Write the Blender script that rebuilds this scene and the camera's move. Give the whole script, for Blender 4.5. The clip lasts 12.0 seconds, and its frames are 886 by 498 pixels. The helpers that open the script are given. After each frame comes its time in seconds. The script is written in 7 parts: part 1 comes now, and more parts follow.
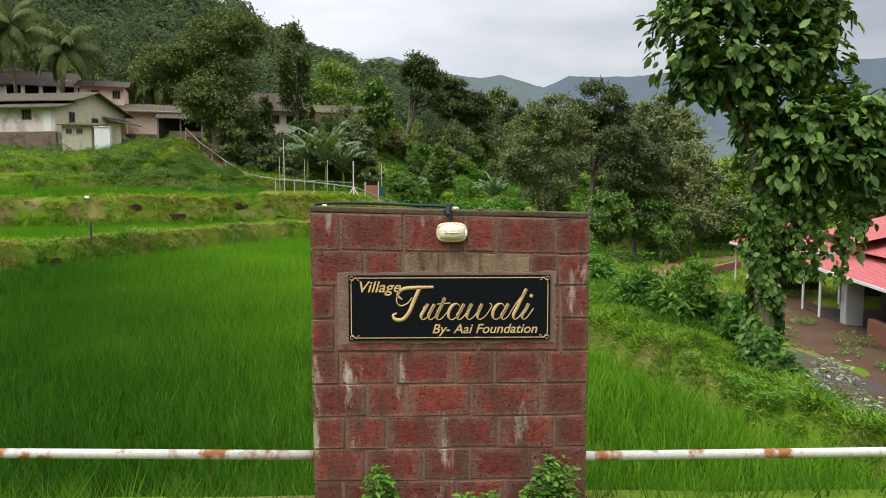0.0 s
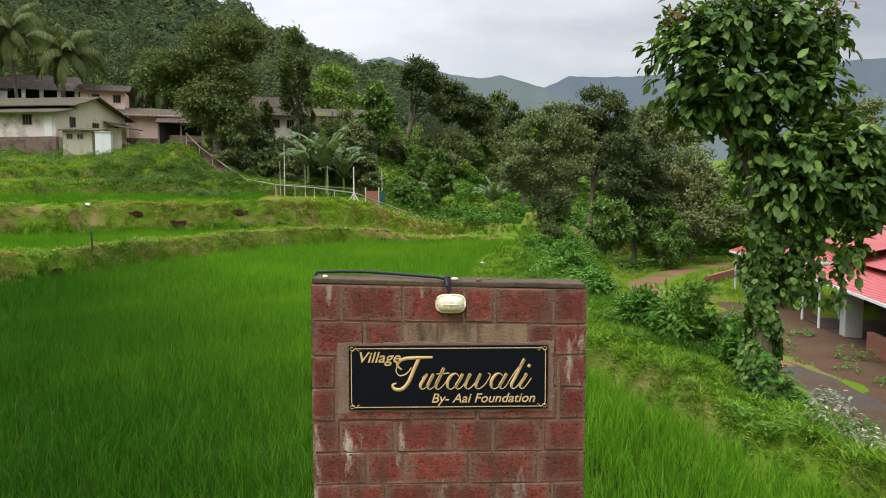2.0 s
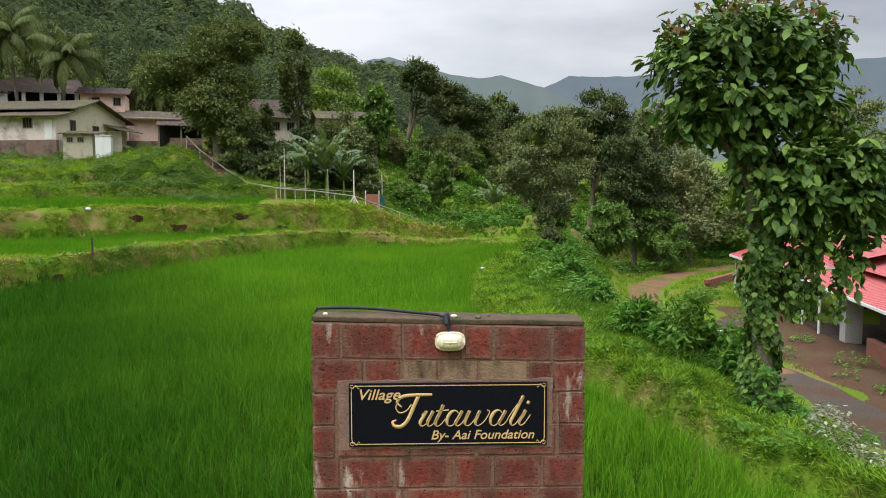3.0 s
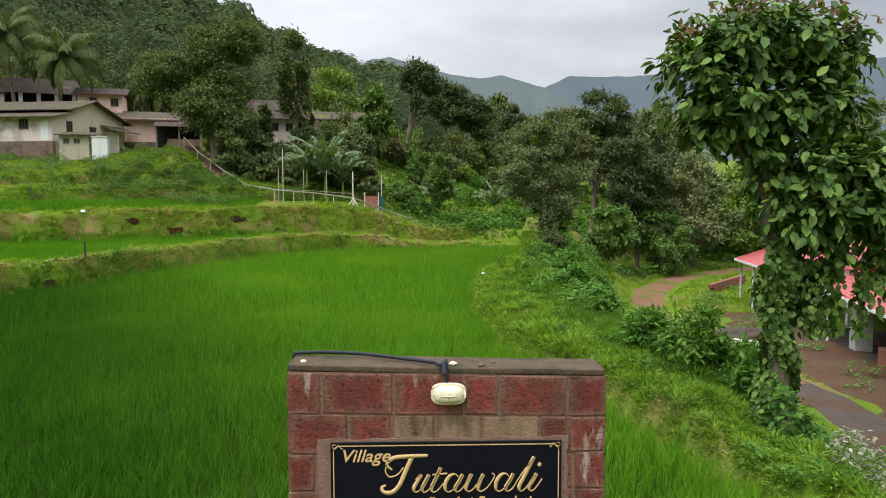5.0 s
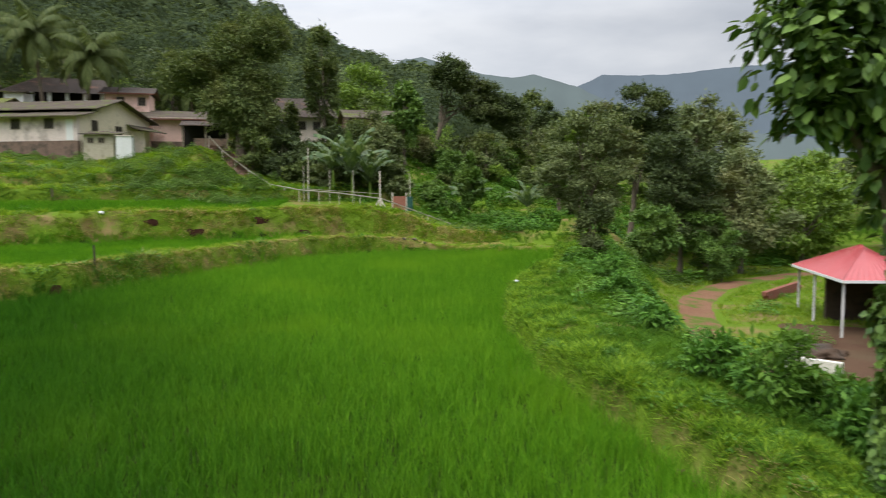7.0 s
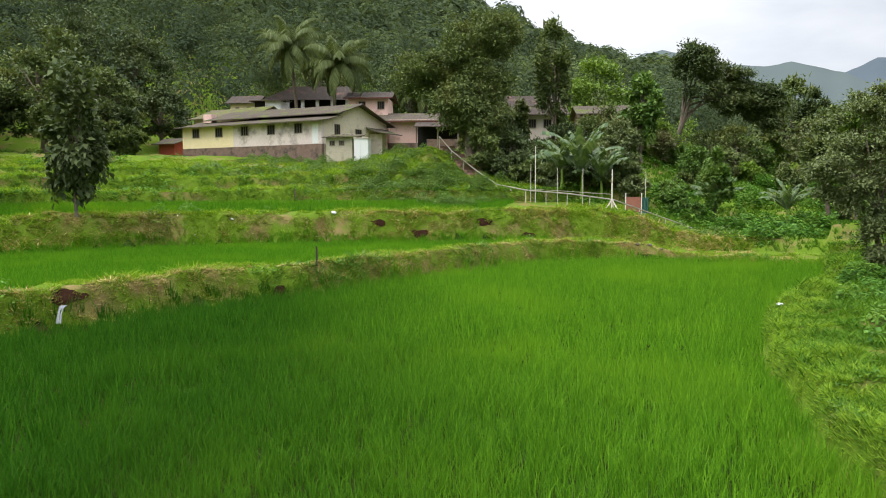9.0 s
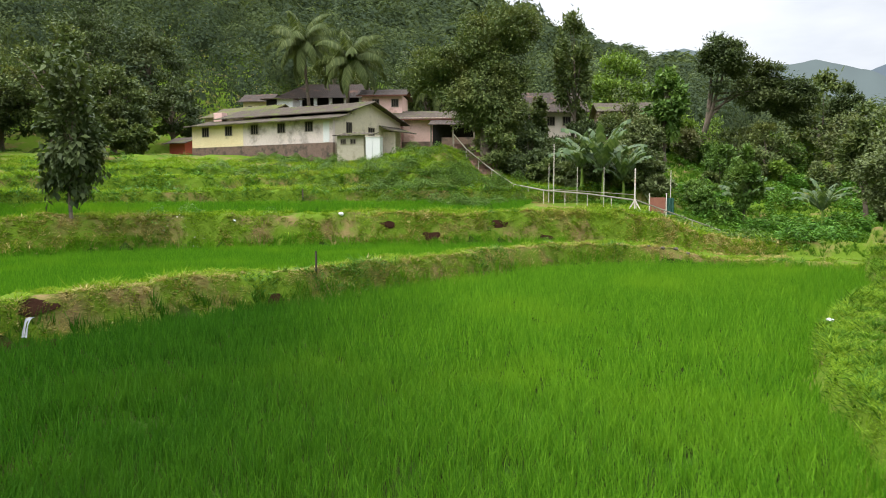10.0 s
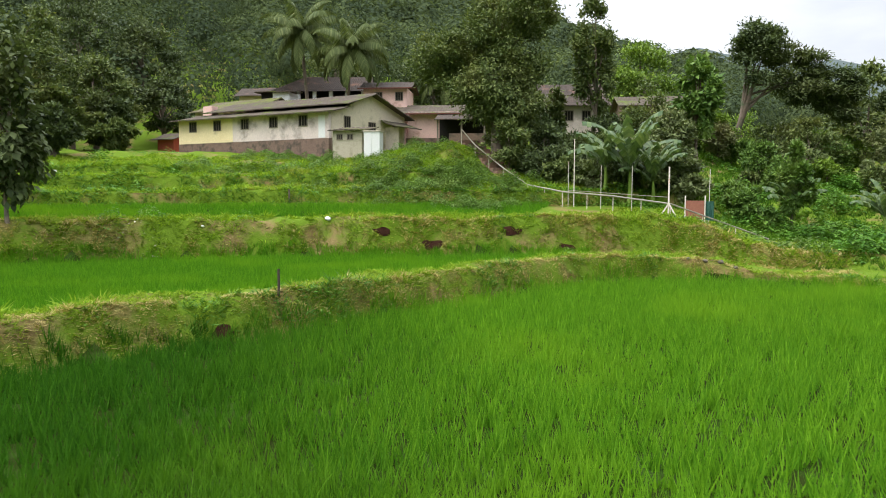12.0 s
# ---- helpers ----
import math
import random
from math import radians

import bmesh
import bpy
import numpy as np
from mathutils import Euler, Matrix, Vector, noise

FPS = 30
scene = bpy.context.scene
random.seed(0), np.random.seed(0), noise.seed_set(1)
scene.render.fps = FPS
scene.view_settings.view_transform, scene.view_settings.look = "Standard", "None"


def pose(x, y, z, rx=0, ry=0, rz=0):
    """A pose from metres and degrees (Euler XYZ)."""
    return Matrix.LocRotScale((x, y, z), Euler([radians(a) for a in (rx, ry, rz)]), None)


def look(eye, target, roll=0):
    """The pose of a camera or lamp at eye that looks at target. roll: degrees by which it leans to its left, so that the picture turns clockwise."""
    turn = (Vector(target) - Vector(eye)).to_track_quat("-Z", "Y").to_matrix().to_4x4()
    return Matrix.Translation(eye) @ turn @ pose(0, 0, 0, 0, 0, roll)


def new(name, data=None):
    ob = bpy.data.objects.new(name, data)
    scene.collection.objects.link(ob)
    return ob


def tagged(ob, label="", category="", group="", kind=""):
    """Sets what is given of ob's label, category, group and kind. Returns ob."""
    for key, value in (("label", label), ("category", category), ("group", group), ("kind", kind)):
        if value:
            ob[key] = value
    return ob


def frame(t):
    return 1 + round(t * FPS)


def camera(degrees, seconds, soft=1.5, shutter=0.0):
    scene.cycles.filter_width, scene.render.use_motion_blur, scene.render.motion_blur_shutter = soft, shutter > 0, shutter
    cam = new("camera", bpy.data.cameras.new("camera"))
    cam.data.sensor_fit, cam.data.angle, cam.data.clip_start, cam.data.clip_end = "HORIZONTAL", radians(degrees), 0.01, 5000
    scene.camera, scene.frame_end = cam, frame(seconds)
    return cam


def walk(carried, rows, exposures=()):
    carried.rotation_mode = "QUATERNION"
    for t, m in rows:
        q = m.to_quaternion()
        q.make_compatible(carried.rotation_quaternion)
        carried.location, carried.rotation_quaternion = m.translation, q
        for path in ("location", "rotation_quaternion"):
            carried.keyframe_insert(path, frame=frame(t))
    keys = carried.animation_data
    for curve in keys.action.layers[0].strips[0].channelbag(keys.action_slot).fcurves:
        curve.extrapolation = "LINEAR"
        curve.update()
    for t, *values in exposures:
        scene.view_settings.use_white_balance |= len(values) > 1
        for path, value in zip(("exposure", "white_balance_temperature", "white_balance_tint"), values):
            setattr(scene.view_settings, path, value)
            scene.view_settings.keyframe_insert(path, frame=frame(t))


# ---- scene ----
cam = camera(63.3, 12.0, 1.0, 0.3)
PITCH = -4.66
ROWS = [
    # seconds, x, y, z, yaw, roll
    (0.0, 0.017, 0.005, 2.235, -1.72, 0.0),
    (0.5, 0.018, 0.005, 2.311, -1.71, 0.0),
    (1.0, 0.018, -0.005, 2.437, -1.70, 0.0),
    (1.5, 0.021, -0.012, 2.568, -1.70, 0.0),
    (2.0, 0.025, -0.018, 2.693, -1.69, 0.0),
    (2.5, 0.028, -0.024, 2.820, -1.68, -0.05),
    (3.0, 0.031, -0.024, 2.938, -1.67, -0.1),
    (3.2, 0.033, -0.015, 2.978, -1.66, -0.1),
    (4.0, 0.045, 0.110, 3.070, -1.65, -0.1),
    (4.8, 0.062, 0.480, 3.089, -1.65, -0.1),
    (5.0, 0.067, 0.645, 3.090, -1.65, -0.1),
    (5.5, 0.100, 1.150, 3.085, -1.65, -0.1),
    (6.0, 0.133, 1.745, 3.083, -1.65, -0.1),
    (6.5, 0.170, 2.475, 3.088, -1.64, -0.15),
    (6.8, 0.188, 2.870, 3.090, -1.40, -0.15),
    (7.0, 0.198, 3.125, 3.093, 0.86, -0.15),
    (7.2, 0.199, 3.360, 3.100, 5.40, -0.15),
    (7.5, 0.180, 3.710, 3.110, 13.40, -0.15),
    (7.7, 0.150, 4.000, 3.116, 16.95, -0.15),
    (8.0, 0.110, 4.500, 3.130, 18.10, -0.2),
    (8.6, 0.055, 5.580, 3.155, 18.70, -0.2),
    (9.3, -0.020, 7.090, 3.176, 19.60, -0.2),
    (9.5, -0.095, 7.550, 3.178, 19.82, -0.2),
    (10.0, -0.407, 8.822, 3.180, 20.74, -0.2),
    (10.5, -0.755, 10.190, 3.193, 21.66, -0.2),
    (11.0, -1.175, 11.700, 3.198, 21.69, -0.15),
    (11.5, -1.668, 13.290, 3.217, 21.70, -0.05),
    (12.0, -2.181, 14.862, 3.250, 21.70, 0.0),
]
walk(cam, [(t, pose(x, y, z, 90 + PITCH, 0, yaw) @ pose(0, 0, 0, 0, 0, roll)) for t, x, y, z, yaw, roll in ROWS],
     exposures=[(0.0, -0.08), (5.0, -0.1), (6.5, -0.12), (7.3, -0.17), (7.7, -0.17), (9.3, 0.22), (12.0, 0.28)])

# ---- sky and sun ----
world = bpy.data.worlds.new("overcast_sky")
scene.world = world
world.use_nodes = True
wt = world.node_tree
wn, wl = wt.nodes, wt.links
bg = wn["Background"]
sky = wn.new("ShaderNodeTexSky")
sky.sky_type = "NISHITA"
sky.sun_disc = False
sky.sun_elevation = radians(58)
sky.sun_rotation = radians(212)
co = wn.new("ShaderNodeTexCoord")
mapping = wn.new("ShaderNodeMapping")
mapping.inputs["Scale"].default_value = (1.0, 1.0, 3.2)
wl.new(co.outputs["Generated"], mapping.inputs["Vector"])
cloud = wn.new("ShaderNodeTexNoise")
cloud.inputs["Scale"].default_value = 2.1
cloud.inputs["Detail"].default_value = 6
cloud.inputs["Roughness"].default_value = 0.5
wl.new(mapping.outputs["Vector"], cloud.inputs["Vector"])
ramp = wn.new("ShaderNodeValToRGB")
ramp.color_ramp.elements[0].position = 0.36
ramp.color_ramp.elements[0].color = (5.3, 5.7, 6.45, 1)
ramp.color_ramp.elements[1].position = 0.60
ramp.color_ramp.elements[1].color = (8.6, 8.8, 9.2, 1)
wl.new(cloud.outputs["Fac"], ramp.inputs["Fac"])
mixer = wn.new("ShaderNodeMix")
mixer.data_type = "RGBA"
mixer.inputs["Factor"].default_value = 0.9
wl.new(sky.outputs["Color"], mixer.inputs["A"])
wl.new(ramp.outputs["Color"], mixer.inputs["B"])
# an overcast sky is three times as bright overhead as at the horizon
split = wn.new("ShaderNodeSeparateXYZ")
wl.new(co.outputs["Generated"], split.inputs["Vector"])
climb_up = wn.new("ShaderNodeMapRange")
climb_up.inputs["From Min"].default_value = 0.22
climb_up.inputs["From Max"].default_value = 0.9
climb_up.inputs["To Min"].default_value = 1.0
climb_up.inputs["To Max"].default_value = 3.8
wl.new(split.outputs["Z"], climb_up.inputs["Value"])
gain = wn.new("ShaderNodeVectorMath")
gain.operation = "SCALE"
# thinner cloud to the west, thicker over the eastern mountains
west = wn.new("ShaderNodeMapRange")
west.inputs["From Min"].default_value = -0.35
west.inputs["From Max"].default_value = 0.45
west.inputs["To Min"].default_value = 1.28
west.inputs["To Max"].default_value = 0.86
wl.new(split.outputs["X"], west.inputs["Value"])
both = wn.new("ShaderNodeMath")
both.operation = "MULTIPLY"
wl.new(west.outputs["Result"], both.inputs[0])
wl.new(climb_up.outputs["Result"], both.inputs[1])
wl.new(mixer.outputs["Result"], gain.inputs[0])
wl.new(both.outputs["Value"], gain.inputs["Scale"])
wl.new(gain.outputs["Vector"], bg.inputs["Color"])
bg.inputs["Strength"].default_value = 0.105

sun = new("sun", bpy.data.lights.new("sun", "SUN"))
sun.data.energy = 2.0
sun.data.angle = radians(28)
sun.data.color = (1.0, 0.96, 0.9)
sun.matrix_world = look((-30, -28, 90), (0, 20, 0))


# ---- materials ----
def shader(name):
    m = bpy.data.materials.new(name)
    m.use_nodes = True
    return m, m.node_tree.nodes, m.node_tree.links, m.node_tree.nodes["Principled BSDF"]


def noise_node(n, l, scale, detail=4, stretch=(1, 1, 1), rough=0.6):
    c = n.new("ShaderNodeTexCoord")
    mp = n.new("ShaderNodeMapping")
    mp.inputs["Scale"].default_value = stretch
    geo = n.new("ShaderNodeNewGeometry")
    l.new(geo.outputs["Position"], mp.inputs["Vector"])
    t = n.new("ShaderNodeTexNoise")
    t.inputs["Scale"].default_value = scale
    t.inputs["Detail"].default_value = detail
    t.inputs["Roughness"].default_value = rough
    l.new(mp.outputs["Vector"], t.inputs["Vector"])
    return t.outputs["Fac"]


def ramp_node(n, l, fac, stops):
    r = n.new("ShaderNodeValToRGB")
    e = r.color_ramp.elements
    while len(e) < len(stops):
        e.new(0.5)
    for k, (p, c) in enumerate(stops):
        e[k].position = p
        e[k].color = (*c, 1)
    l.new(fac, r.inputs["Fac"])
    return r.outputs["Color"]


def mix_node(n, l, fac, a, b, mode="MIX"):
    m = n.new("ShaderNodeMix")
    m.data_type, m.blend_type = "RGBA", mode
    for sock, v in (("Factor", fac), ("A", a), ("B", b)):
        if isinstance(v, bpy.types.NodeSocket):
            l.new(v, m.inputs[sock])
        elif sock == "Factor":
            m.inputs[sock].default_value = v
        else:
            m.inputs[sock].default_value = (*v, 1)
    return m.outputs["Result"]


def bump_node(n, l, b, fac, strength=0.4, distance=0.02):
    k = n.new("ShaderNodeBump")
    k.inputs["Strength"].default_value = strength
    k.inputs["Distance"].default_value = distance
    l.new(fac, k.inputs["Height"])
    l.new(k.outputs["Normal"], b.inputs["Normal"])


def surface(name, c1, c2, scale=3, rough=0.85, fine=40, stain=None, stain_scale=0.6, stain_at=(0.55, 0.7), bump=0.4, depth=0.02, metal=0.0, stretch=(1, 1, 1), vary=0.0):
    """Two colours mixed by a coarse noise, darkened and lightened by a fine one, with stains of a third."""
    m, n, l, b = shader(name)
    base = mix_node(n, l, noise_node(n, l, scale, stretch=stretch), c1, c2)
    f = noise_node(n, l, fine, 3)
    base = mix_node(n, l, 0.35, base, ramp_node(n, l, f, [(0.3, (0.35, 0.35, 0.35)), (0.7, (1, 1, 1))]), "MULTIPLY")
    if stain:
        s = ramp_node(n, l, noise_node(n, l, stain_scale, 6, stretch), [(stain_at[0], (0, 0, 0)), (stain_at[1], (1, 1, 1))])
        base = mix_node(n, l, s, base, stain)
    if vary:
        info = n.new("ShaderNodeObjectInfo")
        base = mix_node(n, l, vary, base, ramp_node(n, l, info.outputs["Random"], [(0, (0.45, 0.45, 0.45)), (1, (1.25, 1.2, 1.15))]), "MULTIPLY")
    l.new(base, b.inputs["Base Color"])
    b.inputs["Roughness"].default_value = rough
    b.inputs["Specular IOR Level"].default_value = 0.5 if rough < 0.5 else 0.15
    b.inputs["Metallic"].default_value = metal
    if bump:
        bump_node(n, l, b, f, bump, depth)
    return m


def foliage(name, dark, light, patch=None, patch_scale=0.25, patch_at=(0.5, 0.75), trans=0.3, rough=0.5, spec=0.4):
    """Leaves: each its own shade, with patches of another colour, and light through them."""
    m, n, l, b = shader(name)
    geo = n.new("ShaderNodeNewGeometry")
    base = ramp_node(n, l, geo.outputs["Random Per Island"], [(0.0, dark), (0.75, tuple((a + c) / 2 for a, c in zip(dark, light))), (1.0, light)])
    if patch:
        s = ramp_node(n, l, noise_node(n, l, patch_scale, 3), [(patch_at[0], (0, 0, 0)), (patch_at[1], (1, 1, 1))])
        base = mix_node(n, l, s, base, patch)
    l.new(base, b.inputs["Base Color"])
    b.inputs["Roughness"].default_value = rough
    b.inputs["Specular IOR Level"].default_value = spec
    tr = n.new("ShaderNodeBsdfTranslucent")
    l.new(mix_node(n, l, 1.0, base, (1.0, 1.0, 0.55), "MULTIPLY"), tr.inputs["Color"])
    ms = n.new("ShaderNodeMixShader")
    ms.inputs["Fac"].default_value = trans
    l.new(b.outputs["BSDF"], ms.inputs[1])
    l.new(tr.outputs["BSDF"], ms.inputs[2])
    l.new(ms.outputs["Shader"], n["Material Output"].inputs["Surface"])
    return m


RICE = foliage("rice_leaf", (0.060, 0.18, 0.009), (0.20, 0.41, 0.024), (0.185, 0.35, 0.018), 0.16, (0.5, 0.8), 0.4, 0.7, 0.06)
def darken_across(m, x0, x1, tint):
    """Falloff of light towards the left and near side, put into the crop's colour."""
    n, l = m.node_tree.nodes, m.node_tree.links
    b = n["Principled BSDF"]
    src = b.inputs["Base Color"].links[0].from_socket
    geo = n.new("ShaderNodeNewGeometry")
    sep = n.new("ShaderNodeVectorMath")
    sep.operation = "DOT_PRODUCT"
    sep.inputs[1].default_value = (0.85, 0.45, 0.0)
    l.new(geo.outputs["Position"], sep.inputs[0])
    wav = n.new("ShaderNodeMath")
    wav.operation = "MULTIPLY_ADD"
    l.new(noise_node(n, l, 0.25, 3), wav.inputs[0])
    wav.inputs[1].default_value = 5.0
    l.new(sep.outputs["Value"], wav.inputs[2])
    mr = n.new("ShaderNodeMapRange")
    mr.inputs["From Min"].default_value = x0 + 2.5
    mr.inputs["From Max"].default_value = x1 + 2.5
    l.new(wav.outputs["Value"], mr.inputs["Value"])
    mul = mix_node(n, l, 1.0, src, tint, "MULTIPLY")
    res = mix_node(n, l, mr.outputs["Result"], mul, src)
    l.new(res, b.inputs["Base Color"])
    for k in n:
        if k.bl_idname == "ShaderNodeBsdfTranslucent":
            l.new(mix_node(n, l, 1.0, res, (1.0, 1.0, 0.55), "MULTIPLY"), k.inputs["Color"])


RICEHIGH = foliage("young_rice_leaf", (0.05, 0.165, 0.008), (0.155, 0.35, 0.018), (0.18, 0.35, 0.014), 0.15, (0.5, 0.8), 0.4, 0.7, 0.06)
# falloff of light tinted into the rice of the large paddy
darken_across(RICE, 0.5, 8.0, (0.33, 0.45, 0.57))
GRASS = foliage("short_grass", (0.10, 0.195, 0.012), (0.29, 0.42, 0.035), (0.33, 0.37, 0.07), 0.35, (0.5, 0.72), 0.4, 0.7, 0.05)
LIMEGRASS = foliage("lime_grass", (0.14, 0.255, 0.018), (0.31, 0.45, 0.05), (0.24, 0.37, 0.045), 0.6, (0.5, 0.72), 0.4, 0.7, 0.05)
DRYGRASS = foliage("dry_grass", (0.30, 0.245, 0.085), (0.62, 0.52, 0.24), None, trans=0.3, rough=0.8, spec=0.05)
WEED = foliage("weed_leaf", (0.045, 0.13, 0.018), (0.16, 0.32, 0.05), (0.15, 0.25, 0.03), 0.5, trans=0.3, spec=0.1)
MANGO = foliage("mango_leaf", (0.060, 0.090, 0.030), (0.175, 0.212, 0.066), (0.165, 0.175, 0.05), 0.3, trans=0.22, spec=0.08)
DARKLEAF = foliage("dark_leaf", (0.045, 0.066, 0.028), (0.115, 0.150, 0.055), (0.11, 0.13, 0.045), 0.15, trans=0.2, spec=0.1)
OLIVELEAF = foliage("olive_leaf", (0.105, 0.135, 0.055), (0.225, 0.265, 0.11), (0.22, 0.21, 0.09), 0.3, trans=0.22, spec=0.1)
FERNLEAF = foliage("fern_leaf", (0.06, 0.15, 0.02), (0.20, 0.36, 0.06), None, trans=0.3, spec=0.1)
LIGHTLEAF = foliage("light_leaf", (0.09, 0.16, 0.02), (0.235, 0.34, 0.05), None, trans=0.3, spec=0.2)
SHRUBLEAF = foliage("shrub_leaf", (0.055, 0.115, 0.022), (0.18, 0.29, 0.06), (0.15, 0.22, 0.045), 0.4, trans=0.25, spec=0.15)
RIMGRASS = foliage("rim_grass", (0.12, 0.24, 0.015), (0.33, 0.46, 0.045), (0.16, 0.30, 0.02), 0.9, (0.5, 0.7), 0.4, 0.7, 0.05)
BANKGRASS = foliage("bank_grass", (0.036, 0.10, 0.010), (0.135, 0.255, 0.025), (0.11, 0.22, 0.02), 0.7, (0.45, 0.7), 0.4, 0.7, 0.05)
BANANALEAF = foliage("banana_leaf", (0.06, 0.105, 0.04), (0.16, 0.215, 0.085), None, trans=0.3, rough=0.5, spec=0.25)
VINELEAF = foliage("vine_leaf", (0.032, 0.075, 0.015), (0.19, 0.30, 0.062), (0.24, 0.30, 0.06), 1.1, (0.64, 0.76), 0.2, 0.5, 0.2)
PALMLEAF = foliage("palm_leaf", (0.075, 0.105, 0.03), (0.20, 0.235, 0.085), None, trans=0.3, rough=0.6, spec=0.15)
YOUNGLEAF = foliage("young_leaf", (0.10, 0.055, 0.022), (0.23, 0.16, 0.05), None, trans=0.3, spec=0.2)
FOREST = foliage("forest_leaf", (0.044, 0.062, 0.038), (0.082, 0.110, 0.060), (0.13, 0.165, 0.065), 0.11, (0.48, 0.72), 0.35, 0.9, 0.0)
FLOWERLEAF = foliage("white_flower", (0.08, 0.12, 0.04), (0.50, 0.46, 0.36), None, trans=0.2)
BARK = surface("bark", (0.10, 0.075, 0.055), (0.20, 0.16, 0.12), 4, 0.9, 30, (0.06, 0.08, 0.04), 1.5, bump=0.8)


def soil_material(name, c1, c2, green, amount):
    m, n, l, b = shader(name)
    base = mix_node(n, l, noise_node(n, l, 0.8, 6), c1, c2)
    g = ramp_node(n, l, noise_node(n, l, 0.45, 8), amount)
    base = mix_node(n, l, g, base, green)
    f = noise_node(n, l, 18, 6)
    base = mix_node(n, l, 0.5, base, ramp_node(n, l, f, [(0.3, (0.4, 0.4, 0.4)), (0.7, (1.1, 1.1, 1.1))]), "MULTIPLY")
    l.new(base, b.inputs["Base Color"])
    b.inputs["Roughness"].default_value = 0.95
    b.inputs["Specular IOR Level"].default_value = 0.04
    bump_node(n, l, b, f, 0.7, 0.06)
    return m


GROUND = soil_material("grassy_earth", (0.15, 0.11, 0.045), (0.26, 0.20, 0.08), (0.11, 0.18, 0.016), [(0.36, (0, 0, 0)), (0.5, (1, 1, 1))])
REDPATH = soil_material("red_earth", (0.165, 0.082, 0.048), (0.27, 0.155, 0.095), (0.10, 0.14, 0.025), [(0.52, (0, 0, 0)), (0.60, (1, 1, 1))])
YARDMAT = soil_material("trodden_earth", (0.075, 0.042, 0.027), (0.135, 0.080, 0.050), (0.11, 0.075, 0.045), [(0.45, (0, 0, 0)), (0.65, (1, 1, 1))])
ROADMAT = soil_material("wet_gravel", (0.065, 0.055, 0.046), (0.115, 0.098, 0.082), (0.10, 0.062, 0.040), [(0.42, (0, 0, 0)), (0.62, (1, 1, 1))])


# ---- mesh helpers ----
def mesh_from(name, verts, faces):
    """verts (n, 3) and faces (m, 3 or 4) as arrays."""
    me = bpy.data.meshes.new(name)
    verts = np.asarray(verts, np.float32)
    faces = np.asarray(faces, np.int32)
    k = faces.shape[1]
    me.vertices.add(len(verts))
    me.vertices.foreach_set("co", verts.ravel())
    me.loops.add(faces.size)
    me.loops.foreach_set("vertex_index", faces.ravel())
    me.polygons.add(len(faces))
    me.polygons.foreach_set("loop_start", np.arange(0, faces.size, k, dtype=np.int32))
    me.update(calc_edges=True)
    return me


def add(name, me, material, parent=None, label="", smooth=False):
    ob = new(name, me)
    if not me.materials:
        me.materials.append(material)
    if smooth:
        me.polygons.foreach_set("use_smooth", [True] * len(me.polygons))
    if parent:
        ob.parent = parent
    if label:
        ob["label"] = label
    return ob


def part(name, bm, material, parent, label="", smooth=False):
    me = bpy.data.meshes.new(name)
    bm.to_mesh(me)
    bm.free()
    return add(name, me, material, parent, label, smooth)


def thing(name, m, label, category, group="", kind=""):
    ob = new(name)
    ob.empty_display_size = 0.2
    ob.matrix_world = m
    return tagged(ob, label, category, group, kind)


def box_bm(x0, x1, y0, y1, z0, z1, bevel=0.0, bm=None):
    own = bmesh.new()
    bmesh.ops.create_cube(own, size=1)
    for v in own.verts:
        v.co = Vector(((x0 + x1) / 2 + v.co.x * (x1 - x0), (y0 + y1) / 2 + v.co.y * (y1 - y0), (z0 + z1) / 2 + v.co.z * (z1 - z0)))
    if bevel:
        bmesh.ops.bevel(own, geom=own.edges[:], offset=bevel, segments=2, affect="EDGES", profile=0.6)
    if bm is None:
        return own
    me = bpy.data.meshes.new("tmp")
    own.to_mesh(me)
    own.free()
    bm.from_mesh(me)
    bpy.data.meshes.remove(me)
    return bm


def tube(points, radii, sides=8, cap=True):
    """Verts and quad faces of a tapered tube along points."""
    pts = [Vector(p) for p in points]
    verts, faces = [], []
    for i, p in enumerate(pts):
        d = (pts[min(i + 1, len(pts) - 1)] - pts[max(i - 1, 0)]).normalized()
        a = d.orthogonal().normalized() if abs(d.z) > 0.95 else d.cross(Vector((0, 0, 1))).normalized()
        b = d.cross(a)
        for k in range(sides):
            t = 2 * math.pi * k / sides
            verts.append(p + (a * math.cos(t) + b * math.sin(t)) * radii[i])
    for i in range(len(pts) - 1):
        for k in range(sides):
            q = (k + 1) % sides
            faces.append((i * sides + k, i * sides + q, (i + 1) * sides + q, (i + 1) * sides + k))
    if cap and sides % 2 == 0:
        for base in (0, (len(pts) - 1) * sides):
            for k in range(sides // 2 - 1):
                faces.append((base + k, base + k + 1, base + sides - 2 - k, base + sides - 1 - k))
    return verts, faces


def tubes_mesh(name, list_of):
    allv, allf = [], []
    for v, f in list_of:
        o = len(allv)
        allv += [tuple(c) for c in v]
        allf += [tuple(i + o for i in q) for q in f]
    return mesh_from(name, np.array(allv), np.array(allf))


def unit(a):
    return a / np.maximum(np.linalg.norm(a, axis=1, keepdims=True), 1e-6)


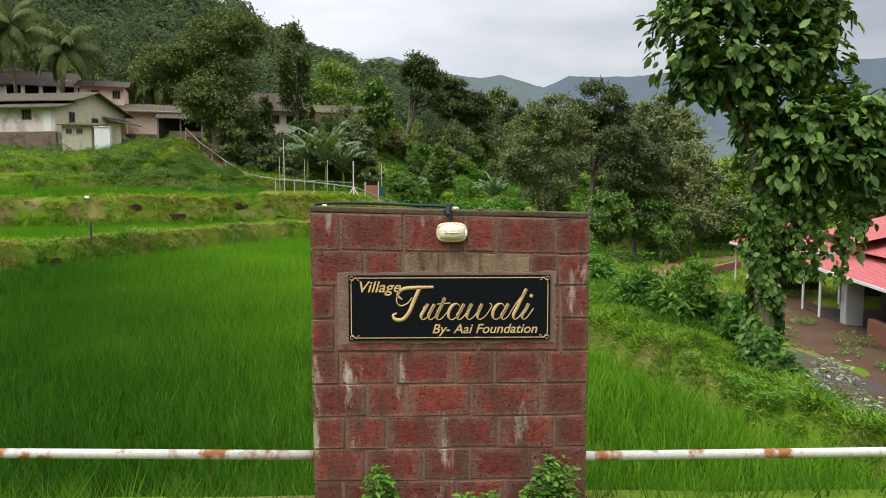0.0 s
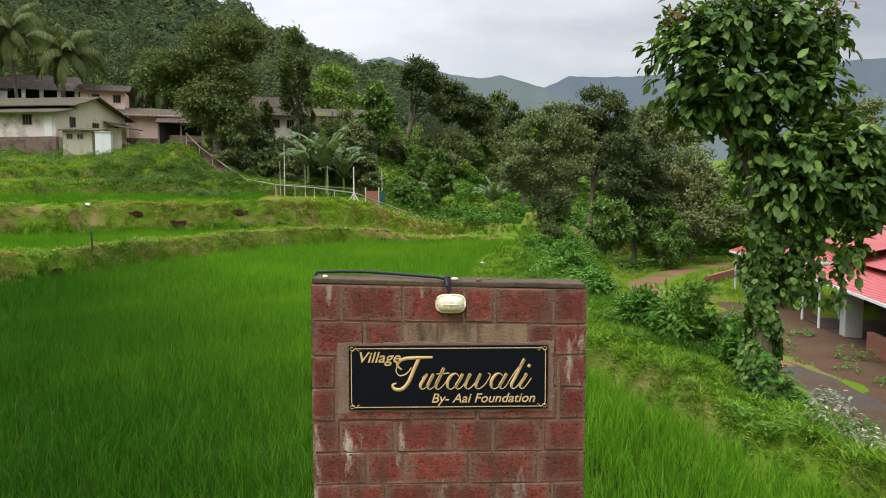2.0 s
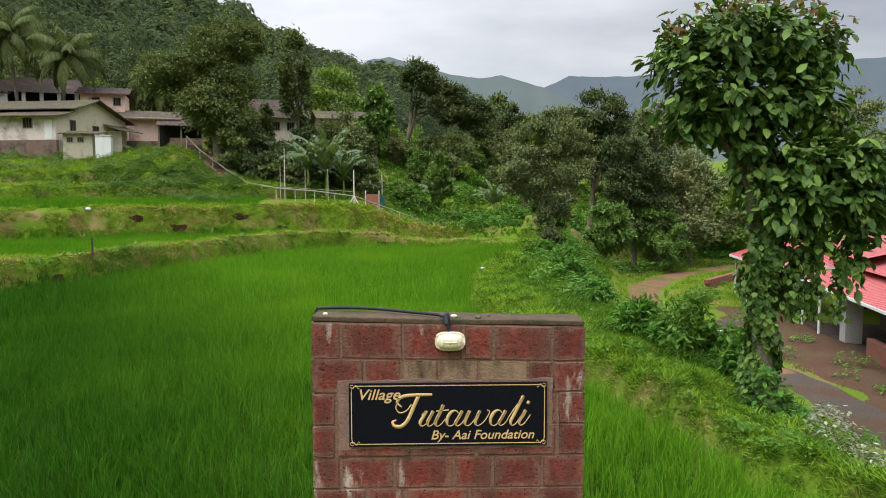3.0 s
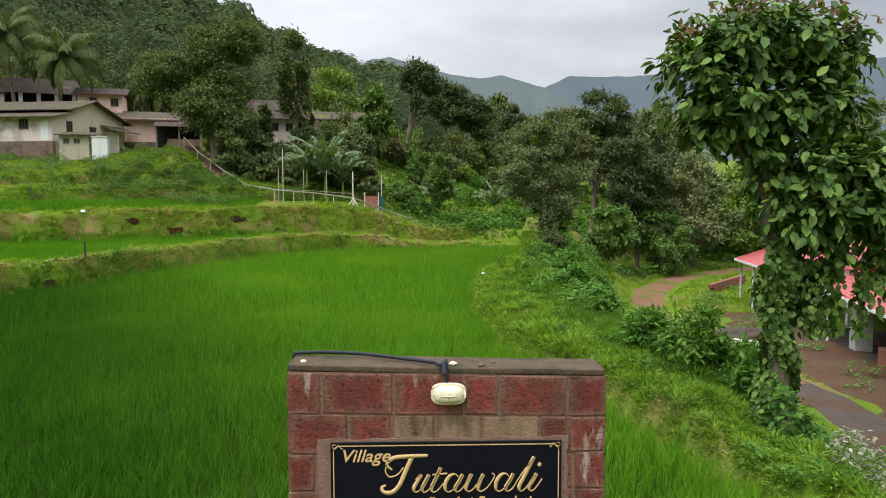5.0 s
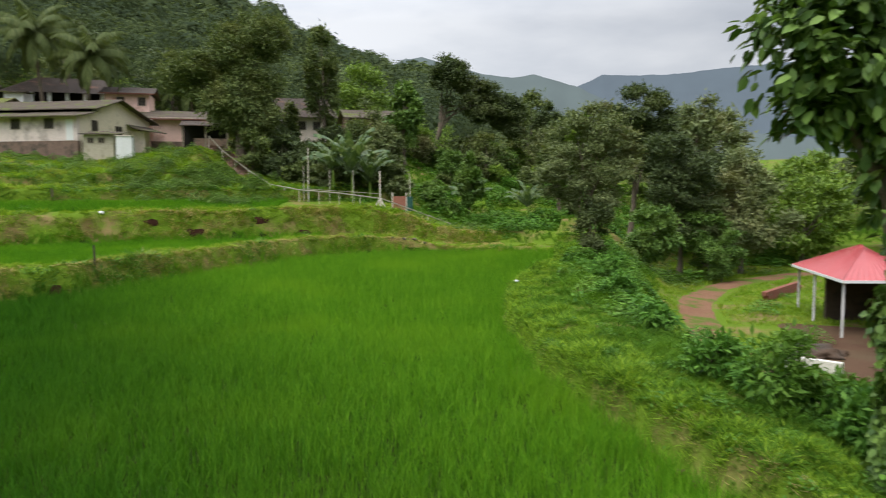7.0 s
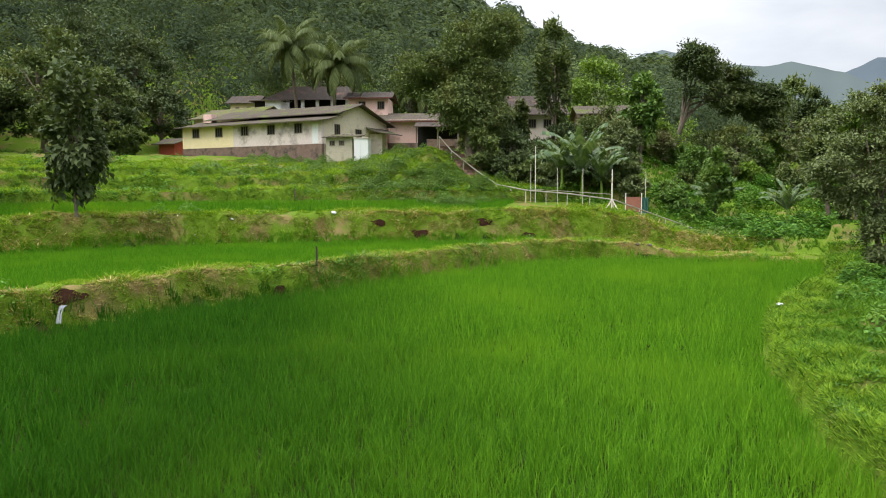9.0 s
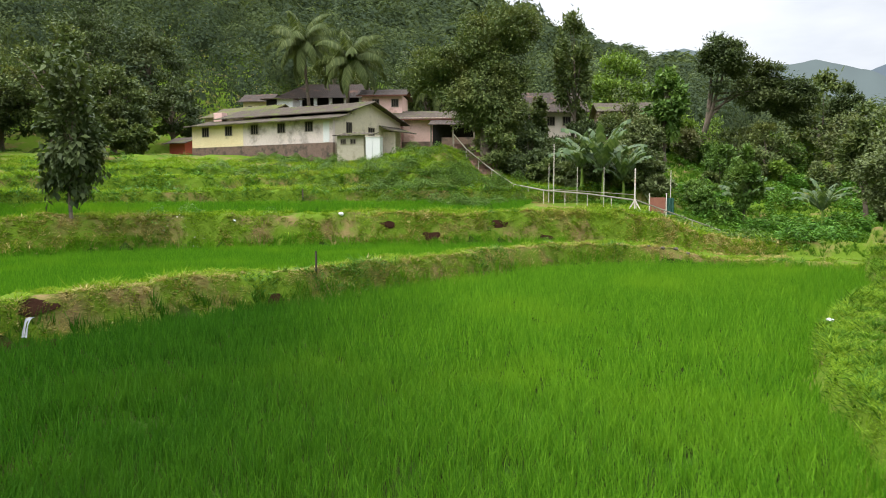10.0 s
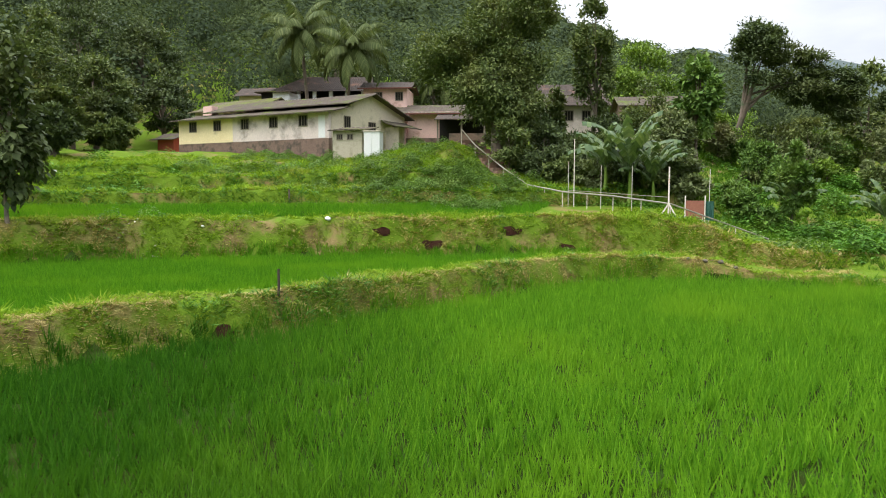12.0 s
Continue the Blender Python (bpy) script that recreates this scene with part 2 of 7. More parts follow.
def leaves(centre, along, normal, length, width):
    """Folded four-cornered leaves: centre of the stalk end, direction, face normal; arrays."""
    along = unit(along)
    side = unit(np.cross(along, normal))
    up = np.cross(side, along)
    L, W = length[:, None], width[:, None]
    v = np.stack([centre, centre + along * L * 0.45 + side * W * 0.5 + up * W * 0.12,
                  centre + along * L - up * L * 0.12, centre + along * L * 0.45 - side * W * 0.5 + up * W * 0.12], 1)
    n = len(centre)
    return v.reshape(-1, 3), np.arange(n * 4).reshape(n, 4)


def oval_leaves(centre, along, normal, length, width):
    """Rounder leaves for plants close by: two folded halves of four corners each."""
    along = unit(along)
    side = unit(np.cross(along, normal))
    up = np.cross(side, along)
    L, W = length[:, None], width[:, None]
    tip = centre + along * L - up * L * 0.16
    v = np.stack([centre, centre + along * L * 0.22 + side * W * 0.42 + up * W * 0.10, centre + along * L * 0.62 + side * W * 0.46 + up * W * 0.06 - up * L * 0.04, tip,
                  centre + along * L * 0.62 - side * W * 0.46 + up * W * 0.06 - up * L * 0.04, centre + along * L * 0.22 - side * W * 0.42 + up * W * 0.10], 1)
    k = np.arange(len(centre))[:, None] * 6
    return v.reshape(-1, 3), np.concatenate([k + [0, 1, 2, 3], k + [0, 3, 4, 5]], 1).reshape(-1, 4)


def slivers(centre, along, normal, length, width):
    """Leaves of far trees, three corners each."""
    along = unit(along)
    side = unit(np.cross(along, normal))
    L, W = length[:, None], width[:, None]
    v = np.stack([centre + side * W * 0.55, centre - side * W * 0.55, centre + along * L], 1)
    return v.reshape(-1, 3), np.arange(len(centre) * 3).reshape(-1, 3)


# ---- the lie of the land ----
def smooth(a, b, v):
    t = np.clip((v - a) / (b - a), 0, 1)
    return t * t * (3 - 2 * t)


def side_of(x, y, line):
    """Distance to a polyline, positive on its left hand."""
    best = np.full(x.shape, 1e9)
    sign = np.ones(x.shape)
    for (ax, ay), (bx, by) in zip(line[:-1], line[1:]):
        dx, dy = bx - ax, by - ay
        t = np.clip(((x - ax) * dx + (y - ay) * dy) / (dx * dx + dy * dy), 0, 1)
        d = np.hypot(x - ax - t * dx, y - ay - t * dy)
        s = np.where(dx * (y - ay) - dy * (x - ax) >= 0, 1.0, -1.0)
        sign = np.where(d < best - 1e-6, s, sign)
        best = np.minimum(best, d)
    return best * sign


BUND_LOW = [(-120, 8), (-45, 10), (-27, 16), (-20.5, 21.5), (-19.0, 25), (-18.2, 28.5), (-16.8, 31.5), (-15.3, 34), (-13.9, 38), (-11.6, 43), (-9.6, 47.5), (-8, 50.5), (-4, 52.3), (2, 52.3), (9, 51.5), (16, 57), (40, 64), (120, 75)]
BUND_HIGH = [(-140, 5), (-55, 22), (-38, 30), (-33.5, 36), (-31.5, 40), (-27.2, 43.4), (-22, 47), (-15.8, 49.8), (-11.1, 52.2), (-6, 54.8), (0, 56), (10, 57), (20, 61), (40, 68), (140, 82)]
BUND_RIGHT = [(7.6, 1), (5.7, 7), (5.1, 8.7), (4.85, 9.9), (4.55, 11.2), (4.1, 12.7), (3.65, 14.3), (3.1, 16.3), (2.3, 19.6), (1.9, 25.2), (2.4, 31.2), (3.7, 35.4), (5.2, 40), (6.4, 44.4), (6.6, 48.5), (8, 56)]


# bare hollows worn into the banks: x, y, size
HOLLOWS = [(-16.1, 31.95, 0.40), (-16.4, 49.6, 0.42), (-13.0, 51.6, 0.40), (-10.1, 52.8, 0.42), (-19.0, 48.8, 0.34), (-19.2, 24.2, 0.36)]
RIM_HOLLOWS = [(3.2, 15.75, 0.28), (3.42, 15.0, 0.32), (3.62, 14.2, 0.30), (3.85, 13.5, 0.34)]


def wobble(x, y, f, a):
    return a * (np.sin(x * f + 1.3 * np.sin(y * f * 0.7 + 1)) * np.cos(y * f * 1.1 + 0.8 * np.sin(x * f * 0.6)))


LATTICE = np.random.default_rng(31).uniform(-1, 1, (256, 256))


def lumps(x, y, size):
    """Smooth random unevenness between -1 and 1, with humps about `size` metres apart."""
    u, v = np.asarray(x, float) / size + 91.3, np.asarray(y, float) / size + 37.7
    i, j = np.floor(u).astype(int), np.floor(v).astype(int)
    a, b = u - i, v - j
    a, b = a * a * (3 - 2 * a), b * b * (3 - 2 * b)
    i0, i1, j0, j1 = i % 256, (i + 1) % 256, j % 256, (j + 1) % 256
    return (LATTICE[i0, j0] * (1 - a) + LATTICE[i1, j0] * a) * (1 - b) + (LATTICE[i0, j1] * (1 - a) + LATTICE[i1, j1] * a) * b


def height(x, y):
    x, y = np.asarray(x, float), np.asarray(y, float)
    sl, sh, sr = side_of(x, y, BUND_LOW), side_of(x, y, BUND_HIGH), -side_of(x, y, BUND_RIGHT)
    w = smooth(-6.5, 1.5, x)
    wob = 0.55 * lumps(x, y, 1.5) + 0.35 * lumps(x, y, 0.6)
    drift = 0.45 * lumps(x, y, 3.4)
    h = np.full(x.shape, -1.3)
    # grassy bank beside the paddy, falling to the lane
    s1, s2 = smooth(9, 14, y), smooth(13, 21, y)
    up = 0.5 + 0.36 * s1
    on_bank = smooth(-0.05, 0.3, sr)
    h += smooth(-0.22 + 0.12 * wob, 0.16 + 0.15 * wob, sr) * (up + 0.16 * wob) - smooth(0.3 + 0.6 * s1 + 1.7 * s2, 2.7 + 1.7 * s1 + 2.4 * s2, sr) * (up + 0.6 + 0.1 * wob) - smooth(24, 40, y) * smooth(4, 8, sr) * 0.2
    h += on_bank * (1 - smooth(4.5, 6.0, sr)) * (0.16 * lumps(x, y, 0.9) + 0.07 * lumps(x, y, 0.42)) * smooth(6, 8, y)
    h -= (0.9 - 0.4 * smooth(30, 40, y)) * smooth(3.2, 7.5, sr) * (1 - smooth(-1, 0, sl))
    # lower bund with a steep face and a flat top, second paddy, upper bund
    h += smooth(-0.75 + 0.4 * wob, 0.2 + 0.3 * wob + 0.5 * drift, sl) * (1.32 * (1 - w) + 0.5 * w + (0.16 * wob + 0.12 * lumps(x, y, 0.8)) * (sh < 0) * smooth(-0.7, 0.0, sl) * (1 - smooth(1.5, 2.2, sl)))
    h -= 0.3 * smooth(1.4, 2.3, sl) * (1 - w) * (1 - smooth(-1.0, 0.0, sh))
    h += smooth(-0.45 + 0.5 * wob, 0.95 + 0.4 * wob + 0.6 * drift, sh) * (1.75 * (1 - w) + 0.75 * w + (0.2 * wob + 0.16 * lumps(x, y, 1.0)) * (1 - smooth(2.3, 3.2, sh)))
    h += 0.45 * smooth(2.2, 9, sh)
    st = sh + drift
    ledge = smooth(9.2, 9.8 + 0.4 * wob, st) * 0.95 * (1 - w)
    ledge += smooth(13.0, 13.5 + 0.3 * wob, st) * 0.75 * smooth(-18, -24, x) + smooth(16.5, 17.0 + 0.3 * wob, st) * 0.6 * smooth(-28, -36, x)
    climb = np.clip((sh - 10.3) / 10.5, 0, 1) * (2.5 * (1 - w) + 3.0 * w) - (smooth(-18, -24, x) * 0.75 + smooth(-28, -36, x) * 1.0) * np.clip((sh - 10.3) / 10, 0, 1)
    h += ledge + climb + np.clip((sh - 20.8) / 7, 0, 1) * (1.1 - 0.3 * w) + np.clip((sh - 28) / 40, 0, 2) * 2.2
    h += (0.22 * lumps(x, y, 1.7) + 0.1 * lumps(x, y, 0.7)) * smooth(9.3, 10.2, sh) * (1 - smooth(45, 60, sh))
    # knoll with steps beside it
    h += 1.5 * np.exp(-((x + 23.5) / 4.0) ** 2 - ((y - 68) / 5.0) ** 2)
    # verge by the road at the sign
    near = 1 - smooth(5.15, 6.0, y)
    h = h * (1 - near) + near * (0.0 + 0.03 * wob)
    for hx, hy, size in HOLLOWS + RIM_HOLLOWS:
        h -= 0.35 * size * np.exp(-((x - hx) ** 2 + (y - hy) ** 2) / (1.2 * size) ** 2)
    # wooded hill and the valley floor beyond
    d = np.hypot(x, y)
    az = np.degrees(np.arctan2(x, y))
    ridge = np.interp(az, [-180, -110, -60, -40, -17, -11, -5, -2.5, 2, 7, 14, 40, 110, 180], [18, 22, 24, 22.5, 14.6, 12.3, 10.3, 9.6, 8.0, 5.6, 3.6, 3.0, 3, 18])
    top = 430 * np.tan(np.radians(ridge)) - 22
    rise = np.clip((d - 105) / 325, 0, 1) ** 1.1
    h += top * rise * (1 - smooth(700, 1500, d)) * (1 + 0.04 * np.sin(az * 1.7) * rise)
    h += wobble(x, y, 0.03, 5.0) * smooth(140, 260, d)
    return h


def h1(x, y):
    return float(height(np.array([float(x)]), np.array([float(y)]))[0])


def axis_steps(lo, hi, fine, far):
    core = np.arange(lo, hi + fine / 2, fine)
    step, out = fine, [hi]
    while out[-1] < far:
        step = min(step * 1.13, 140)
        out.append(out[-1] + step)
    step, low = fine, [lo]
    while low[-1] > -far:
        step = min(step * 1.13, 140)
        low.append(low[-1] - step)
    return np.concatenate([np.array(low[:0:-1]), core, np.array(out[1:])])


gx, gy = axis_steps(-40, 14, 0.24, 3200), axis_steps(3, 66, 0.24, 3200)
GX, GY = np.meshgrid(gx, gy)
GZ = height(GX.ravel(), GY.ravel())
idx = np.arange(len(gx) * len(gy)).reshape(len(gy), len(gx))
quads = np.stack([idx[:-1, :-1], idx[:-1, 1:], idx[1:, 1:], idx[1:, :-1]], -1).reshape(-1, 4)
ground = add("ground", mesh_from("ground", np.stack([GX.ravel(), GY.ravel(), GZ], 1), quads), GROUND, smooth=True)
tagged(ground, "grassy terraced earth rising to a wooded hillside", "ground", kind="structure")


MUD = surface("wet_paddy_mud", (0.014, 0.024, 0.004), (0.026, 0.038, 0.007), 1.2, 0.95, 12, (0.03, 0.06, 0.01), 0.8, (0.5, 0.65), 0.5)
MUD.node_tree.nodes["Principled BSDF"].inputs["Specular IOR Level"].default_value = 0.01


def paddy_bed(label, mask, lift=0.03):
    """The muddy bed of a paddy, a sheet over the ground inside it."""
    xs, ys = np.arange(-76, 8, 0.8), np.arange(5.6, 66, 0.8)
    X, Y = np.meshgrid(xs, ys)
    g = np.arange(X.size).reshape(X.shape)
    q = np.stack([g[:-1, :-1], g[:-1, 1:], g[1:, 1:], g[1:, :-1]], -1).reshape(-1, 4)
    ok = mask(X.ravel(), Y.ravel())
    q = q[ok[q].all(1)]
    used, q = np.unique(q, return_inverse=True)
    x, y = X.ravel()[used], Y.ravel()[used]
    ob = add("paddy_bed", mesh_from("paddy_bed", np.column_stack([x, y, height(x, y) + lift]), q.reshape(-1, 4)), MUD, smooth=True)
    return tagged(ob, label, "mud", kind="structure")


def off_hollows(x, y):
    ok = np.ones(x.shape, bool)
    for hx, hy, size in HOLLOWS + RIM_HOLLOWS:
        ok &= np.hypot(x - hx, y - hy) > size * 0.6
    return ok


# ---- growth that nobody could count ----
rng = np.random.default_rng(7)


def blades(xy, base, length, width, lean, bend, simple=False, lie=0.0):
    """Upright tapering blades: bent ones near by, plain slivers far off."""
    n = len(xy)
    a = rng.uniform(0, 2 * np.pi, n)
    out = np.stack([np.cos(a), np.sin(a), np.zeros(n)], 1)
    f = rng.uniform(0, 2 * np.pi, n)
    face = np.stack([np.cos(f), np.sin(f), np.zeros(n)], 1)
    p0 = np.column_stack([xy, base])
    L = length[:, None]
    p1 = p0 + np.array([0, 0, 1.0]) * L * 0.6 + out * (lean * length)[:, None] * 0.6
    p2 = p0 + np.array([0, 0, 1.0]) * L * ((1 - 0.35 * bend) * (1 - lie))[:, None] + out * ((lean + bend + lie) * length)[:, None]
    W = face * width[:, None] * 0.5
    if simple:
        v = np.stack([p0 - W, p0 + W, p2], 1).reshape(-1, 3)
        return v, np.arange(n * 3).reshape(n, 3)
    v = np.stack([p0 - W, p0 + W, p1 + W * 0.9, p1 - W * 0.9, p2], 1).reshape(-1, 3)
    k = np.arange(n)[:, None] * 5
    tri = np.concatenate([k + [0, 1, 2], k + [0, 2, 3], k + [3, 2, 4]], 1).reshape(-1, 3)
    return v, tri


def scatter(n, x0, x1, y0, y1):
    return np.column_stack([rng.uniform(x0, x1, n), rng.uniform(y0, y1, n)])


def clumped(n, per, x0, x1, y0, y1, spread):
    c = scatter(n // per + 1, x0, x1, y0, y1)
    xy = np.repeat(c, per, 0)[:n]
    return xy + rng.normal(0, spread, xy.shape), np.repeat(rng.uniform(0.8, 1.15, len(c)), per)[:n]


def rice_field(name, label, mask, x0, x1, y0, y1, near, density, far_density, height_m, material=RICE):
    """Blades over a field: dense in the stretch `near` of the plan, thinner and broader beyond."""
    vs, ts, off = [], [], 0
    area = (x1 - x0) * (y1 - y0)
    for dens, wide, inner in ((density, 1.0, True), (far_density, 2.9, False)):
        if dens == 0:
            continue
        xy, size = clumped(int(area * dens), 9, x0, x1, y0, y1, 0.055)
        is_near = (xy[:, 0] > near[0]) & (xy[:, 0] < near[1]) & (xy[:, 1] > near[2]) & (xy[:, 1] < near[3])
        keep = mask(xy[:, 0], xy[:, 1]) & (is_near if inner else ~is_near)
        xy, size = xy[keep], size[keep]
        n = len(xy)
        z = height(xy[:, 0], xy[:, 1])
        patch = 1 + 0.10 * np.sin(xy[:, 0] * 0.9 + np.sin(xy[:, 1] * 0.5)) * np.sin(xy[:, 1] * 0.7)
        ln = height_m * size * patch * rng.uniform(0.7, 1.15, n)
        v, t = blades(xy, z - 0.02, ln, rng.uniform(0.009, 0.015, n) * wide, rng.uniform(0.03, 0.24, n), rng.uniform(0.05, 0.32, n), not inner)
        vs.append(v)
        ts.append(t + off)
        off += len(v)
    ob = add(name, mesh_from(name, np.concatenate(vs), np.concatenate(ts)), material)
    return tagged(ob, label, "rice crop", kind="stuff")


def in_main(x, y):
    return (side_of(x, y, BUND_LOW) < -0.3) & (side_of(x, y, BUND_RIGHT) > 0.15) & (y > 5.75)


def in_second(x, y):
    return (side_of(x, y, BUND_LOW) > 1.9) & (side_of(x, y, BUND_HIGH) < -0.1) & (x < -9)


def in_third(x, y):
    s = side_of(x, y, BUND_HIGH)
    return (s > 3.1) & (s < 9.0) & (x < -13)


paddy_bed("dark wet mud under the rice of the large paddy", in_main)
paddy_bed("dark wet mud under the rice of the second paddy", in_second)
paddy_bed("dark wet mud under the rice of the upper terrace", in_third)
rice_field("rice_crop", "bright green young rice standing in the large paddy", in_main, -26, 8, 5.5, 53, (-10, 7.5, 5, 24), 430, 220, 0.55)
rice_field("rice_crop", "green rice in the second terraced paddy", in_second, -60, -8, 12, 53, (0, 0, 0, 0), 0, 380, 0.42, RICEHIGH)
rice_field("rice_crop", "green rice in the narrow upper terrace", in_third, -75, -10, 25, 66, (0, 0, 0, 0), 0, 210, 0.38, RICEHIGH)
def grass_patch(name, label, mask, x0, x1, y0, y1, density, length, width, material=GRASS, per=7, spread=0.06, lean=0.35, category="grass", simple=True, rough=1.0, lie=0.0):
    n = int((x1 - x0) * (y1 - y0) * density)
    xy, size = clumped(n, per, x0, x1, y0, y1, spread)
    size = 1 + (size - 1) * rough
    keep = mask(xy[:, 0], xy[:, 1]) & off_hollows(xy[:, 0], xy[:, 1])
    xy, size = xy[keep], size[keep]
    n = len(xy)
    z = height(xy[:, 0], xy[:, 1])
    v, t = blades(xy, z - 0.03 + 0.06 * (lie > 0), length * size * rng.uniform(0.5, 1.2, n), width * rng.uniform(0.7, 1.4, n), rng.uniform(0.05, lean, n), rng.uniform(0.1, 0.5, n), simple, lie)
    return tagged(add(name, mesh_from(name, v, t), material), label, category, kind="stuff")


def tussocks(name, label, mask, x0, x1, y0, y1, per_m2, blade, width, material, count=18, dome=0.5, category="grass"):
    """Rounded tufts of arching blades that spill over one another."""
    c = scatter(int((x1 - x0) * (y1 - y0) * per_m2), x0, x1, y0, y1)
    c = c[mask(c[:, 0], c[:, 1]) & off_hollows(c[:, 0], c[:, 1])]
    size = rng.lognormal(0, 0.32, len(c)) * (1 + 0.45 * lumps(c[:, 0], c[:, 1], 1.3))
    xy, sz = np.repeat(c, count, 0), np.repeat(size, count)
    n = len(xy)
    a, q = rng.uniform(0, 2 * np.pi, n), np.sqrt(rng.uniform(0, 1, n))
    rim = np.column_stack([np.cos(a), np.sin(a)])
    xy = xy + rim * (q * blade * sz * 0.8)[:, None]
    z = height(xy[:, 0], xy[:, 1]) - 0.02 + dome * blade * sz * (1 - q ** 2) * rng.uniform(0.2, 1, n)
    b = a + rng.normal(0, 0.7, n)
    along = np.column_stack([np.cos(b), np.sin(b), rng.uniform(0.0, 1.7, n) * (1.25 - 0.6 * q)])
    nor = np.column_stack([rng.normal(0, 0.35, n), rng.normal(0, 0.35, n), np.ones(n)])
    v, f = leaves(np.column_stack([xy, z]), along, nor, blade * sz * rng.uniform(0.6, 1.25, n), width * rng.uniform(0.7, 1.4, n))
    return tagged(add(name, mesh_from(name, v, f), material), label, category, kind="stuff")


LANE = [(8.5, 2), (9.4, 10), (10.6, 15), (11.3, 19), (10.9, 23), (9.9, 28.4), (10.9, 33.4), (12.3, 38.9), (16, 45.4), (19.4, 48.5), (22.8, 51), (30, 55)]


def right_bank(x, y):
    s = -side_of(x, y, BUND_RIGHT)
    return (s > -0.1) & (s < 3.4 + 1.8 * smooth(13, 21, y)) & (y > 5) & (side_of(x, y, BUND_LOW) < 0.3)


def low_bund(x, y):
    s = side_of(x, y, BUND_LOW)
    return (s > -0.7) & (s < 2.1) & (side_of(x, y, BUND_RIGHT) > -1)


def high_bank(x, y):
    s = side_of(x, y, BUND_HIGH)
    return (s > -0.3) & (s < 3.3) & (x < 4)


def upper_slope(x, y):
    s = side_of(x, y, BUND_HIGH)
    return (s > 8.6) & (s < 25) & (x < -9)


def beyond(x, y):
    s = side_of(x, y, BUND_HIGH)
    return (s > -0.5) & ~((x < 1.5) & (y < 61.5)) & (s < 40) & (x > -9)


tussocks("grass", "lush green grass in tufts on the bank beside the paddy", lambda x, y: right_bank(x, y) & (y < 22), 1, 11, 5, 22, 34, 0.17, 0.017, BANKGRASS, 30)
tussocks("grass", "long green grass hanging over the edge of the paddy bank", lambda x, y: (side_of(x, y, BUND_RIGHT) < 0.1) & (side_of(x, y, BUND_RIGHT) > -0.6), 1, 8, 7, 36, 34, 0.15, 0.015, RIMGRASS, 32, 0.35)
grass_patch("dry_grass", "withered brown grass along the worn edge of the paddy bank", lambda x, y: (side_of(x, y, BUND_RIGHT) < 0.1) & (side_of(x, y, BUND_RIGHT) > -0.3) & (lumps(x, y, 1.6) > 0.1), 1, 8, 10, 20, 160, 0.16, 0.014, DRYGRASS, category="dry grass", lie=0.6)
tussocks("grass", "lush green grass in tufts on the bank beside the paddy", lambda x, y: right_bank(x, y) & (y >= 22), 1, 13, 22, 52, 20, 0.19, 0.03, BANKGRASS, 20)
tussocks("grass", "short green grass in tufts on the low paddy bund", lambda x, y: low_bund(x, y) & (lumps(x, y, 1.8) + 0.5 * lumps(x, y, 0.7) > -0.45), -30, 8, 14, 54, 26, 0.14, 0.026, GRASS, 20)
tussocks("dry_grass", "straw-coloured tufts on the face of the low paddy bund", lambda x, y: low_bund(x, y) & (side_of(x, y, BUND_LOW) < 0.6) & (lumps(x, y, 2.4) + 0.5 * lumps(x, y, 0.8) > -0.2), -30, 8, 14, 54, 22, 0.12, 0.024, DRYGRASS, 18, 0.6, "dry grass")
grass_patch("dry_grass", "straw-coloured cut grass on the low paddy bund", lambda x, y: low_bund(x, y) & (lumps(x, y, 2.4) + 0.5 * lumps(x, y, 0.8) > -0.35) & (side_of(x, y, BUND_LOW) < 0.9), -30, 8, 14, 54, 480, 0.16, 0.026, DRYGRASS, category="dry grass", lie=0.8)
tussocks("grass", "short green grass in tufts on the upper terrace bank", lambda x, y: high_bank(x, y) & (lumps(x, y, 2.2) + 0.5 * lumps(x, y, 0.8) > -0.5), -60, 4, 18, 60, 15, 0.19, 0.042, GRASS, 18)
tussocks("dry_grass", "straw-coloured tufts on the face of the upper terrace bank", lambda x, y: high_bank(x, y) & (side_of(x, y, BUND_HIGH) < 1.3) & (lumps(x, y, 3.0) + 0.4 * lumps(x, y, 1.0) > 0.0), -60, 4, 18, 60, 13, 0.18, 0.04, DRYGRASS, 16, 0.6, "dry grass")
grass_patch("dry_grass", "straw-coloured grass on the upper terrace bank", lambda x, y: high_bank(x, y) & (lumps(x, y, 3.0) + 0.4 * lumps(x, y, 1.0) > -0.15) & (side_of(x, y, BUND_HIGH) < 1.6), -60, 4, 18, 60, 260, 0.24, 0.045, DRYGRASS, category="dry grass", lie=0.8)
tussocks("grass", "bright green grass in tufts on the slope below the houses", upper_slope, -75, -8, 25, 80, 15, 0.19, 0.04, GRASS, 14)
def right_rim(x, y):
    s = -side_of(x, y, BUND_RIGHT)
    return (s > 0.0) & (s < 1.2 + wobble(x, y, 1.1, 0.5)) & (y > 10)


tussocks("grass", "pale lime-green grass along the crest beside the large paddy", right_rim, 1, 8, 10, 50, 34, 0.15, 0.016, LIMEGRASS, 34, 0.45)


def terrace_faces(x, y):
    s = side_of(x, y, BUND_HIGH) + 0.45 * lumps(x, y, 3.4)
    return (x < -9) & (((s > 9.0) & (s < 9.9)) | ((s > 13.0) & (s < 13.5) & (x < -19)) | ((s > 16.4) & (s < 17.0) & (x < -29)))


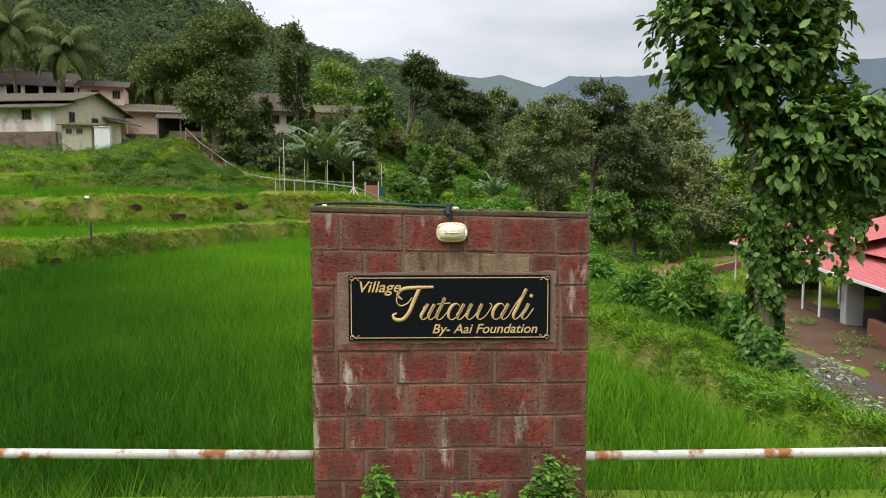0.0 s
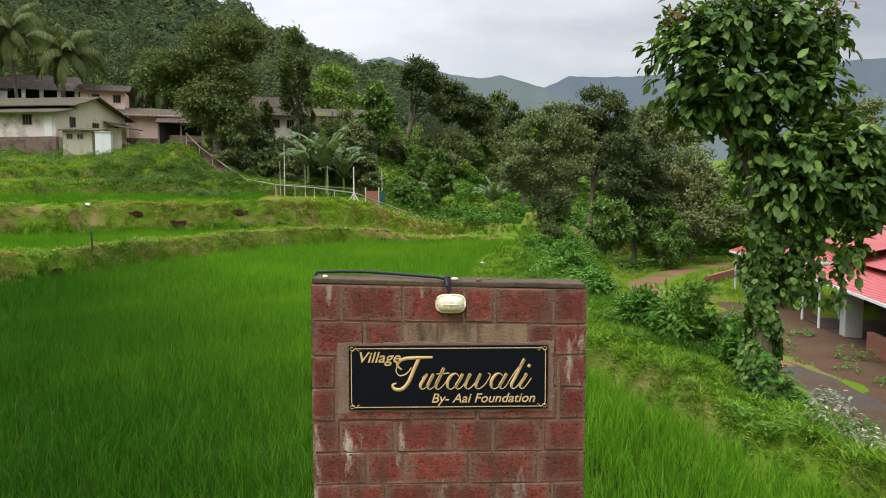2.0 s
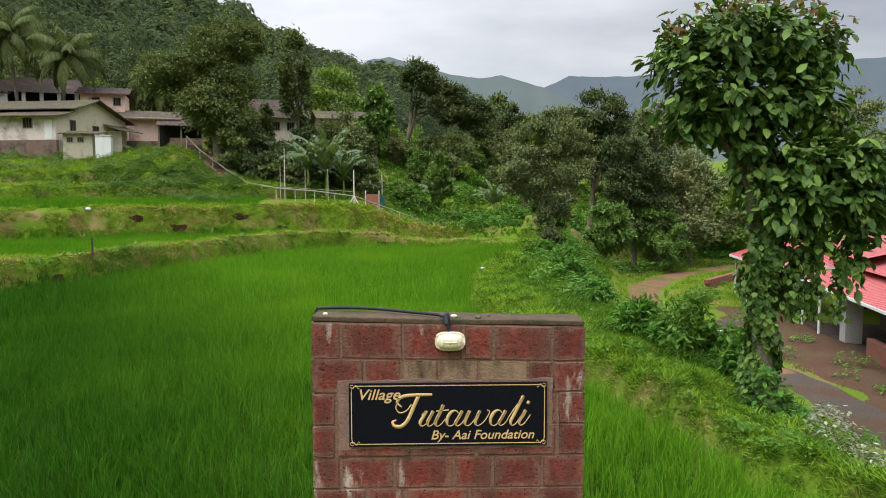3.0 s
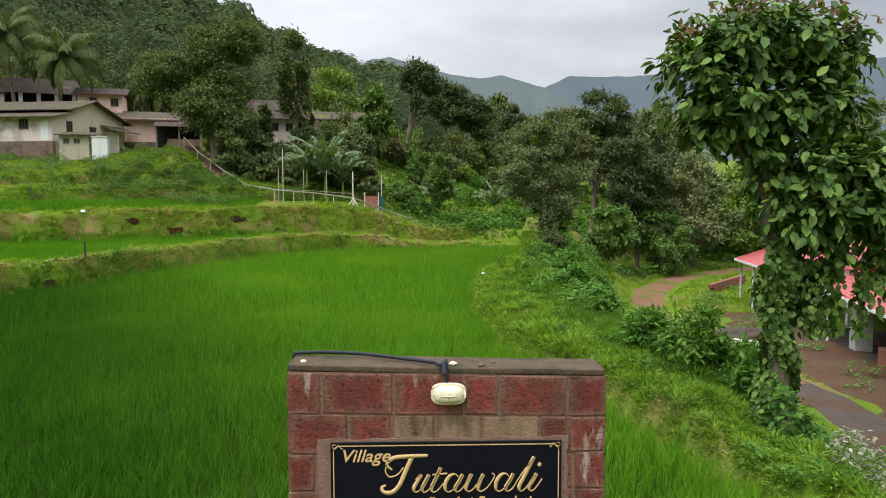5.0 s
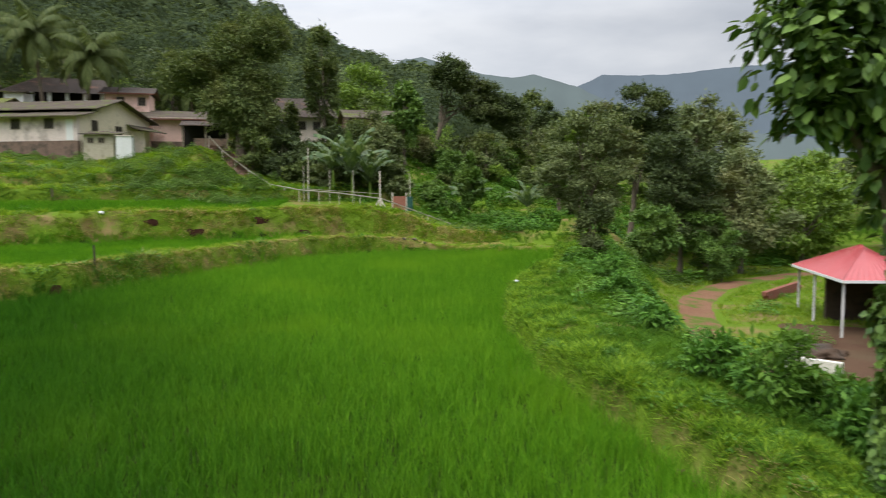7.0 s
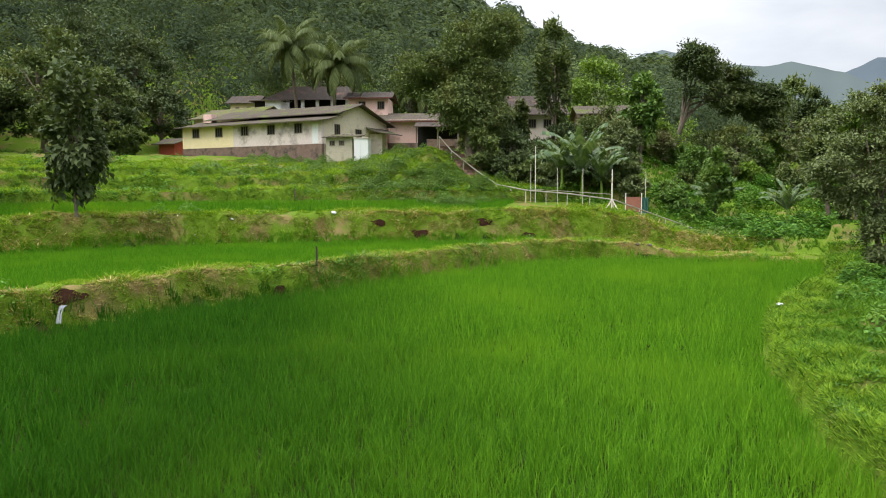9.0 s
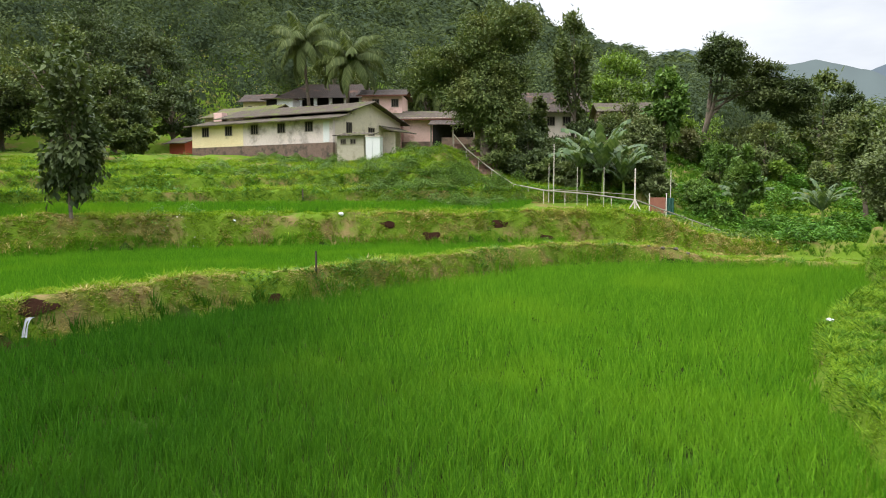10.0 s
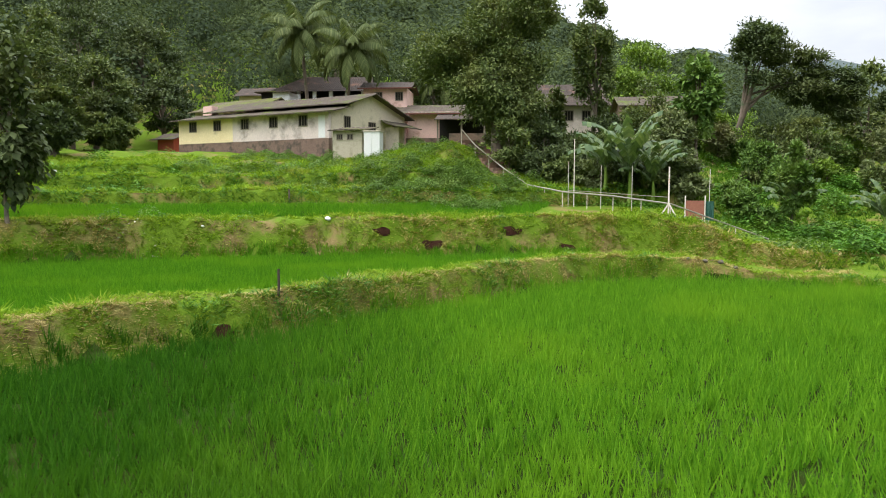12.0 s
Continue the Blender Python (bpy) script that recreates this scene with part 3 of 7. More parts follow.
def crests(x, y):
    a, b = side_of(x, y, BUND_LOW), side_of(x, y, BUND_HIGH)
    return (((a > 0.3) & (a < 1.8) & (b < -1)) | ((b > 0.9) & (b < 3.1))) & (lumps(x, y, 2.2) + 0.5 * lumps(x, y, 0.9) > -0.2) & (x < 0)


tussocks("grass", "dark green rank grass on the faces of the upper terraces", terrace_faces, -70, -9, 30, 76, 9, 0.3, 0.06, WEED, 16)
tussocks("grass", "pale lime-green grass along the crests of the bunds", crests, -50, 0, 14, 60, 14, 0.15, 0.035, LIMEGRASS, 18, 0.35)
tussocks("grass", "short green grass round the foot of the handrail", lambda x, y: (side_of(x, y, BUND_HIGH) > -0.5) & (y < 61.5) & (lumps(x, y, 2.0) > -0.5), -9, 1.5, 50, 61.5, 16, 0.17, 0.04, GRASS, 18)
tussocks("dry_grass", "straw-coloured grass along the worn track below the handrail", lambda x, y: (np.abs(side_of(x, y, [(-10, 53.5), (-6, 57.0), (-2, 56.5), (3, 54.5)])) < 0.8) & (lumps(x, y, 1.2) > -0.3), -11, 4, 50, 61, 16, 0.14, 0.035, DRYGRASS, 16, 0.4, "dry grass")
tussocks("grass", "dark green rank growth in patches on the bund faces", lambda x, y: (low_bund(x, y) & (side_of(x, y, BUND_LOW) < 0.4) & (lumps(x, y, 2.6) < -0.3)) | (high_bank(x, y) & (side_of(x, y, BUND_HIGH) < 1.4) & (lumps(x, y, 3.1) < -0.35)), -60, 4, 14, 60, 12, 0.24, 0.04, WEED, 18)
def ledge_crests(x, y):
    s = side_of(x, y, BUND_HIGH) + 0.45 * lumps(x, y, 3.4)
    return (x < -9) & (((s > 10.0) & (s < 10.8)) | ((s > 13.6) & (s < 14.4) & (x < -19)) | ((s > 17.1) & (s < 17.9) & (x < -29)))


tussocks("grass", "pale lime-green grass along the edges of the upper terraces", ledge_crests, -70, -9, 30, 76, 8, 0.22, 0.05, LIMEGRASS, 16, 0.4)
grass_patch("dry_grass", "straw-coloured grass at the foot of the upper terraces", lambda x, y: (x < -11) & (np.abs(side_of(x, y, BUND_HIGH) - 8.9) < 0.45) & (wobble(x, y, 0.5, 1.0) > 0.1), -66, -11, 30, 72, 200, 0.3, 0.05, DRYGRASS, category="dry grass", lie=0.6)
grass_patch("grass", "rough green undergrowth beyond the paddy", beyond, -9, 40, 50, 95, 62, 0.36, 0.075, BANKGRASS)
grass_patch("grass", "rough green grass on the verge round the lane", lambda x, y: (-side_of(x, y, BUND_RIGHT) > 4.5) & (side_of(x, y, BUND_LOW) < 0.5) & (np.abs(side_of(x, y, LANE)) > 1.0) & ~((x > 12.2) & (x < 24) & (y > 8) & (y < 34)), 6, 32, 5, 60, 85, 0.24, 0.04)
grass_patch("grass", "tufts of grass along the foot of the sign wall", lambda x, y: y < 5.7, -9, 12, 4.9, 5.8, 420, 0.26, 0.012, BANKGRASS)


def weeds(name, label, spots, leaf, count, material=WEED, category="shrub"):
    """Low broad-leaved plants, each a whorl of leaves on several stems, as one mass."""
    c, d, nn, ln, wd = [], [], [], [], []
    for x, y, r, hgt in spots:
        k = int(count * r * r * max(hgt, 0.3))
        a, q = rng.uniform(0, 2 * np.pi, k), np.sqrt(rng.uniform(0, 1, k)) * r
        px, py = x + q * np.cos(a), y + q * np.sin(a)
        dome = hgt * np.sqrt(np.clip(1 - (q / r) ** 2, 0.05, 1)) * (0.75 + 0.35 * np.sin(px * 3.1 + py * 2.3))
        pz = height(px, py) + dome * (1 - rng.uniform(0, 1, k) ** 2 * 0.7)
        b = rng.uniform(0, 2 * np.pi, k)
        c.append(np.column_stack([px, py, pz]))
        d.append(np.column_stack([np.cos(b), np.sin(b), rng.uniform(-0.5, 0.45, k)]))
        nn.append(np.column_stack([rng.normal(0, 0.3, k), rng.normal(0, 0.3, k), np.ones(k)]))
        s = leaf * rng.uniform(0.5, 1.25, k)
        ln.append(s)
        wd.append(s * rng.uniform(0.4, 0.6, k))
    make = oval_leaves if leaf < 0.16 and min(q[1] for q in spots) < 12.5 else leaves
    v, f = make(np.concatenate(c), np.concatenate(d), np.concatenate(nn), np.concatenate(ln), np.concatenate(wd))
    return tagged(add(name, mesh_from(name, v, f), material), label, category, kind="stuff")


def tree(x, y, tall, radius, crown_from, material, label, seed, count=9000, leaf=0.32, trunk=0.22, clusters=60, spread=0.16, lean=(0, 0), squash=1.0, forks=1, category="tree", z=None, name="tree", droop=0.2, aspect=0.45, heads=None):
    """A tapered trunk with limbs to clusters of leaves that fill an uneven crown."""
    r = np.random.default_rng(seed)
    z0 = h1(x, y) - 0.1 if z is None else z
    ob = thing(name, pose(x, y, z0), label, category)
    lo, hi = tall * crown_from, tall
    mid, half = (lo + hi) / 2, (hi - lo) / 2
    # cluster centres in a lumpy ellipsoid
    u = unit(r.normal(size=(clusters, 3)))
    rad = r.uniform(0.45, 1.0, clusters) ** 0.6 * (0.85 + 0.28 * np.sin(u[:, 0] * 3.3 + seed) * np.cos(u[:, 1] * 2.7 + u[:, 2] * 2 + seed * 0.7))
    c = u * rad[:, None] * np.array([radius, radius, half])
    c[:, :2] *= (1 - 0.35 * np.clip(c[:, 2:3] / half, 0, 1) * squash)
    c += np.array([lean[0], lean[1], mid])
    if heads:
        hs = np.array(heads)
        pick = np.arange(clusters) % len(hs)
        c = hs[pick, :3] + u * (r.uniform(0.35, 1.0, clusters) ** 0.5)[:, None] * hs[pick][:, [3, 3, 4]]
    # trunk
    parts = []
    top = Vector((lean[0] * 0.8, lean[1] * 0.8, mid + half * 0.35))
    pts = []
    for i in range(7):
        q = i / 6
        pts.append((top.x * q ** 1.4 + 0.05 * tall * 0.3 * math.sin(q * 5 + seed), top.y * q ** 1.4 + 0.04 * tall * 0.3 * math.cos(q * 4 + seed), top.z * q))
    parts.append(tube(pts, [trunk * (1.25 if i == 0 else 1 - 0.82 * i / 6) for i in range(7)], 8))
    trunk_ob = add("trunk", tubes_mesh("trunk", parts), BARK, ob, smooth=True)
    ends = [Vector(hd[:3]) for hd in heads] if heads else [Vector(c[k]) for k in range(0, clusters, max(1, clusters // 12))]
    for k, e in enumerate(ends):
        q = min(0.95, max(0.25, (e.z / top.z) * 0.62)) if not heads else 0.3 + 0.5 * k / len(ends)
        i = q * 6
        a = Vector(pts[int(i)]).lerp(Vector(pts[min(6, int(i) + 1)]), i - int(i))
        b = a.lerp(e, 0.5) + Vector((0, 0, 0.12 * (e - a).length))
        rr = trunk * (1 - 0.8 * q) * 0.7
        add("limb", tubes_mesh("limb", [tube([a, b, e], [rr, rr * 0.6, rr * 0.15], 6)]), BARK, ob, smooth=True)
    # leaves
    per = r.multinomial(count, r.dirichlet(np.full(clusters, 3.0)))
    cc = np.repeat(c, per, 0)
    n = len(cc)
    g = r.normal(size=(n, 3)) * np.array([1, 1, 0.62])
    g = unit(g) * (np.abs(r.normal(0.75, 0.35, n)))[:, None]
    p = cc + g * np.array([radius, radius, half * 0.8 if not heads else radius * 0.7]) * spread * 1.35
    out = unit(p - np.array([lean[0], lean[1], mid - half * 0.3]))
    along = unit(out * 0.7 + r.normal(size=(n, 3)) * 0.7 + np.array([0, 0, -droop]))
    nor = unit(out * 0.5 + np.array([0, 0, 0.8]) + r.normal(size=(n, 3)) * 0.45)
    s = leaf * r.uniform(0.55, 1.2, n)
    v, f = (slivers if y > 45 else leaves)(p, along, nor, s * 1.1 if y > 45 else s, s * aspect * (1.25 if y > 45 else 1))
    add("crown", mesh_from("crown", v, f), material, ob)
    return ob


def palm(x, y, tall, seed, z=None):
    r = random.Random(seed)
    ob = thing("coconut_palm", pose(x, y, h1(x, y) - 0.1 if z is None else z), "tall coconut palm with drooping feathered fronds behind the house", "palm tree", "coconut palms")
    lean = r.uniform(-0.8, 0.8)
    pts = [(lean * (i / 6) ** 2, 0.2 * math.sin(i), tall * i / 6) for i in range(7)]
    add("trunk", tubes_mesh("trunk", [tube(pts, [0.24 - 0.015 * i for i in range(7)], 8)]), BARK, ob, smooth=True)
    top = Vector(pts[-1])
    for k in range(24):
        a = k * 2.4 + r.uniform(-0.2, 0.2)
        up = 1.3 - 1.75 * (k / 23) + r.uniform(-0.1, 0.1)
        ln = r.uniform(5.0, 6.0)
        d = Vector((math.cos(a), math.sin(a), 0))
        spine = []
        p, e = top.copy(), up
        for i in range(10):
            spine.append(p.copy())
            p = p + (d * math.cos(e) + Vector((0, 0, 1)) * math.sin(e)) * ln / 9
            e -= 0.12 + 0.022 * i
        c, al, no, le, wi = [], [], [], [], []
        for i in range(1, 10):
            t = (spine[i] - spine[i - 1]).normalized()
            s = t.cross(Vector((0, 0, 1))).normalized()
            for j in range(8):
                b = spine[i - 1].lerp(spine[i], j / 8)
                for sg in (-1, 1):
                    c.append(b)
                    al.append(t * 0.55 + s * sg * 0.8 + Vector((0, 0, -0.95 + r.uniform(-0.35, 0.15))))
                    no.append(s.cross(t) if s.cross(t).z > 0 else -s.cross(t))
                    le.append(1.25 * math.sin(math.pi * min(0.98, (i + j / 8) / 11 + 0.12)) + 0.15)
                    wi.append(0.13)
        v, f = leaves(np.array([tuple(q) for q in c]), np.array([tuple(q) for q in al]), np.array([tuple(q) for q in no]), np.array(le), np.array(wi))
        fr = add("frond", mesh_from("frond", v, f), PALMLEAF, ob)
        sp, sf = tube(spine, [0.035 - 0.003 * i for i in range(10)], 4)
        add("spine", mesh_from("spine", np.array([tuple(q) for q in sp]), np.array(sf)), PALMLEAF, fr)
    return ob


def banana(x, y, tall, seed, z=None, label="banana plant with broad arching torn leaves beside the fence"):
    r = random.Random(seed)
    ob = thing("banana_plant", pose(x, y, h1(x, y) - 0.05 if z is None else z), label, "banana plant", "banana plants")
    st = tall * 0.34
    add("stem", tubes_mesh("stem", [tube([(0, 0, 0), (0.05, 0, st * 0.5), (0, 0.05, st)], [0.16, 0.12, 0.07], 8)]), LIGHTLEAF, ob, smooth=True)
    for k in range(13):
        a, e = k * 2.4 + r.uniform(-0.3, 0.3), 1.52 - 0.06 * k + r.uniform(-0.08, 0.08)
        ln, wd = tall * r.uniform(0.5, 0.64), tall * 0.046
        d = Vector((math.cos(a), math.sin(a), 0))
        s = d.cross(Vector((0, 0, 1)))
        p = Vector((0, 0, st * 0.95))
        rows = []
        for i in range(17):
            w = wd * (0.06 if i < 3 else math.sin(math.pi * min(0.96, (i - 2) / 14.5)) ** 0.5)
            rows.append((p - s * w - Vector((0, 0, 0.35 * w)), p.copy(), p + s * w - Vector((0, 0, 0.35 * w))))
            p = p + (d * math.cos(e) + Vector((0, 0, 1)) * math.sin(e)) * ln / 16
            e -= 0.022 + 0.0085 * i
        v, f = [], []
        for i in range(16):
            j = len(v)
            da, db = Vector((0, 0, -r.uniform(0, 0.05) * tall)), Vector((0, 0, -r.uniform(0, 0.05) * tall))
            v += [rows[i][0] + da, rows[i][1], rows[i][2] + db, rows[i + 1][0] + da, rows[i + 1][1], rows[i + 1][2] + db]
            f += [(j, j + 1, j + 4, j + 3), (j + 1, j + 2, j + 5, j + 4)]
        add("leaf", mesh_from("leaf", np.array([tuple(q) for q in v]), np.array(f)), BANANALEAF, ob)
    return ob


# the great mango by the steps and the trees about the houses
tree(-19.2, 69.3, 14.5, 6.4, 0.16, MANGO, "large spreading mango tree with dark green crown by the steps", 3, 70000, 0.26, 0.45, 185, 0.135, heads=[(-5.6, 1.0, 8.4, 1.8, 1.8), (0.0, 1.0, 11.2, 2.4, 2.3), (2.2, 1.5, 11.6, 1.8, 1.9), (-1.4, 0, 7.8, 3.0, 2.8), (1.4, 0.5, 7.6, 2.0, 2.4), (-2.8, 1.5, 9.8, 2.2, 1.8), (-0.8, -1.0, 4.8, 2.2, 1.5), (1.0, -0.5, 4.4, 1.8, 1.6), (-3.6, 0.5, 7.2, 2.2, 1.5)])
tree(-13.0, 76.3, 14.0, 2.3, 0.25, MANGO, "slender upright dark green tree beside the mango", 5, 8000, 0.36, 0.22, 45)
tree(-12.0, 101, 12.5, 6.0, 0.2, LIGHTLEAF, "light green spreading tree behind the roofs", 8, 12000, 0.4, 0.3, 60)
tree(-2.4, 85.0, 12.4, 5.0, 0.30, DARKLEAF, "tall dark tree with a forked trunk above the undergrowth", 12, 36000, 0.32, 0.36, 84, 0.13, lean=(3.6, 0.5), heads=[(2.2, 0, 9.4, 2.2, 2.4), (1.6, 0, 10.8, 1.7, 1.5), (5.2, 1, 7.8, 2.2, 2.4), (6.2, 1, 6.8, 1.8, 1.8), (8.6, 2, 6.6, 1.6, 1.9), (9.2, 2, 5.4, 1.6, 1.6)])
tree(11.2, 88.0, 9.0, 2.2, 0.3, DARKLEAF, "dark round tree above the undergrowth", 14, 6000, 0.36, 0.3, 40)
tree(-4.8, 78.0, 9.4, 1.9, 0.2, SHRUBLEAF, "broad-leaved tree among the undergrowth", 16, 4200, 0.46, 0.16, 46, 0.16, squash=0.4, droop=0.6, aspect=0.6)
tree(7.0, 39.0, 8.4, 2.3, 0.12, OLIVELEAF, "grey-green bushy tree at the corner of the paddy", 21, 34000, 0.17, 0.15, 90, 0.15, heads=[(-0.6, 0.3, 6.2, 1.4, 1.5), (0.6, 0.3, 7.0, 1.3, 1.2), (-1.2, 0, 4.6, 1.2, 1.3), (0.9, 0, 4.8, 1.5, 1.5), (0.0, 0, 3.4, 1.4, 1.2), (1.4, 0.3, 6.0, 1.0, 1.1)])
tree(6.9, 37.4, 3.4, 1.0, 0.05, DARKLEAF, "dark leafy sapling in front of the grey-green tree", 22, 5000, 0.19, 0.07, 36, 0.2)
tree(13.4, 56.5, 12.0, 2.9, 0.12, DARKLEAF, "tall dark green tree beyond the lane", 24, 30000, 0.26, 0.26, 90, 0.18, heads=[(0.2, 0, 10.2, 2.0, 1.9), (1.8, 0, 9.2, 1.6, 1.8), (-1.2, 0, 8.4, 1.7, 1.8), (0.6, 0, 6.6, 2.4, 2.2), (2.6, 0, 6.4, 1.5, 1.6)])
tree(15.0, 50.5, 9.0, 2.6, 0.06, DARKLEAF, "dense dark green tree beyond the lane", 26, 30000, 0.22, 0.2, 90, 0.18, heads=[(-0.6, 0, 8.0, 1.5, 1.3), (0.7, 0, 7.2, 1.6, 1.5), (-0.9, 0, 5.4, 1.6, 1.7), (1.2, 0, 5.0, 1.5, 1.8), (0.3, -0.4, 3.6, 1.9, 1.4)])
tree(12.0, 46.0, 4.6, 1.8, 0.08, SHRUBLEAF, "leafy green bush at the foot of the dark tree", 23, 9000, 0.24, 0.09, 50, 0.17, droop=0.4)
tree(16.8, 47.6, 3.4, 1.5, 0.04, SHRUBLEAF, "brownish green thicket beside the lane", 25, 6000, 0.2, 0.07, 40, 0.18)
tree(9.4, 66.5, 9.0, 2.2, 0.25, MANGO, "rounded green tree behind the paddy corner", 27, 7000, 0.36, 0.2, 40)
tree(11.2, 65.5, 10.6, 1.4, 0.55, LIGHTLEAF, "slender tree with a tuft of broad leaves", 28, 2500, 0.42, 0.12, 22)
tree(24.3, 76.0, 12.5, 4.0, 0.2, OLIVELEAF, "grey-green tree in the distance beyond the lane", 29, 8000, 0.45, 0.25, 45)
tree(22.5, 60.0, 8.0, 3.6, 0.1, OLIVELEAF, "olive-green bushy tree beyond the lane", 30, 13000, 0.3, 0.2, 55)
tree(29.0, 62.0, 8.5, 4.0, 0.1, LIGHTLEAF, "yellow-green bushy tree beyond the lane", 31, 9000, 0.4, 0.2, 50)
tree(19.5, 51.8, 8.2, 3.0, 0.06, OLIVELEAF, "olive-green bushy tree beyond the lane", 33, 14000, 0.26, 0.18, 60)
tree(18.6, 55.5, 8.8, 2.8, 0.05, DARKLEAF, "dark green bushy tree beyond the lane", 43, 15000, 0.26, 0.18, 60)
tree(-17.2, 77.2, 6.6, 1.9, 0.05, MANGO, "dark green tree before the whitewashed house", 45, 9000, 0.32, 0.16, 44)
tree(26.0, 56.5, 7.8, 3.2, 0.06, LIGHTLEAF, "yellow-green bushy tree beyond the lane", 37, 11000, 0.3, 0.18, 55)
tree(16.6, 49.6, 5.0, 2.0, 0.04, SHRUBLEAF, "leafy green bush beside the lane", 39, 7000, 0.24, 0.12, 40)
tree(37.5, 60.0, 10.0, 4.5, 0.15, MANGO, "broad green tree behind the red-roofed shed", 32, 9000, 0.45, 0.25, 50)
tree(34, 48.0, 8.0, 3.6, 0.1, MANGO, "broad green tree behind the red-roofed shed", 38, 8000, 0.4, 0.25, 45)
tree(1.6, 66.0, 6.0, 1.1, 0.12, SHRUBLEAF, "leafy shrub-like tree above the paddy's far bank", 34, 7000, 0.36, 0.12, 40)
tree(-33.3, 38.5, 10.0, 1.6, 0.06, DARKLEAF, "slim young tree with large drooping leaves on the terrace edge", 41, 3600, 0.46, 0.09, 46, 0.2, squash=0.3, droop=0.7, aspect=0.62)
tree(-41.5, 36.5, 9.5, 2.4, 0.15, DARKLEAF, "slim young tree with large drooping leaves on the terrace edge", 42, 2600, 0.46, 0.1, 42, 0.2, squash=0.3, droop=0.7, aspect=0.62)
for k, (tx, ty, tt, tr) in enumerate([(-62, 62, 13, 5.5), (-70, 74, 14, 6), (-66, 84, 10, 4.5), (-78, 66, 14, 6), (-84, 88, 16, 7), (-78, 93, 13, 6), (-50, 98, 14, 6), (-38, 102, 14, 6), (-56, 112, 15, 6.5), (-28, 98, 13, 5.5), (-92, 72, 15, 6.5), (-74, 55, 12, 5), (-64, 72, 10, 4.5), (-86, 52, 13, 5.5), (-60, 70, 6, 3), (-57, 60, 6, 3), (-50, 55, 4, 2.2), (-66, 60, 9, 4), (-54, 64, 3.5, 2.2), (-53, 44, 7.5, 3.0), (-59, 49, 9, 3.6), (-66, 53, 10, 4.2)]):
    tree(tx, ty, tt, tr, 0.12, DARKLEAF if k % 3 else MANGO, "dark broad-crowned tree at the foot of the hill", 50 + k, 11000, 0.40, 0.32, 70, 0.14)
for k, (tx, ty, tt, tr) in enumerate([(18, 84, 10, 4.5), (30, 86, 11, 5), (44, 78, 11, 5), (10, 96, 11, 5), (56, 92, 13, 6), (52, 62, 9, 4)]):
    tree(tx, ty, tt, tr, 0.12, (MANGO, OLIVELEAF, DARKLEAF)[k % 3], "leafy tree in the valley beyond the lane", 70 + k, 6500, 0.55, 0.25, 42)

rm = np.random.default_rng(17)
for k in range(24):
    bx, by = rm.uniform(-4, 30), rm.uniform(78, 98)
    bt = rm.uniform(3.6, 7.0)
    tree(bx, by, bt, bt * rm.uniform(0.36, 0.5), 0.06, (SHRUBLEAF, MANGO, OLIVELEAF, LIGHTLEAF)[k % 4], "leafy tree on the slope beyond the paddy", 500 + k, 4200, 0.3, 0.1, 34, 0.2)
rb = np.random.default_rng(11)
for k in range(40):
    bx, by = rb.uniform(-3, 30), rb.uniform(65, 88)
    bt = rb.uniform(1.3, 3.0) * (0.75 + (by - 58) / 45)
    tree(bx, by, bt, bt * rb.uniform(0.32, 0.5), 0.02, (SHRUBLEAF, OLIVELEAF, MANGO, SHRUBLEAF, LIGHTLEAF)[k % 5], ("leafy green shrub on the slope beyond the paddy", "grey-green shrub on the slope beyond the paddy", "dark green shrub on the slope beyond the paddy", "leafy green shrub on the slope beyond the paddy", "light green shrub on the slope beyond the paddy")[k % 5], 200 + k, 2600, 0.28, 0.06, 26, 0.22, category="shrub", name="shrub")
# low shrubs from x -15.2 to -4.6 are added for shade beneath the mango
for k, (bx, by, bt, br) in enumerate([(-13.5, 67.5, 3.6, 2.0), (-11.6, 71.0, 3.2, 1.8), (-8.2, 70.5, 3.0, 1.6), (-5.5, 66.5, 3.2, 1.7), (-9.0, 84.0, 6.0, 2.8), (-6.5, 77.0, 4.4, 2.0), (-15.5, 69.0, 3.8, 2.0), (-17.6, 66.9, 4.4, 1.8), (-19.5, 71.5, 3.6, 1.6), (-15.2, 66.8, 2.2, 1.5), (-13.0, 65.8, 2.0, 1.4), (-11.0, 65.4, 2.2, 1.5), (-9.0, 65.8, 2.2, 1.5), (-6.6, 65.6, 2.4, 1.5), (-4.6, 65.2, 1.8, 1.2), (-13.4, 72.5, 3.0, 1.8), (-10.5, 80.0, 4.6, 2.4), (-7.5, 83.0, 4.4, 2.4), (-11.8, 75.0, 4.4, 2.0)]):
    tree(bx, by, bt, br, 0.03, (DARKLEAF, MANGO, OLIVELEAF)[k % 3], "dense leafy shrub beneath the trees by the houses, the lowest added as shade", 300 + k, 4200, 0.3, 0.08, 30, 0.22, category="shrub", name="shrub")
for k, (bx, by, bt, br) in enumerate([(5.65, 15.3, 1.75, 0.8), (6.5, 14.9, 1.4, 0.65), (6.35, 13.6, 1.2, 0.5), (5.1, 16.6, 1.0, 0.5), (7.2, 16.2, 1.2, 0.6), (5.4, 21.6, 1.0, 0.6), (5.6, 26.8, 1.1, 0.7), (6.4, 32.0, 1.3, 0.8)]):
    tree(bx, by, bt, br, 0.02, WEED, "leafy dark green bush on the bank beside the paddy", 400 + k, 1500, 0.2, 0.03, 26, 0.24, category="shrub", name="shrub", droop=0.35, aspect=0.36)
palm(-45.8, 84.0, 12.6, 1, z=8.2)
palm(-40.3, 83.0, 10.0, 2, z=8.2)
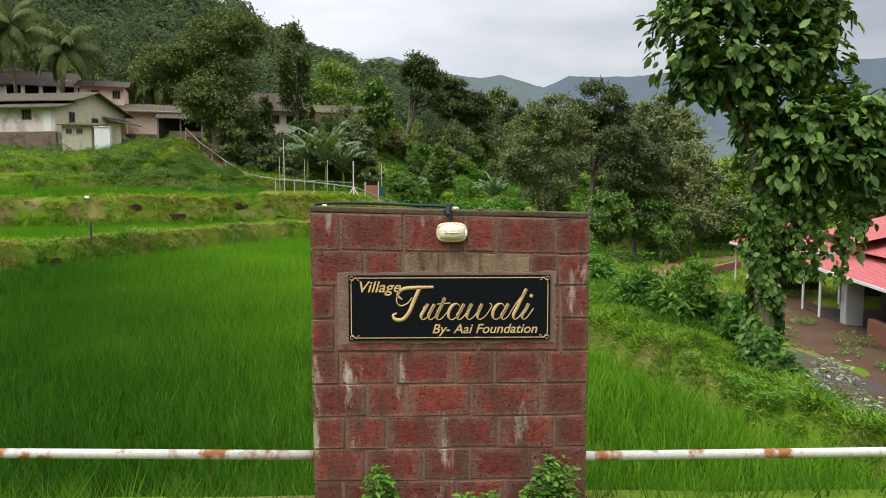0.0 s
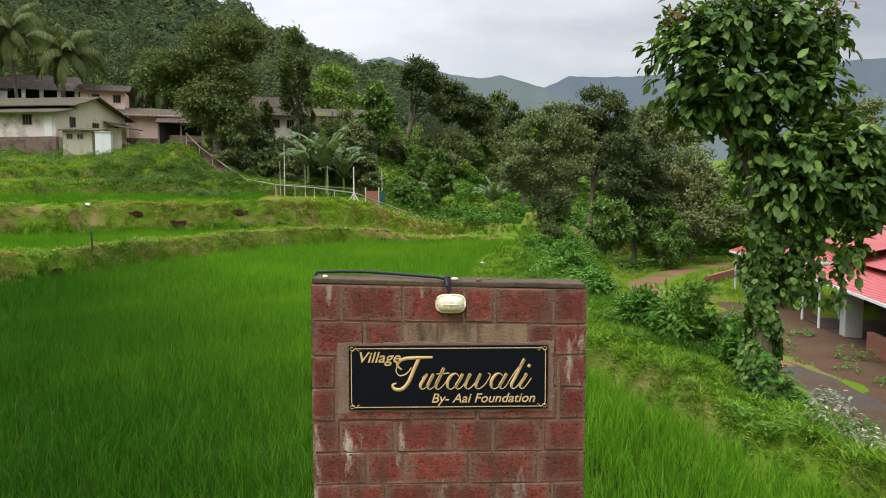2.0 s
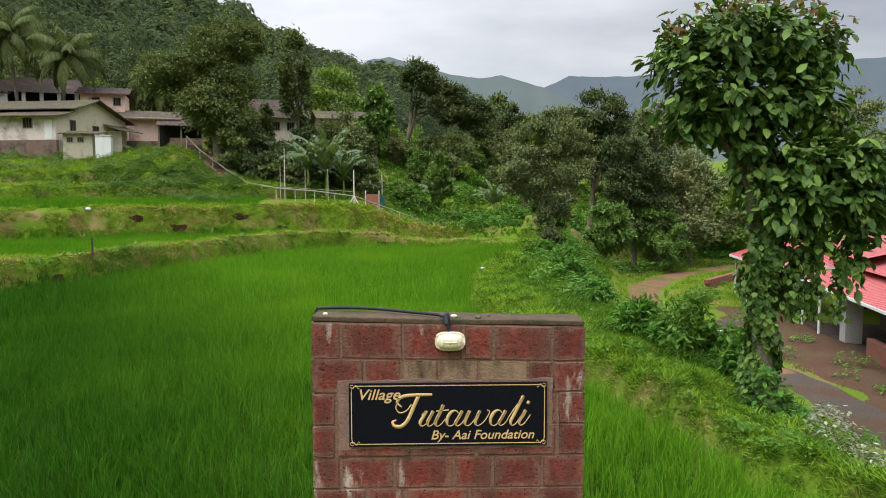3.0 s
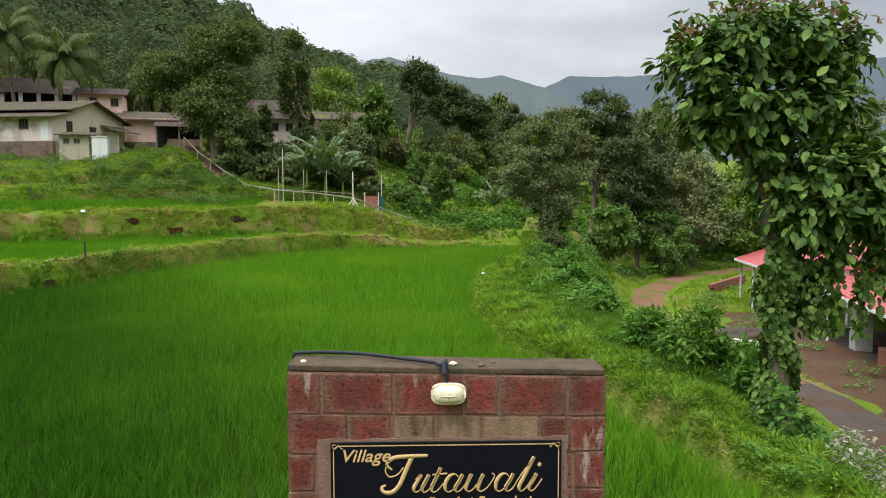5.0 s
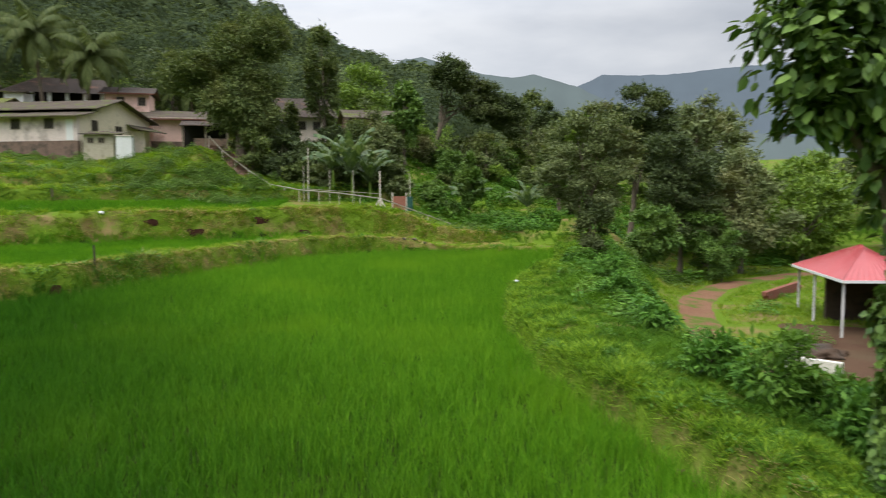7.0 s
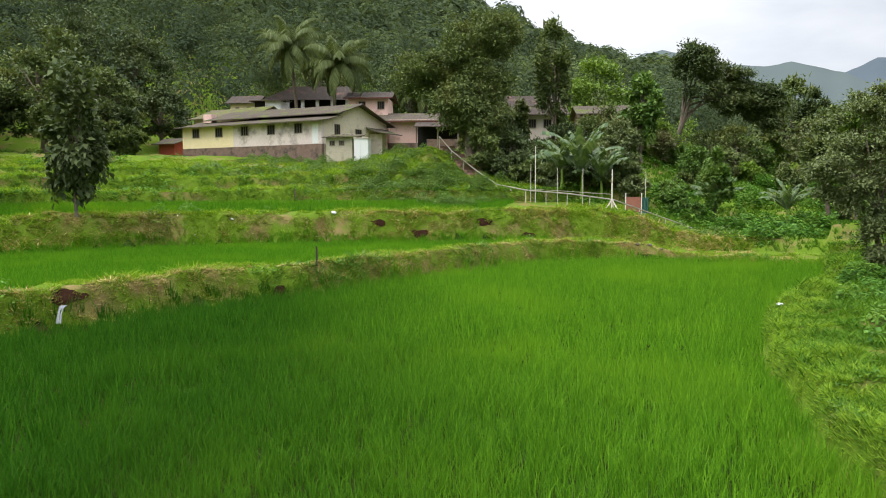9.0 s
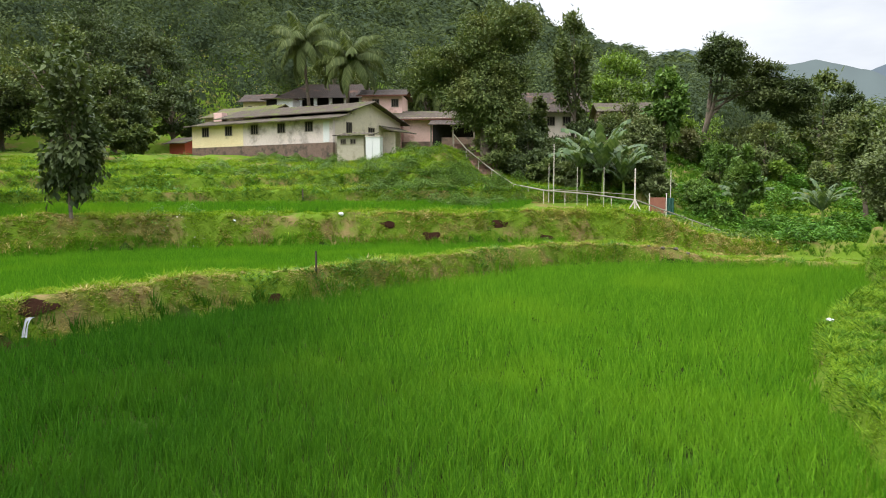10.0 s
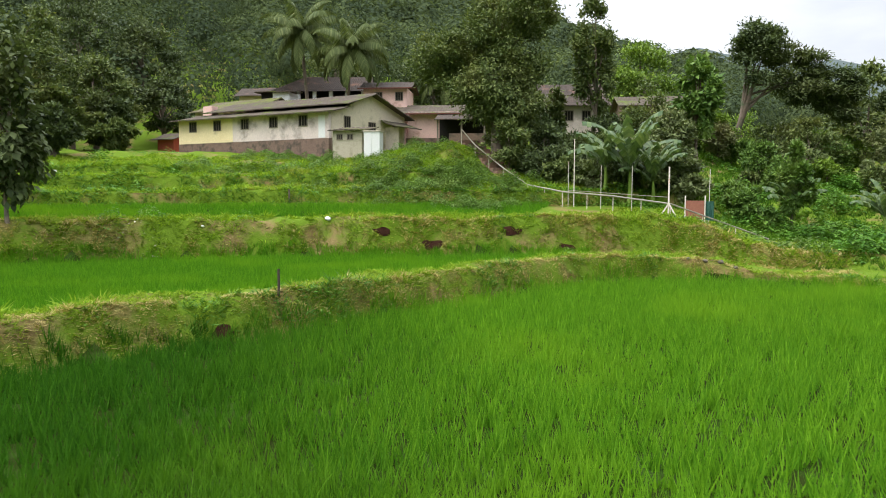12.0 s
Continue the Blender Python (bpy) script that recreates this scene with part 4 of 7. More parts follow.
palm(-33.5, 97.0, 9.5, 3)
for k, (bx, by, bt) in enumerate([(-8.3, 63.2, 7.6), (-6.9, 64.0, 5.4), (-10.0, 64.0, 5.6), (1.6, 66.0, 5.0), (6.5, 64.5, 4.4)]):
    banana(bx, by, bt, 80 + k)


# forest on the hillside: small crowns of leaf clumps in one mass
def hill_forest():
    n = 5400
    a = np.radians(rng.uniform(-58, 18, n))
    d = 108 + 350 * rng.uniform(0, 1, n) ** 0.75
    x, y = d * np.sin(a), d * np.cos(a)
    z = height(x, y)
    R = rng.uniform(2.2, 4.6, n) * (0.75 + d / 420)
    per = np.where(d < 180, 420, np.where(d < 280, 150, 56))
    c = np.repeat(np.column_stack([x, y, z + R * 0.9]), per, 0)
    rr, dd = np.repeat(R, per), np.repeat(d, per)
    m = len(c)
    u = unit(rng.normal(size=(m, 3)) + np.array([0, 0, 0.35]))
    p = c + u * (rr * rng.uniform(0.6, 1.08, m))[:, None] * np.array([1, 1, 1.1])
    along = unit(np.cross(u, rng.normal(size=(m, 3))))
    s = rr * rng.uniform(0.22, 0.46, m) * np.where(dd < 180, 0.27, np.where(dd < 280, 0.48, 0.85))
    v, f = slivers(p - along * s[:, None] * 0.5, along, u, s * 1.1, s * 1.1)
    return tagged(add("forest", mesh_from("forest", v, f), FOREST), "dense green forest covering the hillside", "forest", kind="stuff")


hill_forest()

# thickets: undergrowth on slopes and banks
spots = [(6.6, 18.4, 0.9, 0.9), (6.0, 19.4, 0.7, 0.7), (5.3, 28.2, 0.9, 0.7), (5.2, 22.6, 0.8, 0.75), (6.5, 12.2, 0.55, 0.9), (7.3, 16.0, 0.7, 0.8), (6.9, 37.0, 1.6, 1.3), (8.4, 36.0, 1.2, 0.9), (6.1, 11.95, 0.5, 0.9), (7.6, 19.5, 0.9, 1.0)]
ru = np.random.default_rng(21)
for k in range(62):
    y = ru.uniform(13, 46)
    bx = np.interp(y, [p[1] for p in BUND_RIGHT], [p[0] for p in BUND_RIGHT])
    s = ru.uniform(0.25, 0.8)
    spots.append((bx + 2.0 + 3.0 * ru.uniform(0, 1), y, s, s * ru.uniform(0.5, 1.2)))
weeds("undergrowth", "broad-leaved green weeds on the bank beside the paddy", spots, 0.15, 1150)
low = []
for k in range(110):
    y = 7 + 15 * ru.uniform(0, 1) ** 1.2
    bx = np.interp(y, [p[1] for p in BUND_RIGHT], [p[0] for p in BUND_RIGHT])
    low.append((bx + 0.1 + 3.0 * ru.uniform(0, 1) ** 1.3, y, ru.uniform(0.12, 0.3), ru.uniform(0.12, 0.3)))
weeds("undergrowth", "small creeping weeds among the grass of the bank", low, 0.08, 3200)
weeds("undergrowth", "dark green weeds growing in clumps along the paddy bunds", [(-14.8, 35.2, 0.55, 0.45), (-14.3, 36.0, 0.5, 0.4), (-8.95, 48.6, 0.8, 0.6), (-17.8, 29.0, 0.4, 0.4), (-25.5, 45.6, 0.6, 0.5), (-29.5, 43.4, 0.9, 0.8), (-30.5, 41.6, 0.9, 0.7), (-20.0, 22.6, 0.6, 0.6), (-22.0, 21.2, 0.8, 0.8), (-6.5, 56.0, 0.6, 0.5)], 0.16, 420)
rs = np.random.default_rng(5)
spots = [(x, y, r, g) for x, y, r, g in zip(rs.uniform(-9, 30, 190), rs.uniform(56, 86, 190), rs.uniform(0.6, 1.7, 190), rs.uniform(0.35, 1.5, 190)) if y > 62 or x > 3]
weeds("undergrowth", "tangled green undergrowth beneath the far trees", spots, 0.3, 260, WEED)
spots = [(x, y, r, g) for x, y, r, g in zip(rs.uniform(-40, -14, 130), rs.uniform(56, 68, 130), rs.uniform(0.4, 1.3, 130), rs.uniform(0.3, 0.9, 130))]
spots += [(x, y, r, g) for x, y, r, g in zip(rs.uniform(-25, -15, 60), rs.uniform(56, 66, 60), rs.uniform(0.6, 1.3, 60), rs.uniform(0.5, 1.0, 60)) if y < 66 - 0.55 * (x + 21) and x + y < 48]
weeds("undergrowth", "bushy green weeds on the slope below the houses", spots, 0.15, 600, SHRUBLEAF)
weeds("flowering_shrub", "low weeds with whitish leaves on the upper terrace bank", [(-29.3, 41.9, 0.7, 0.4), (-28.6, 42.4, 0.6, 0.35)], 0.16, 200, FLOWERLEAF)
spots = [(x, y, r, g) for x, y, r, g in zip(rs.uniform(-70, -34, 60), rs.uniform(40, 70, 60), rs.uniform(0.5, 1.4, 60), rs.uniform(0.3, 0.9, 60)) if h1(x, y) > 2.4]
weeds("undergrowth", "bushy green weeds on the upper terraces", spots, 0.26, 150)
cx, cy = rs.uniform(-62, -12, 1500), rs.uniform(25, 68, 1500)
cs = side_of(cx, cy, BUND_HIGH)
on = np.where(((cs > 9.0) & (cs < 10.0)) | ((cs > 13.0) & (cs < 13.6) & (cx < -24)))[0][:90]
weeds("undergrowth", "bushy weeds along the faces of the upper terraces", [(cx[i], cy[i], 0.3 + 0.35 * rs.uniform(), 0.35 + 0.3 * rs.uniform()) for i in on], 0.22, 260)
weeds("undergrowth", "broad-leaved weeds round the braced post", [(-4.8, 57.6, 0.7, 0.5), (-3.6, 58.2, 0.8, 0.6), (-2.2, 58.6, 0.9, 0.7), (-0.8, 59.0, 0.9, 0.7), (-5.8, 56.4, 0.5, 0.35), (0.8, 58.4, 1.0, 0.8), (2.2, 57.8, 1.0, 0.8)], 0.2, 420, SHRUBLEAF)
spots = [(x, y, r, g) for x, y, r, g in zip(rs.uniform(8.5, 24, 60), rs.uniform(43, 53, 60), rs.uniform(0.4, 1.0, 60), rs.uniform(0.3, 0.8, 60)) if side_of(np.array([x]), np.array([y]), LANE)[0] > 1.5]
weeds("undergrowth", "bright green weeds along the far side of the path", spots, 0.2, 360, SHRUBLEAF)
weeds("colocasia", "patch of large dark green heart-shaped leaves by the lane", [(12.9 + 0.8 * k, 47.6 + 0.35 * k, 0.8, 0.75) for k in range(6)], 0.5, 90, FERNLEAF, "taro plants")
weeds("undergrowth", "green ferny weeds growing at the foot of the sign wall", [(-0.25, 4.36, 0.13, 0.64), (-0.20, 4.36, 0.09, 0.70), (0.16, 4.36, 0.12, 0.70), (0.28, 4.36, 0.13, 0.84), (0.42, 4.36, 0.12, 0.80), (0.70, 4.36, 0.12, 0.66), (0.80, 4.36, 0.14, 0.76), (0.90, 4.36, 0.12, 0.66)], 0.05, 52000, FERNLEAF)
weeds("undergrowth", "scattered weeds in the trodden yard", [(14.4, 26.4, 0.5, 0.55), (13.9, 22.6, 0.5, 0.5), (14.3, 22.2, 0.35, 0.4), (12.9, 21.0, 0.4, 0.4), (13.2, 19.4, 0.5, 0.45), (12.5, 24.0, 0.5, 0.5), (13.4, 29.6, 0.6, 0.5), (14.2, 30.8, 0.7, 0.6), (14.6, 36.5, 0.8, 0.6), (15.6, 38.2, 0.7, 0.6), (17.6, 41.0, 0.6, 0.5)], 0.13, 900)
weeds("flowering_shrub", "shrub with whitish feathery flower heads by the lane", [(6.15, 10.2, 0.42, 1.9), (6.5, 9.8, 0.36, 1.6)], 0.085, 1500, FLOWERLEAF)
# ---- the sign wall ----
def laterite():
    """Red pitted stone with mortar smeared over its edges, pale drips and dark weathering."""
    m, n, l, b = shader("laterite")
    base = mix_node(n, l, ramp_node(n, l, noise_node(n, l, 22, 9, rough=0.75), [(0.35, (0, 0, 0)), (0.65, (1, 1, 1))]), (0.10, 0.019, 0.014), (0.28, 0.060, 0.043))
    info = n.new("ShaderNodeObjectInfo")
    base = mix_node(n, l, 0.6, base, ramp_node(n, l, info.outputs["Random"], [(0, (0.5, 0.5, 0.5)), (0.6, (1, 1, 1)), (1, (1.3, 1.2, 1.1))]), "MULTIPLY")
    c = n.new("ShaderNodeTexCoord")
    sep = n.new("ShaderNodeSeparateXYZ")
    l.new(c.outputs["Generated"], sep.inputs["Vector"])

    def math_node(op, a, b2, c2=None):
        k = n.new("ShaderNodeMath")
        k.operation = op
        for i, v in enumerate((a, b2, c2)):
            if v is None:
                continue
            if isinstance(v, bpy.types.NodeSocket):
                l.new(v, k.inputs[i])
            else:
                k.inputs[i].default_value = v
        return k.outputs["Value"]
    ex = math_node("ABSOLUTE", math_node("SUBTRACT", sep.outputs["X"], 0.5), 0.0)
    ez = math_node("ABSOLUTE", math_node("SUBTRACT", sep.outputs["Z"], 0.5), 0.0)
    edge = math_node("MULTIPLY_ADD", noise_node(n, l, 24, 9, rough=0.8), 0.8, math_node("MAXIMUM", ex, ez))
    smear = ramp_node(n, l, edge, [(0.70, (0, 0, 0)), (0.90, (0.9, 0.9, 0.9))])
    base = mix_node(n, l, smear, base, mix_node(n, l, noise_node(n, l, 7, 4), (0.14, 0.070, 0.048), (0.28, 0.160, 0.118)))
    drip = ramp_node(n, l, noise_node(n, l, 5.0, 6, (1.0, 1.0, 0.30), 0.65), [(0.585, (0, 0, 0)), (0.66, (0.85, 0.85, 0.85))])
    base = mix_node(n, l, drip, base, (0.52, 0.43, 0.36))
    grime = ramp_node(n, l, noise_node(n, l, 5.5, 8, (1.0, 1.0, 0.30), 0.75), [(0.42, (0, 0, 0)), (0.62, (0.88, 0.88, 0.88))])
    base = mix_node(n, l, grime, base, (0.085, 0.044, 0.030))
    pits = noise_node(n, l, 42, 5, (1.0, 1.0, 1.3))
    base = mix_node(n, l, ramp_node(n, l, pits, [(0.34, (0.95, 0.95, 0.95)), (0.42, (0, 0, 0))]), base, (0.022, 0.009, 0.008))
    l.new(base, b.inputs["Base Color"])
    b.inputs["Roughness"].default_value = 0.9
    b.inputs["Specular IOR Level"].default_value = 0.25
    bump_node(n, l, b, pits, 0.8, 0.012)
    return m


LATERITE = laterite()
PALEBLOCK = surface("pale_block", (0.19, 0.115, 0.07), (0.36, 0.25, 0.165), 9, 0.95, 70, (0.07, 0.045, 0.03), 5, (0.5, 0.65), 0.8, 0.012, stretch=(1, 1, 0.35))
BEDDING = surface("sign_bedding", (0.15, 0.085, 0.062), (0.30, 0.20, 0.16), 8, 0.95, 50, (0.2, 0.12, 0.09), 3.5, (0.52, 0.68), 0.5)
MORTAR = surface("mortar", (0.17, 0.088, 0.06), (0.28, 0.165, 0.118), 6, 0.95, 60, (0.12, 0.10, 0.08), 2.5, (0.55, 0.7), 0.6)
CAPMAT = surface("mossy_coping", (0.055, 0.038, 0.026), (0.155, 0.11, 0.07), 9, 0.95, 50, (0.05, 0.048, 0.03), 4.0, (0.5, 0.6), 0.6)
GRANITE = surface("black_granite", (0.004, 0.005, 0.008), (0.010, 0.011, 0.016), 30, 0.28, 200, bump=0)
GRANITE.node_tree.nodes["Principled BSDF"].inputs["Specular IOR Level"].default_value = 0.12
GOLD = surface("gold_paint", (0.62, 0.40, 0.17), (0.74, 0.51, 0.25), 8, 0.6, 60, bump=0.1)
PIPE = surface("rusty_white_pipe", (0.62, 0.58, 0.52), (0.74, 0.71, 0.66), 3, 0.6, 50, (0.33, 0.13, 0.05), 3.2, (0.52, 0.6), 0.3, 0.004, stretch=(1.3, 1, 1))
CREAM = surface("cream_plastic", (0.75, 0.62, 0.42), (0.82, 0.70, 0.50), 20, 0.4, 80, bump=0.05)
BLACKRUBBER = surface("black_cable", (0.02, 0.022, 0.028), (0.035, 0.04, 0.05), 20, 0.5, 80, bump=0.05)
WX0, WX1, WY0, WY1, WTOP = -0.682, 1.088, 4.55, 4.84, 2.112


def sag(bm):
    """The wall's top slopes a little towards its eastern end."""
    for v in bm.verts:
        v.co.z -= 0.022 * (v.co.x - 0.2) / 0.9 * min(1.0, max(0.0, (v.co.z - 1.6) / 0.3))
    return bm


wall = thing("sign_wall", pose(0, 0, 0), "free-standing wall of red laterite blocks with pale mortar joints", "wall")
part("core", sag(box_bm(WX0 + 0.012, WX1 - 0.012, WY0 + 0.005, WY1 - 0.005, -1.3, WTOP - 0.036)), MORTAR, wall, "pale grey-brown mortar")
r = random.Random(4)
course, z = 0, WTOP - 0.035
joints = [[0, 0.106, 0.332, 0.552, 0.663, 0.88, 1], [0, 0.188, 0.327, 0.462, 0.606, 0.79, 0.88, 1], [0, 0.085, 0.30, 0.55, 0.80, 0.90, 1], [0, 0.085, 0.36, 0.6, 0.90, 1]]
lower = [[0, 0.10, 0.30, 0.515, 0.66, 0.845, 1], [0, 0.195, 0.34, 0.575, 0.83, 1], [0, 0.12, 0.265, 0.46, 0.68, 0.88, 1], [0, 0.19, 0.40, 0.57, 0.80, 1], [0, 0.105, 0.30, 0.52, 0.70, 0.87, 1]]
while z > -0.6:
    hgt = 0.232 if course == 0 else 0.213
    cuts = joints[course] if course < 4 else lower[(course - 4) % 5]
    for a, b in zip(cuts[:-1], cuts[1:]):
        x0, x1 = WX0 + a * (WX1 - WX0), WX0 + b * (WX1 - WX0)
        g = 0.009 + r.uniform(0, 0.006)
        bm = box_bm(x0 + (g if a else 0), x1 - (g if b < 1 else 0), WY0 - r.uniform(0, 0.007), WY1 + r.uniform(0, 0.006), z - hgt + 0.007, z - 0.007, 0.006)
        for v in bm.verts:
            v.co += Vector((r.uniform(-1, 1), r.uniform(-1, 1), r.uniform(-1, 1))) * 0.0035
        sag(bm)
        part("block", bm, PALEBLOCK if course == 1 and 0.3 < a < 0.75 else LATERITE, wall, "pale beige block" if course == 1 and 0.3 < a < 0.75 else "")
    z -= hgt
    course += 1
cap = box_bm(WX0 + 0.004, WX1 - 0.004, WY0 + 0.004, WY1 - 0.004, WTOP - 0.034, WTOP, 0.008)
bmesh.ops.subdivide_edges(cap, edges=cap.edges[:], cuts=3, use_grid_fill=True)
for v in cap.verts:
    v.co.z += noise.noise(v.co * 6) * 0.008
part("coping", sag(cap), CAPMAT, wall, "weathered mossy mortar coping", True)


def solid_text(body, size, x0, x1, z, parent, name, shear=0.0, bold=0.0, space=1.0, material=None):
    cu = bpy.data.curves.new(name, "FONT")
    cu.body, cu.size, cu.shear, cu.extrude, cu.offset, cu.space_character = body, size, shear, 0.0015, bold, space
    tmp = new("tmp_text", cu)
    bpy.context.view_layer.update()
    me = bpy.data.meshes.new_from_object(tmp.evaluated_get(bpy.context.evaluated_depsgraph_get()))
    bpy.data.objects.remove(tmp)
    me.materials.clear()
    lo, hi = min(v.co.x for v in me.vertices), max(v.co.x for v in me.vertices)
    k = (x1 - x0) / (hi - lo)
    me.transform(Matrix.Translation((x0 - lo * k, SY - 0.002, z)) @ Matrix.Rotation(radians(90), 4, "X") @ Matrix.Diagonal((k, 1, 1, 1)))
    return add(name, me, material or GOLD, parent)


SX0, SX1, SZ0, SZ1, SY = -0.445, 0.838, 1.283, 1.700, 4.526
bed = box_bm(SX0 - 0.07, SX1 + 0.04, 4.5415, 4.556, SZ0 - 0.022, SZ1 + 0.018, 0.002)
bmesh.ops.subdivide_edges(bed, edges=[e for e in bed.edges if e.calc_length() > 0.2], cuts=30, use_grid_fill=True)
for v in bed.verts:
    k = noise.noise(v.co * 9) * 0.012 + noise.noise(v.co * 31) * 0.006
    v.co.x += k if v.co.x < SX0 or v.co.x > SX1 else 0
    v.co.z += k if v.co.z < SZ0 or v.co.z > SZ1 else 0
part("sign_bedding", bed, BEDDING, wall, "smeared pinkish mortar round the sign")
sign = thing("name_sign", pose(0, 0, 0), "polished black stone name sign with gold lettering on the wall", "sign")
plate = part("plate", box_bm(SX0, SX1, SY, 4.556, SZ0, SZ1, 0.003), GRANITE, sign, "polished black stone plate")
for x0, x1, z0, z1 in ((SX0 + 0.05, SX1 - 0.05, SZ1 - 0.019, SZ1 - 0.014), (SX0 + 0.05, SX1 - 0.05, SZ0 + 0.014, SZ0 + 0.019),
                       (SX0 + 0.014, SX0 + 0.019, SZ0 + 0.05, SZ1 - 0.05), (SX1 - 0.019, SX1 - 0.014, SZ0 + 0.05, SZ1 - 0.05)):
    part("border_line", box_bm(x0, x1, SY - 0.002, SY + 0.002, z0, z1), GOLD, sign)
for sx, x in ((1, SX0), (-1, SX1)):
    for sz, zz in ((1, SZ0), (-1, SZ1)):
        arcs = [tube([(x + sx * (0.05 - 0.033 * math.sin(q)), SY - 0.001, zz + sz * (0.017 + 0.033 * (1 - math.cos(q)))) for q in [i * 0.314 for i in range(6)]], [0.0025] * 6, 4),
                tube([(x + sx * (0.02 + 0.012 * math.cos(q)), SY - 0.001, zz + sz * (0.02 + 0.012 * math.sin(q))) for q in [i * 0.7 for i in range(9)]], [0.002] * 9, 4),
                tube([(x + sx * (0.018 + 0.05 * q), SY - 0.001, zz + sz * (0.022 + 0.012 * math.sin(q * 9))) for q in [i / 8 for i in range(9)]], [0.002] * 9, 4)]
        add("corner_scroll", tubes_mesh("corner_scroll", arcs), GOLD, sign)
solid_text("Village", 0.098, -0.374, -0.112, 1.594, sign, "word_village", 0.28, 0.0008)

solid_text("By- Aai Foundation", 0.085, 0.086, 0.757, 1.328, sign, "word_foundation", 0.28, 0.0006)


def stroke(points, widths, name):
    """A flat brush stroke on the sign."""
    pts = [Vector((x, 0, z)) for x, z in points]
    v, f = [], []
    for i, p in enumerate(pts):
        d = (pts[min(i + 1, len(pts) - 1)] - pts[max(0, i - 1)]).normalized()
        nrm = Vector((-d.z, 0, d.x))
        for s in (-1, 1):
            q = p + nrm * widths[i] * s
            v.append((q.x, SY - 0.0035, q.z))
            v.append((q.x, SY + 0.001, q.z))
    for i in range(len(pts) - 1):
        a, b = i * 4, i * 4 + 4
        f += [(a, a + 2, b + 2, b), (a + 2, a + 3, b + 3, b + 2), (a + 1, a, b, b + 1)]
    return add(name, mesh_from(name, np.array(v), np.array(f)), GOLD, sign)


def curve_points(ctrl, n=28):
    """A smooth curve through the given corners."""
    out = []
    c = [ctrl[0]] + ctrl + [ctrl[-1]]
    for k in range(len(ctrl) - 1):
        p0, p1, p2, p3 = c[k:k + 4]
        for i in range(n // (len(ctrl) - 1) + 1):
            t = i / (n // (len(ctrl) - 1) + 1)
            out.append(tuple(0.5 * (2 * b + (cc - a) * t + (2 * a - 5 * b + 4 * cc - d) * t * t + (3 * b - a - 3 * cc + d) * t ** 3) for a, b, cc, d in zip(p0, p1, p2, p3)))
    out.append(ctrl[-1])
    return out


bar = curve_points([(-0.105, 1.545), (-0.135, 1.575), (-0.10, 1.612), (-0.02, 1.622), (0.092, 1.624)])
stroke(bar, [0.003 + 0.006 * math.sin(math.pi * i / len(bar)) + 0.004 * i / len(bar) for i in range(len(bar))], "letter_bar")
loop = curve_points([(-0.135, 1.575), (-0.142, 1.535), (-0.118, 1.506), (-0.075, 1.520), (-0.042, 1.560)])
stroke(loop, [0.0035] * len(loop), "letter_loop")
stem = curve_points([(0.005, 1.618), (-0.03, 1.54), (-0.065, 1.46), (-0.105, 1.418), (-0.15, 1.418), (-0.165, 1.445), (-0.14, 1.458)])
stroke(stem, [0.012 if i < len(stem) * 0.55 else 0.012 - 0.008 * (i / len(stem) - 0.55) / 0.45 for i in range(len(stem))], "letter_stem")



def pen(ctrl, name, thin=0.0028, thick=0.0105):
    """A broad-nib stroke: thick where it runs down, thin where it climbs."""
    pts = curve_points([(SX0 + a * 0.001606, SZ1 - b * 0.001623) for a, b in ctrl], 6 * len(ctrl))
    w = []
    for i in range(len(pts)):
        a, b = pts[max(0, i - 1)], pts[min(len(pts) - 1, i + 1)]
        d = Vector((b[0] - a[0], b[1] - a[1])).normalized()
        w.append(thin + (thick - thin) * max(0.0, d.dot(Vector((-0.41, -0.91)))) ** 2)
    w[0] = w[-1] = thin * 0.7
    return stroke(pts, w, name)


def letter_u(x):
    pen([(x, 130), (x + 18, 113), (x + 8, 134), (x - 6, 158), (x - 2, 174), (x + 14, 168), (x + 32, 140), (x + 47, 113)], "letter_u")
    pen([(x + 47, 113), (x + 34, 138), (x + 23, 160), (x + 28, 175), (x + 44, 168), (x + 62, 144)], "letter_u")


def letter_a(x):
    pen([(x + 50, 124), (x + 40, 113), (x + 22, 118), (x + 6, 142), (x + 5, 168), (x + 20, 175), (x + 38, 160), (x + 58, 128), (x + 66, 113)], "letter_a")
    pen([(x + 66, 113), (x + 52, 140), (x + 39, 162), (x + 44, 175), (x + 60, 168), (x + 76, 146)], "letter_a")


letter_u(292)
pen([(352, 146), (372, 102), (380, 88)], "letter_t")
pen([(380, 88), (366, 120), (348, 158), (352, 175), (368, 169), (388, 146)], "letter_t")
pen([(350, 114), (374, 112), (402, 110)], "letter_t", 0.0035)
letter_a(390)
pen([(466, 142), (486, 113), (473, 140), (466, 164), (476, 175), (494, 164), (518, 130), (528, 113)], "letter_w")
pen([(528, 113), (515, 140), (508, 164), (518, 175), (540, 162), (560, 134), (566, 118), (556, 111)], "letter_w")
letter_a(566)
pen([(638, 150), (668, 104), (698, 66), (704, 54)], "letter_l")
pen([(704, 54), (686, 89), (666, 130), (652, 158), (656, 175), (672, 168), (692, 140)], "letter_l")
pen([(690, 142), (713, 113)], "letter_i")
pen([(713, 113), (700, 138), (686, 160), (692, 175), (708, 166), (732, 132)], "letter_i")
pen([(726, 77), (723, 82), (720, 88)], "letter_dot", 0.006, 0.010)

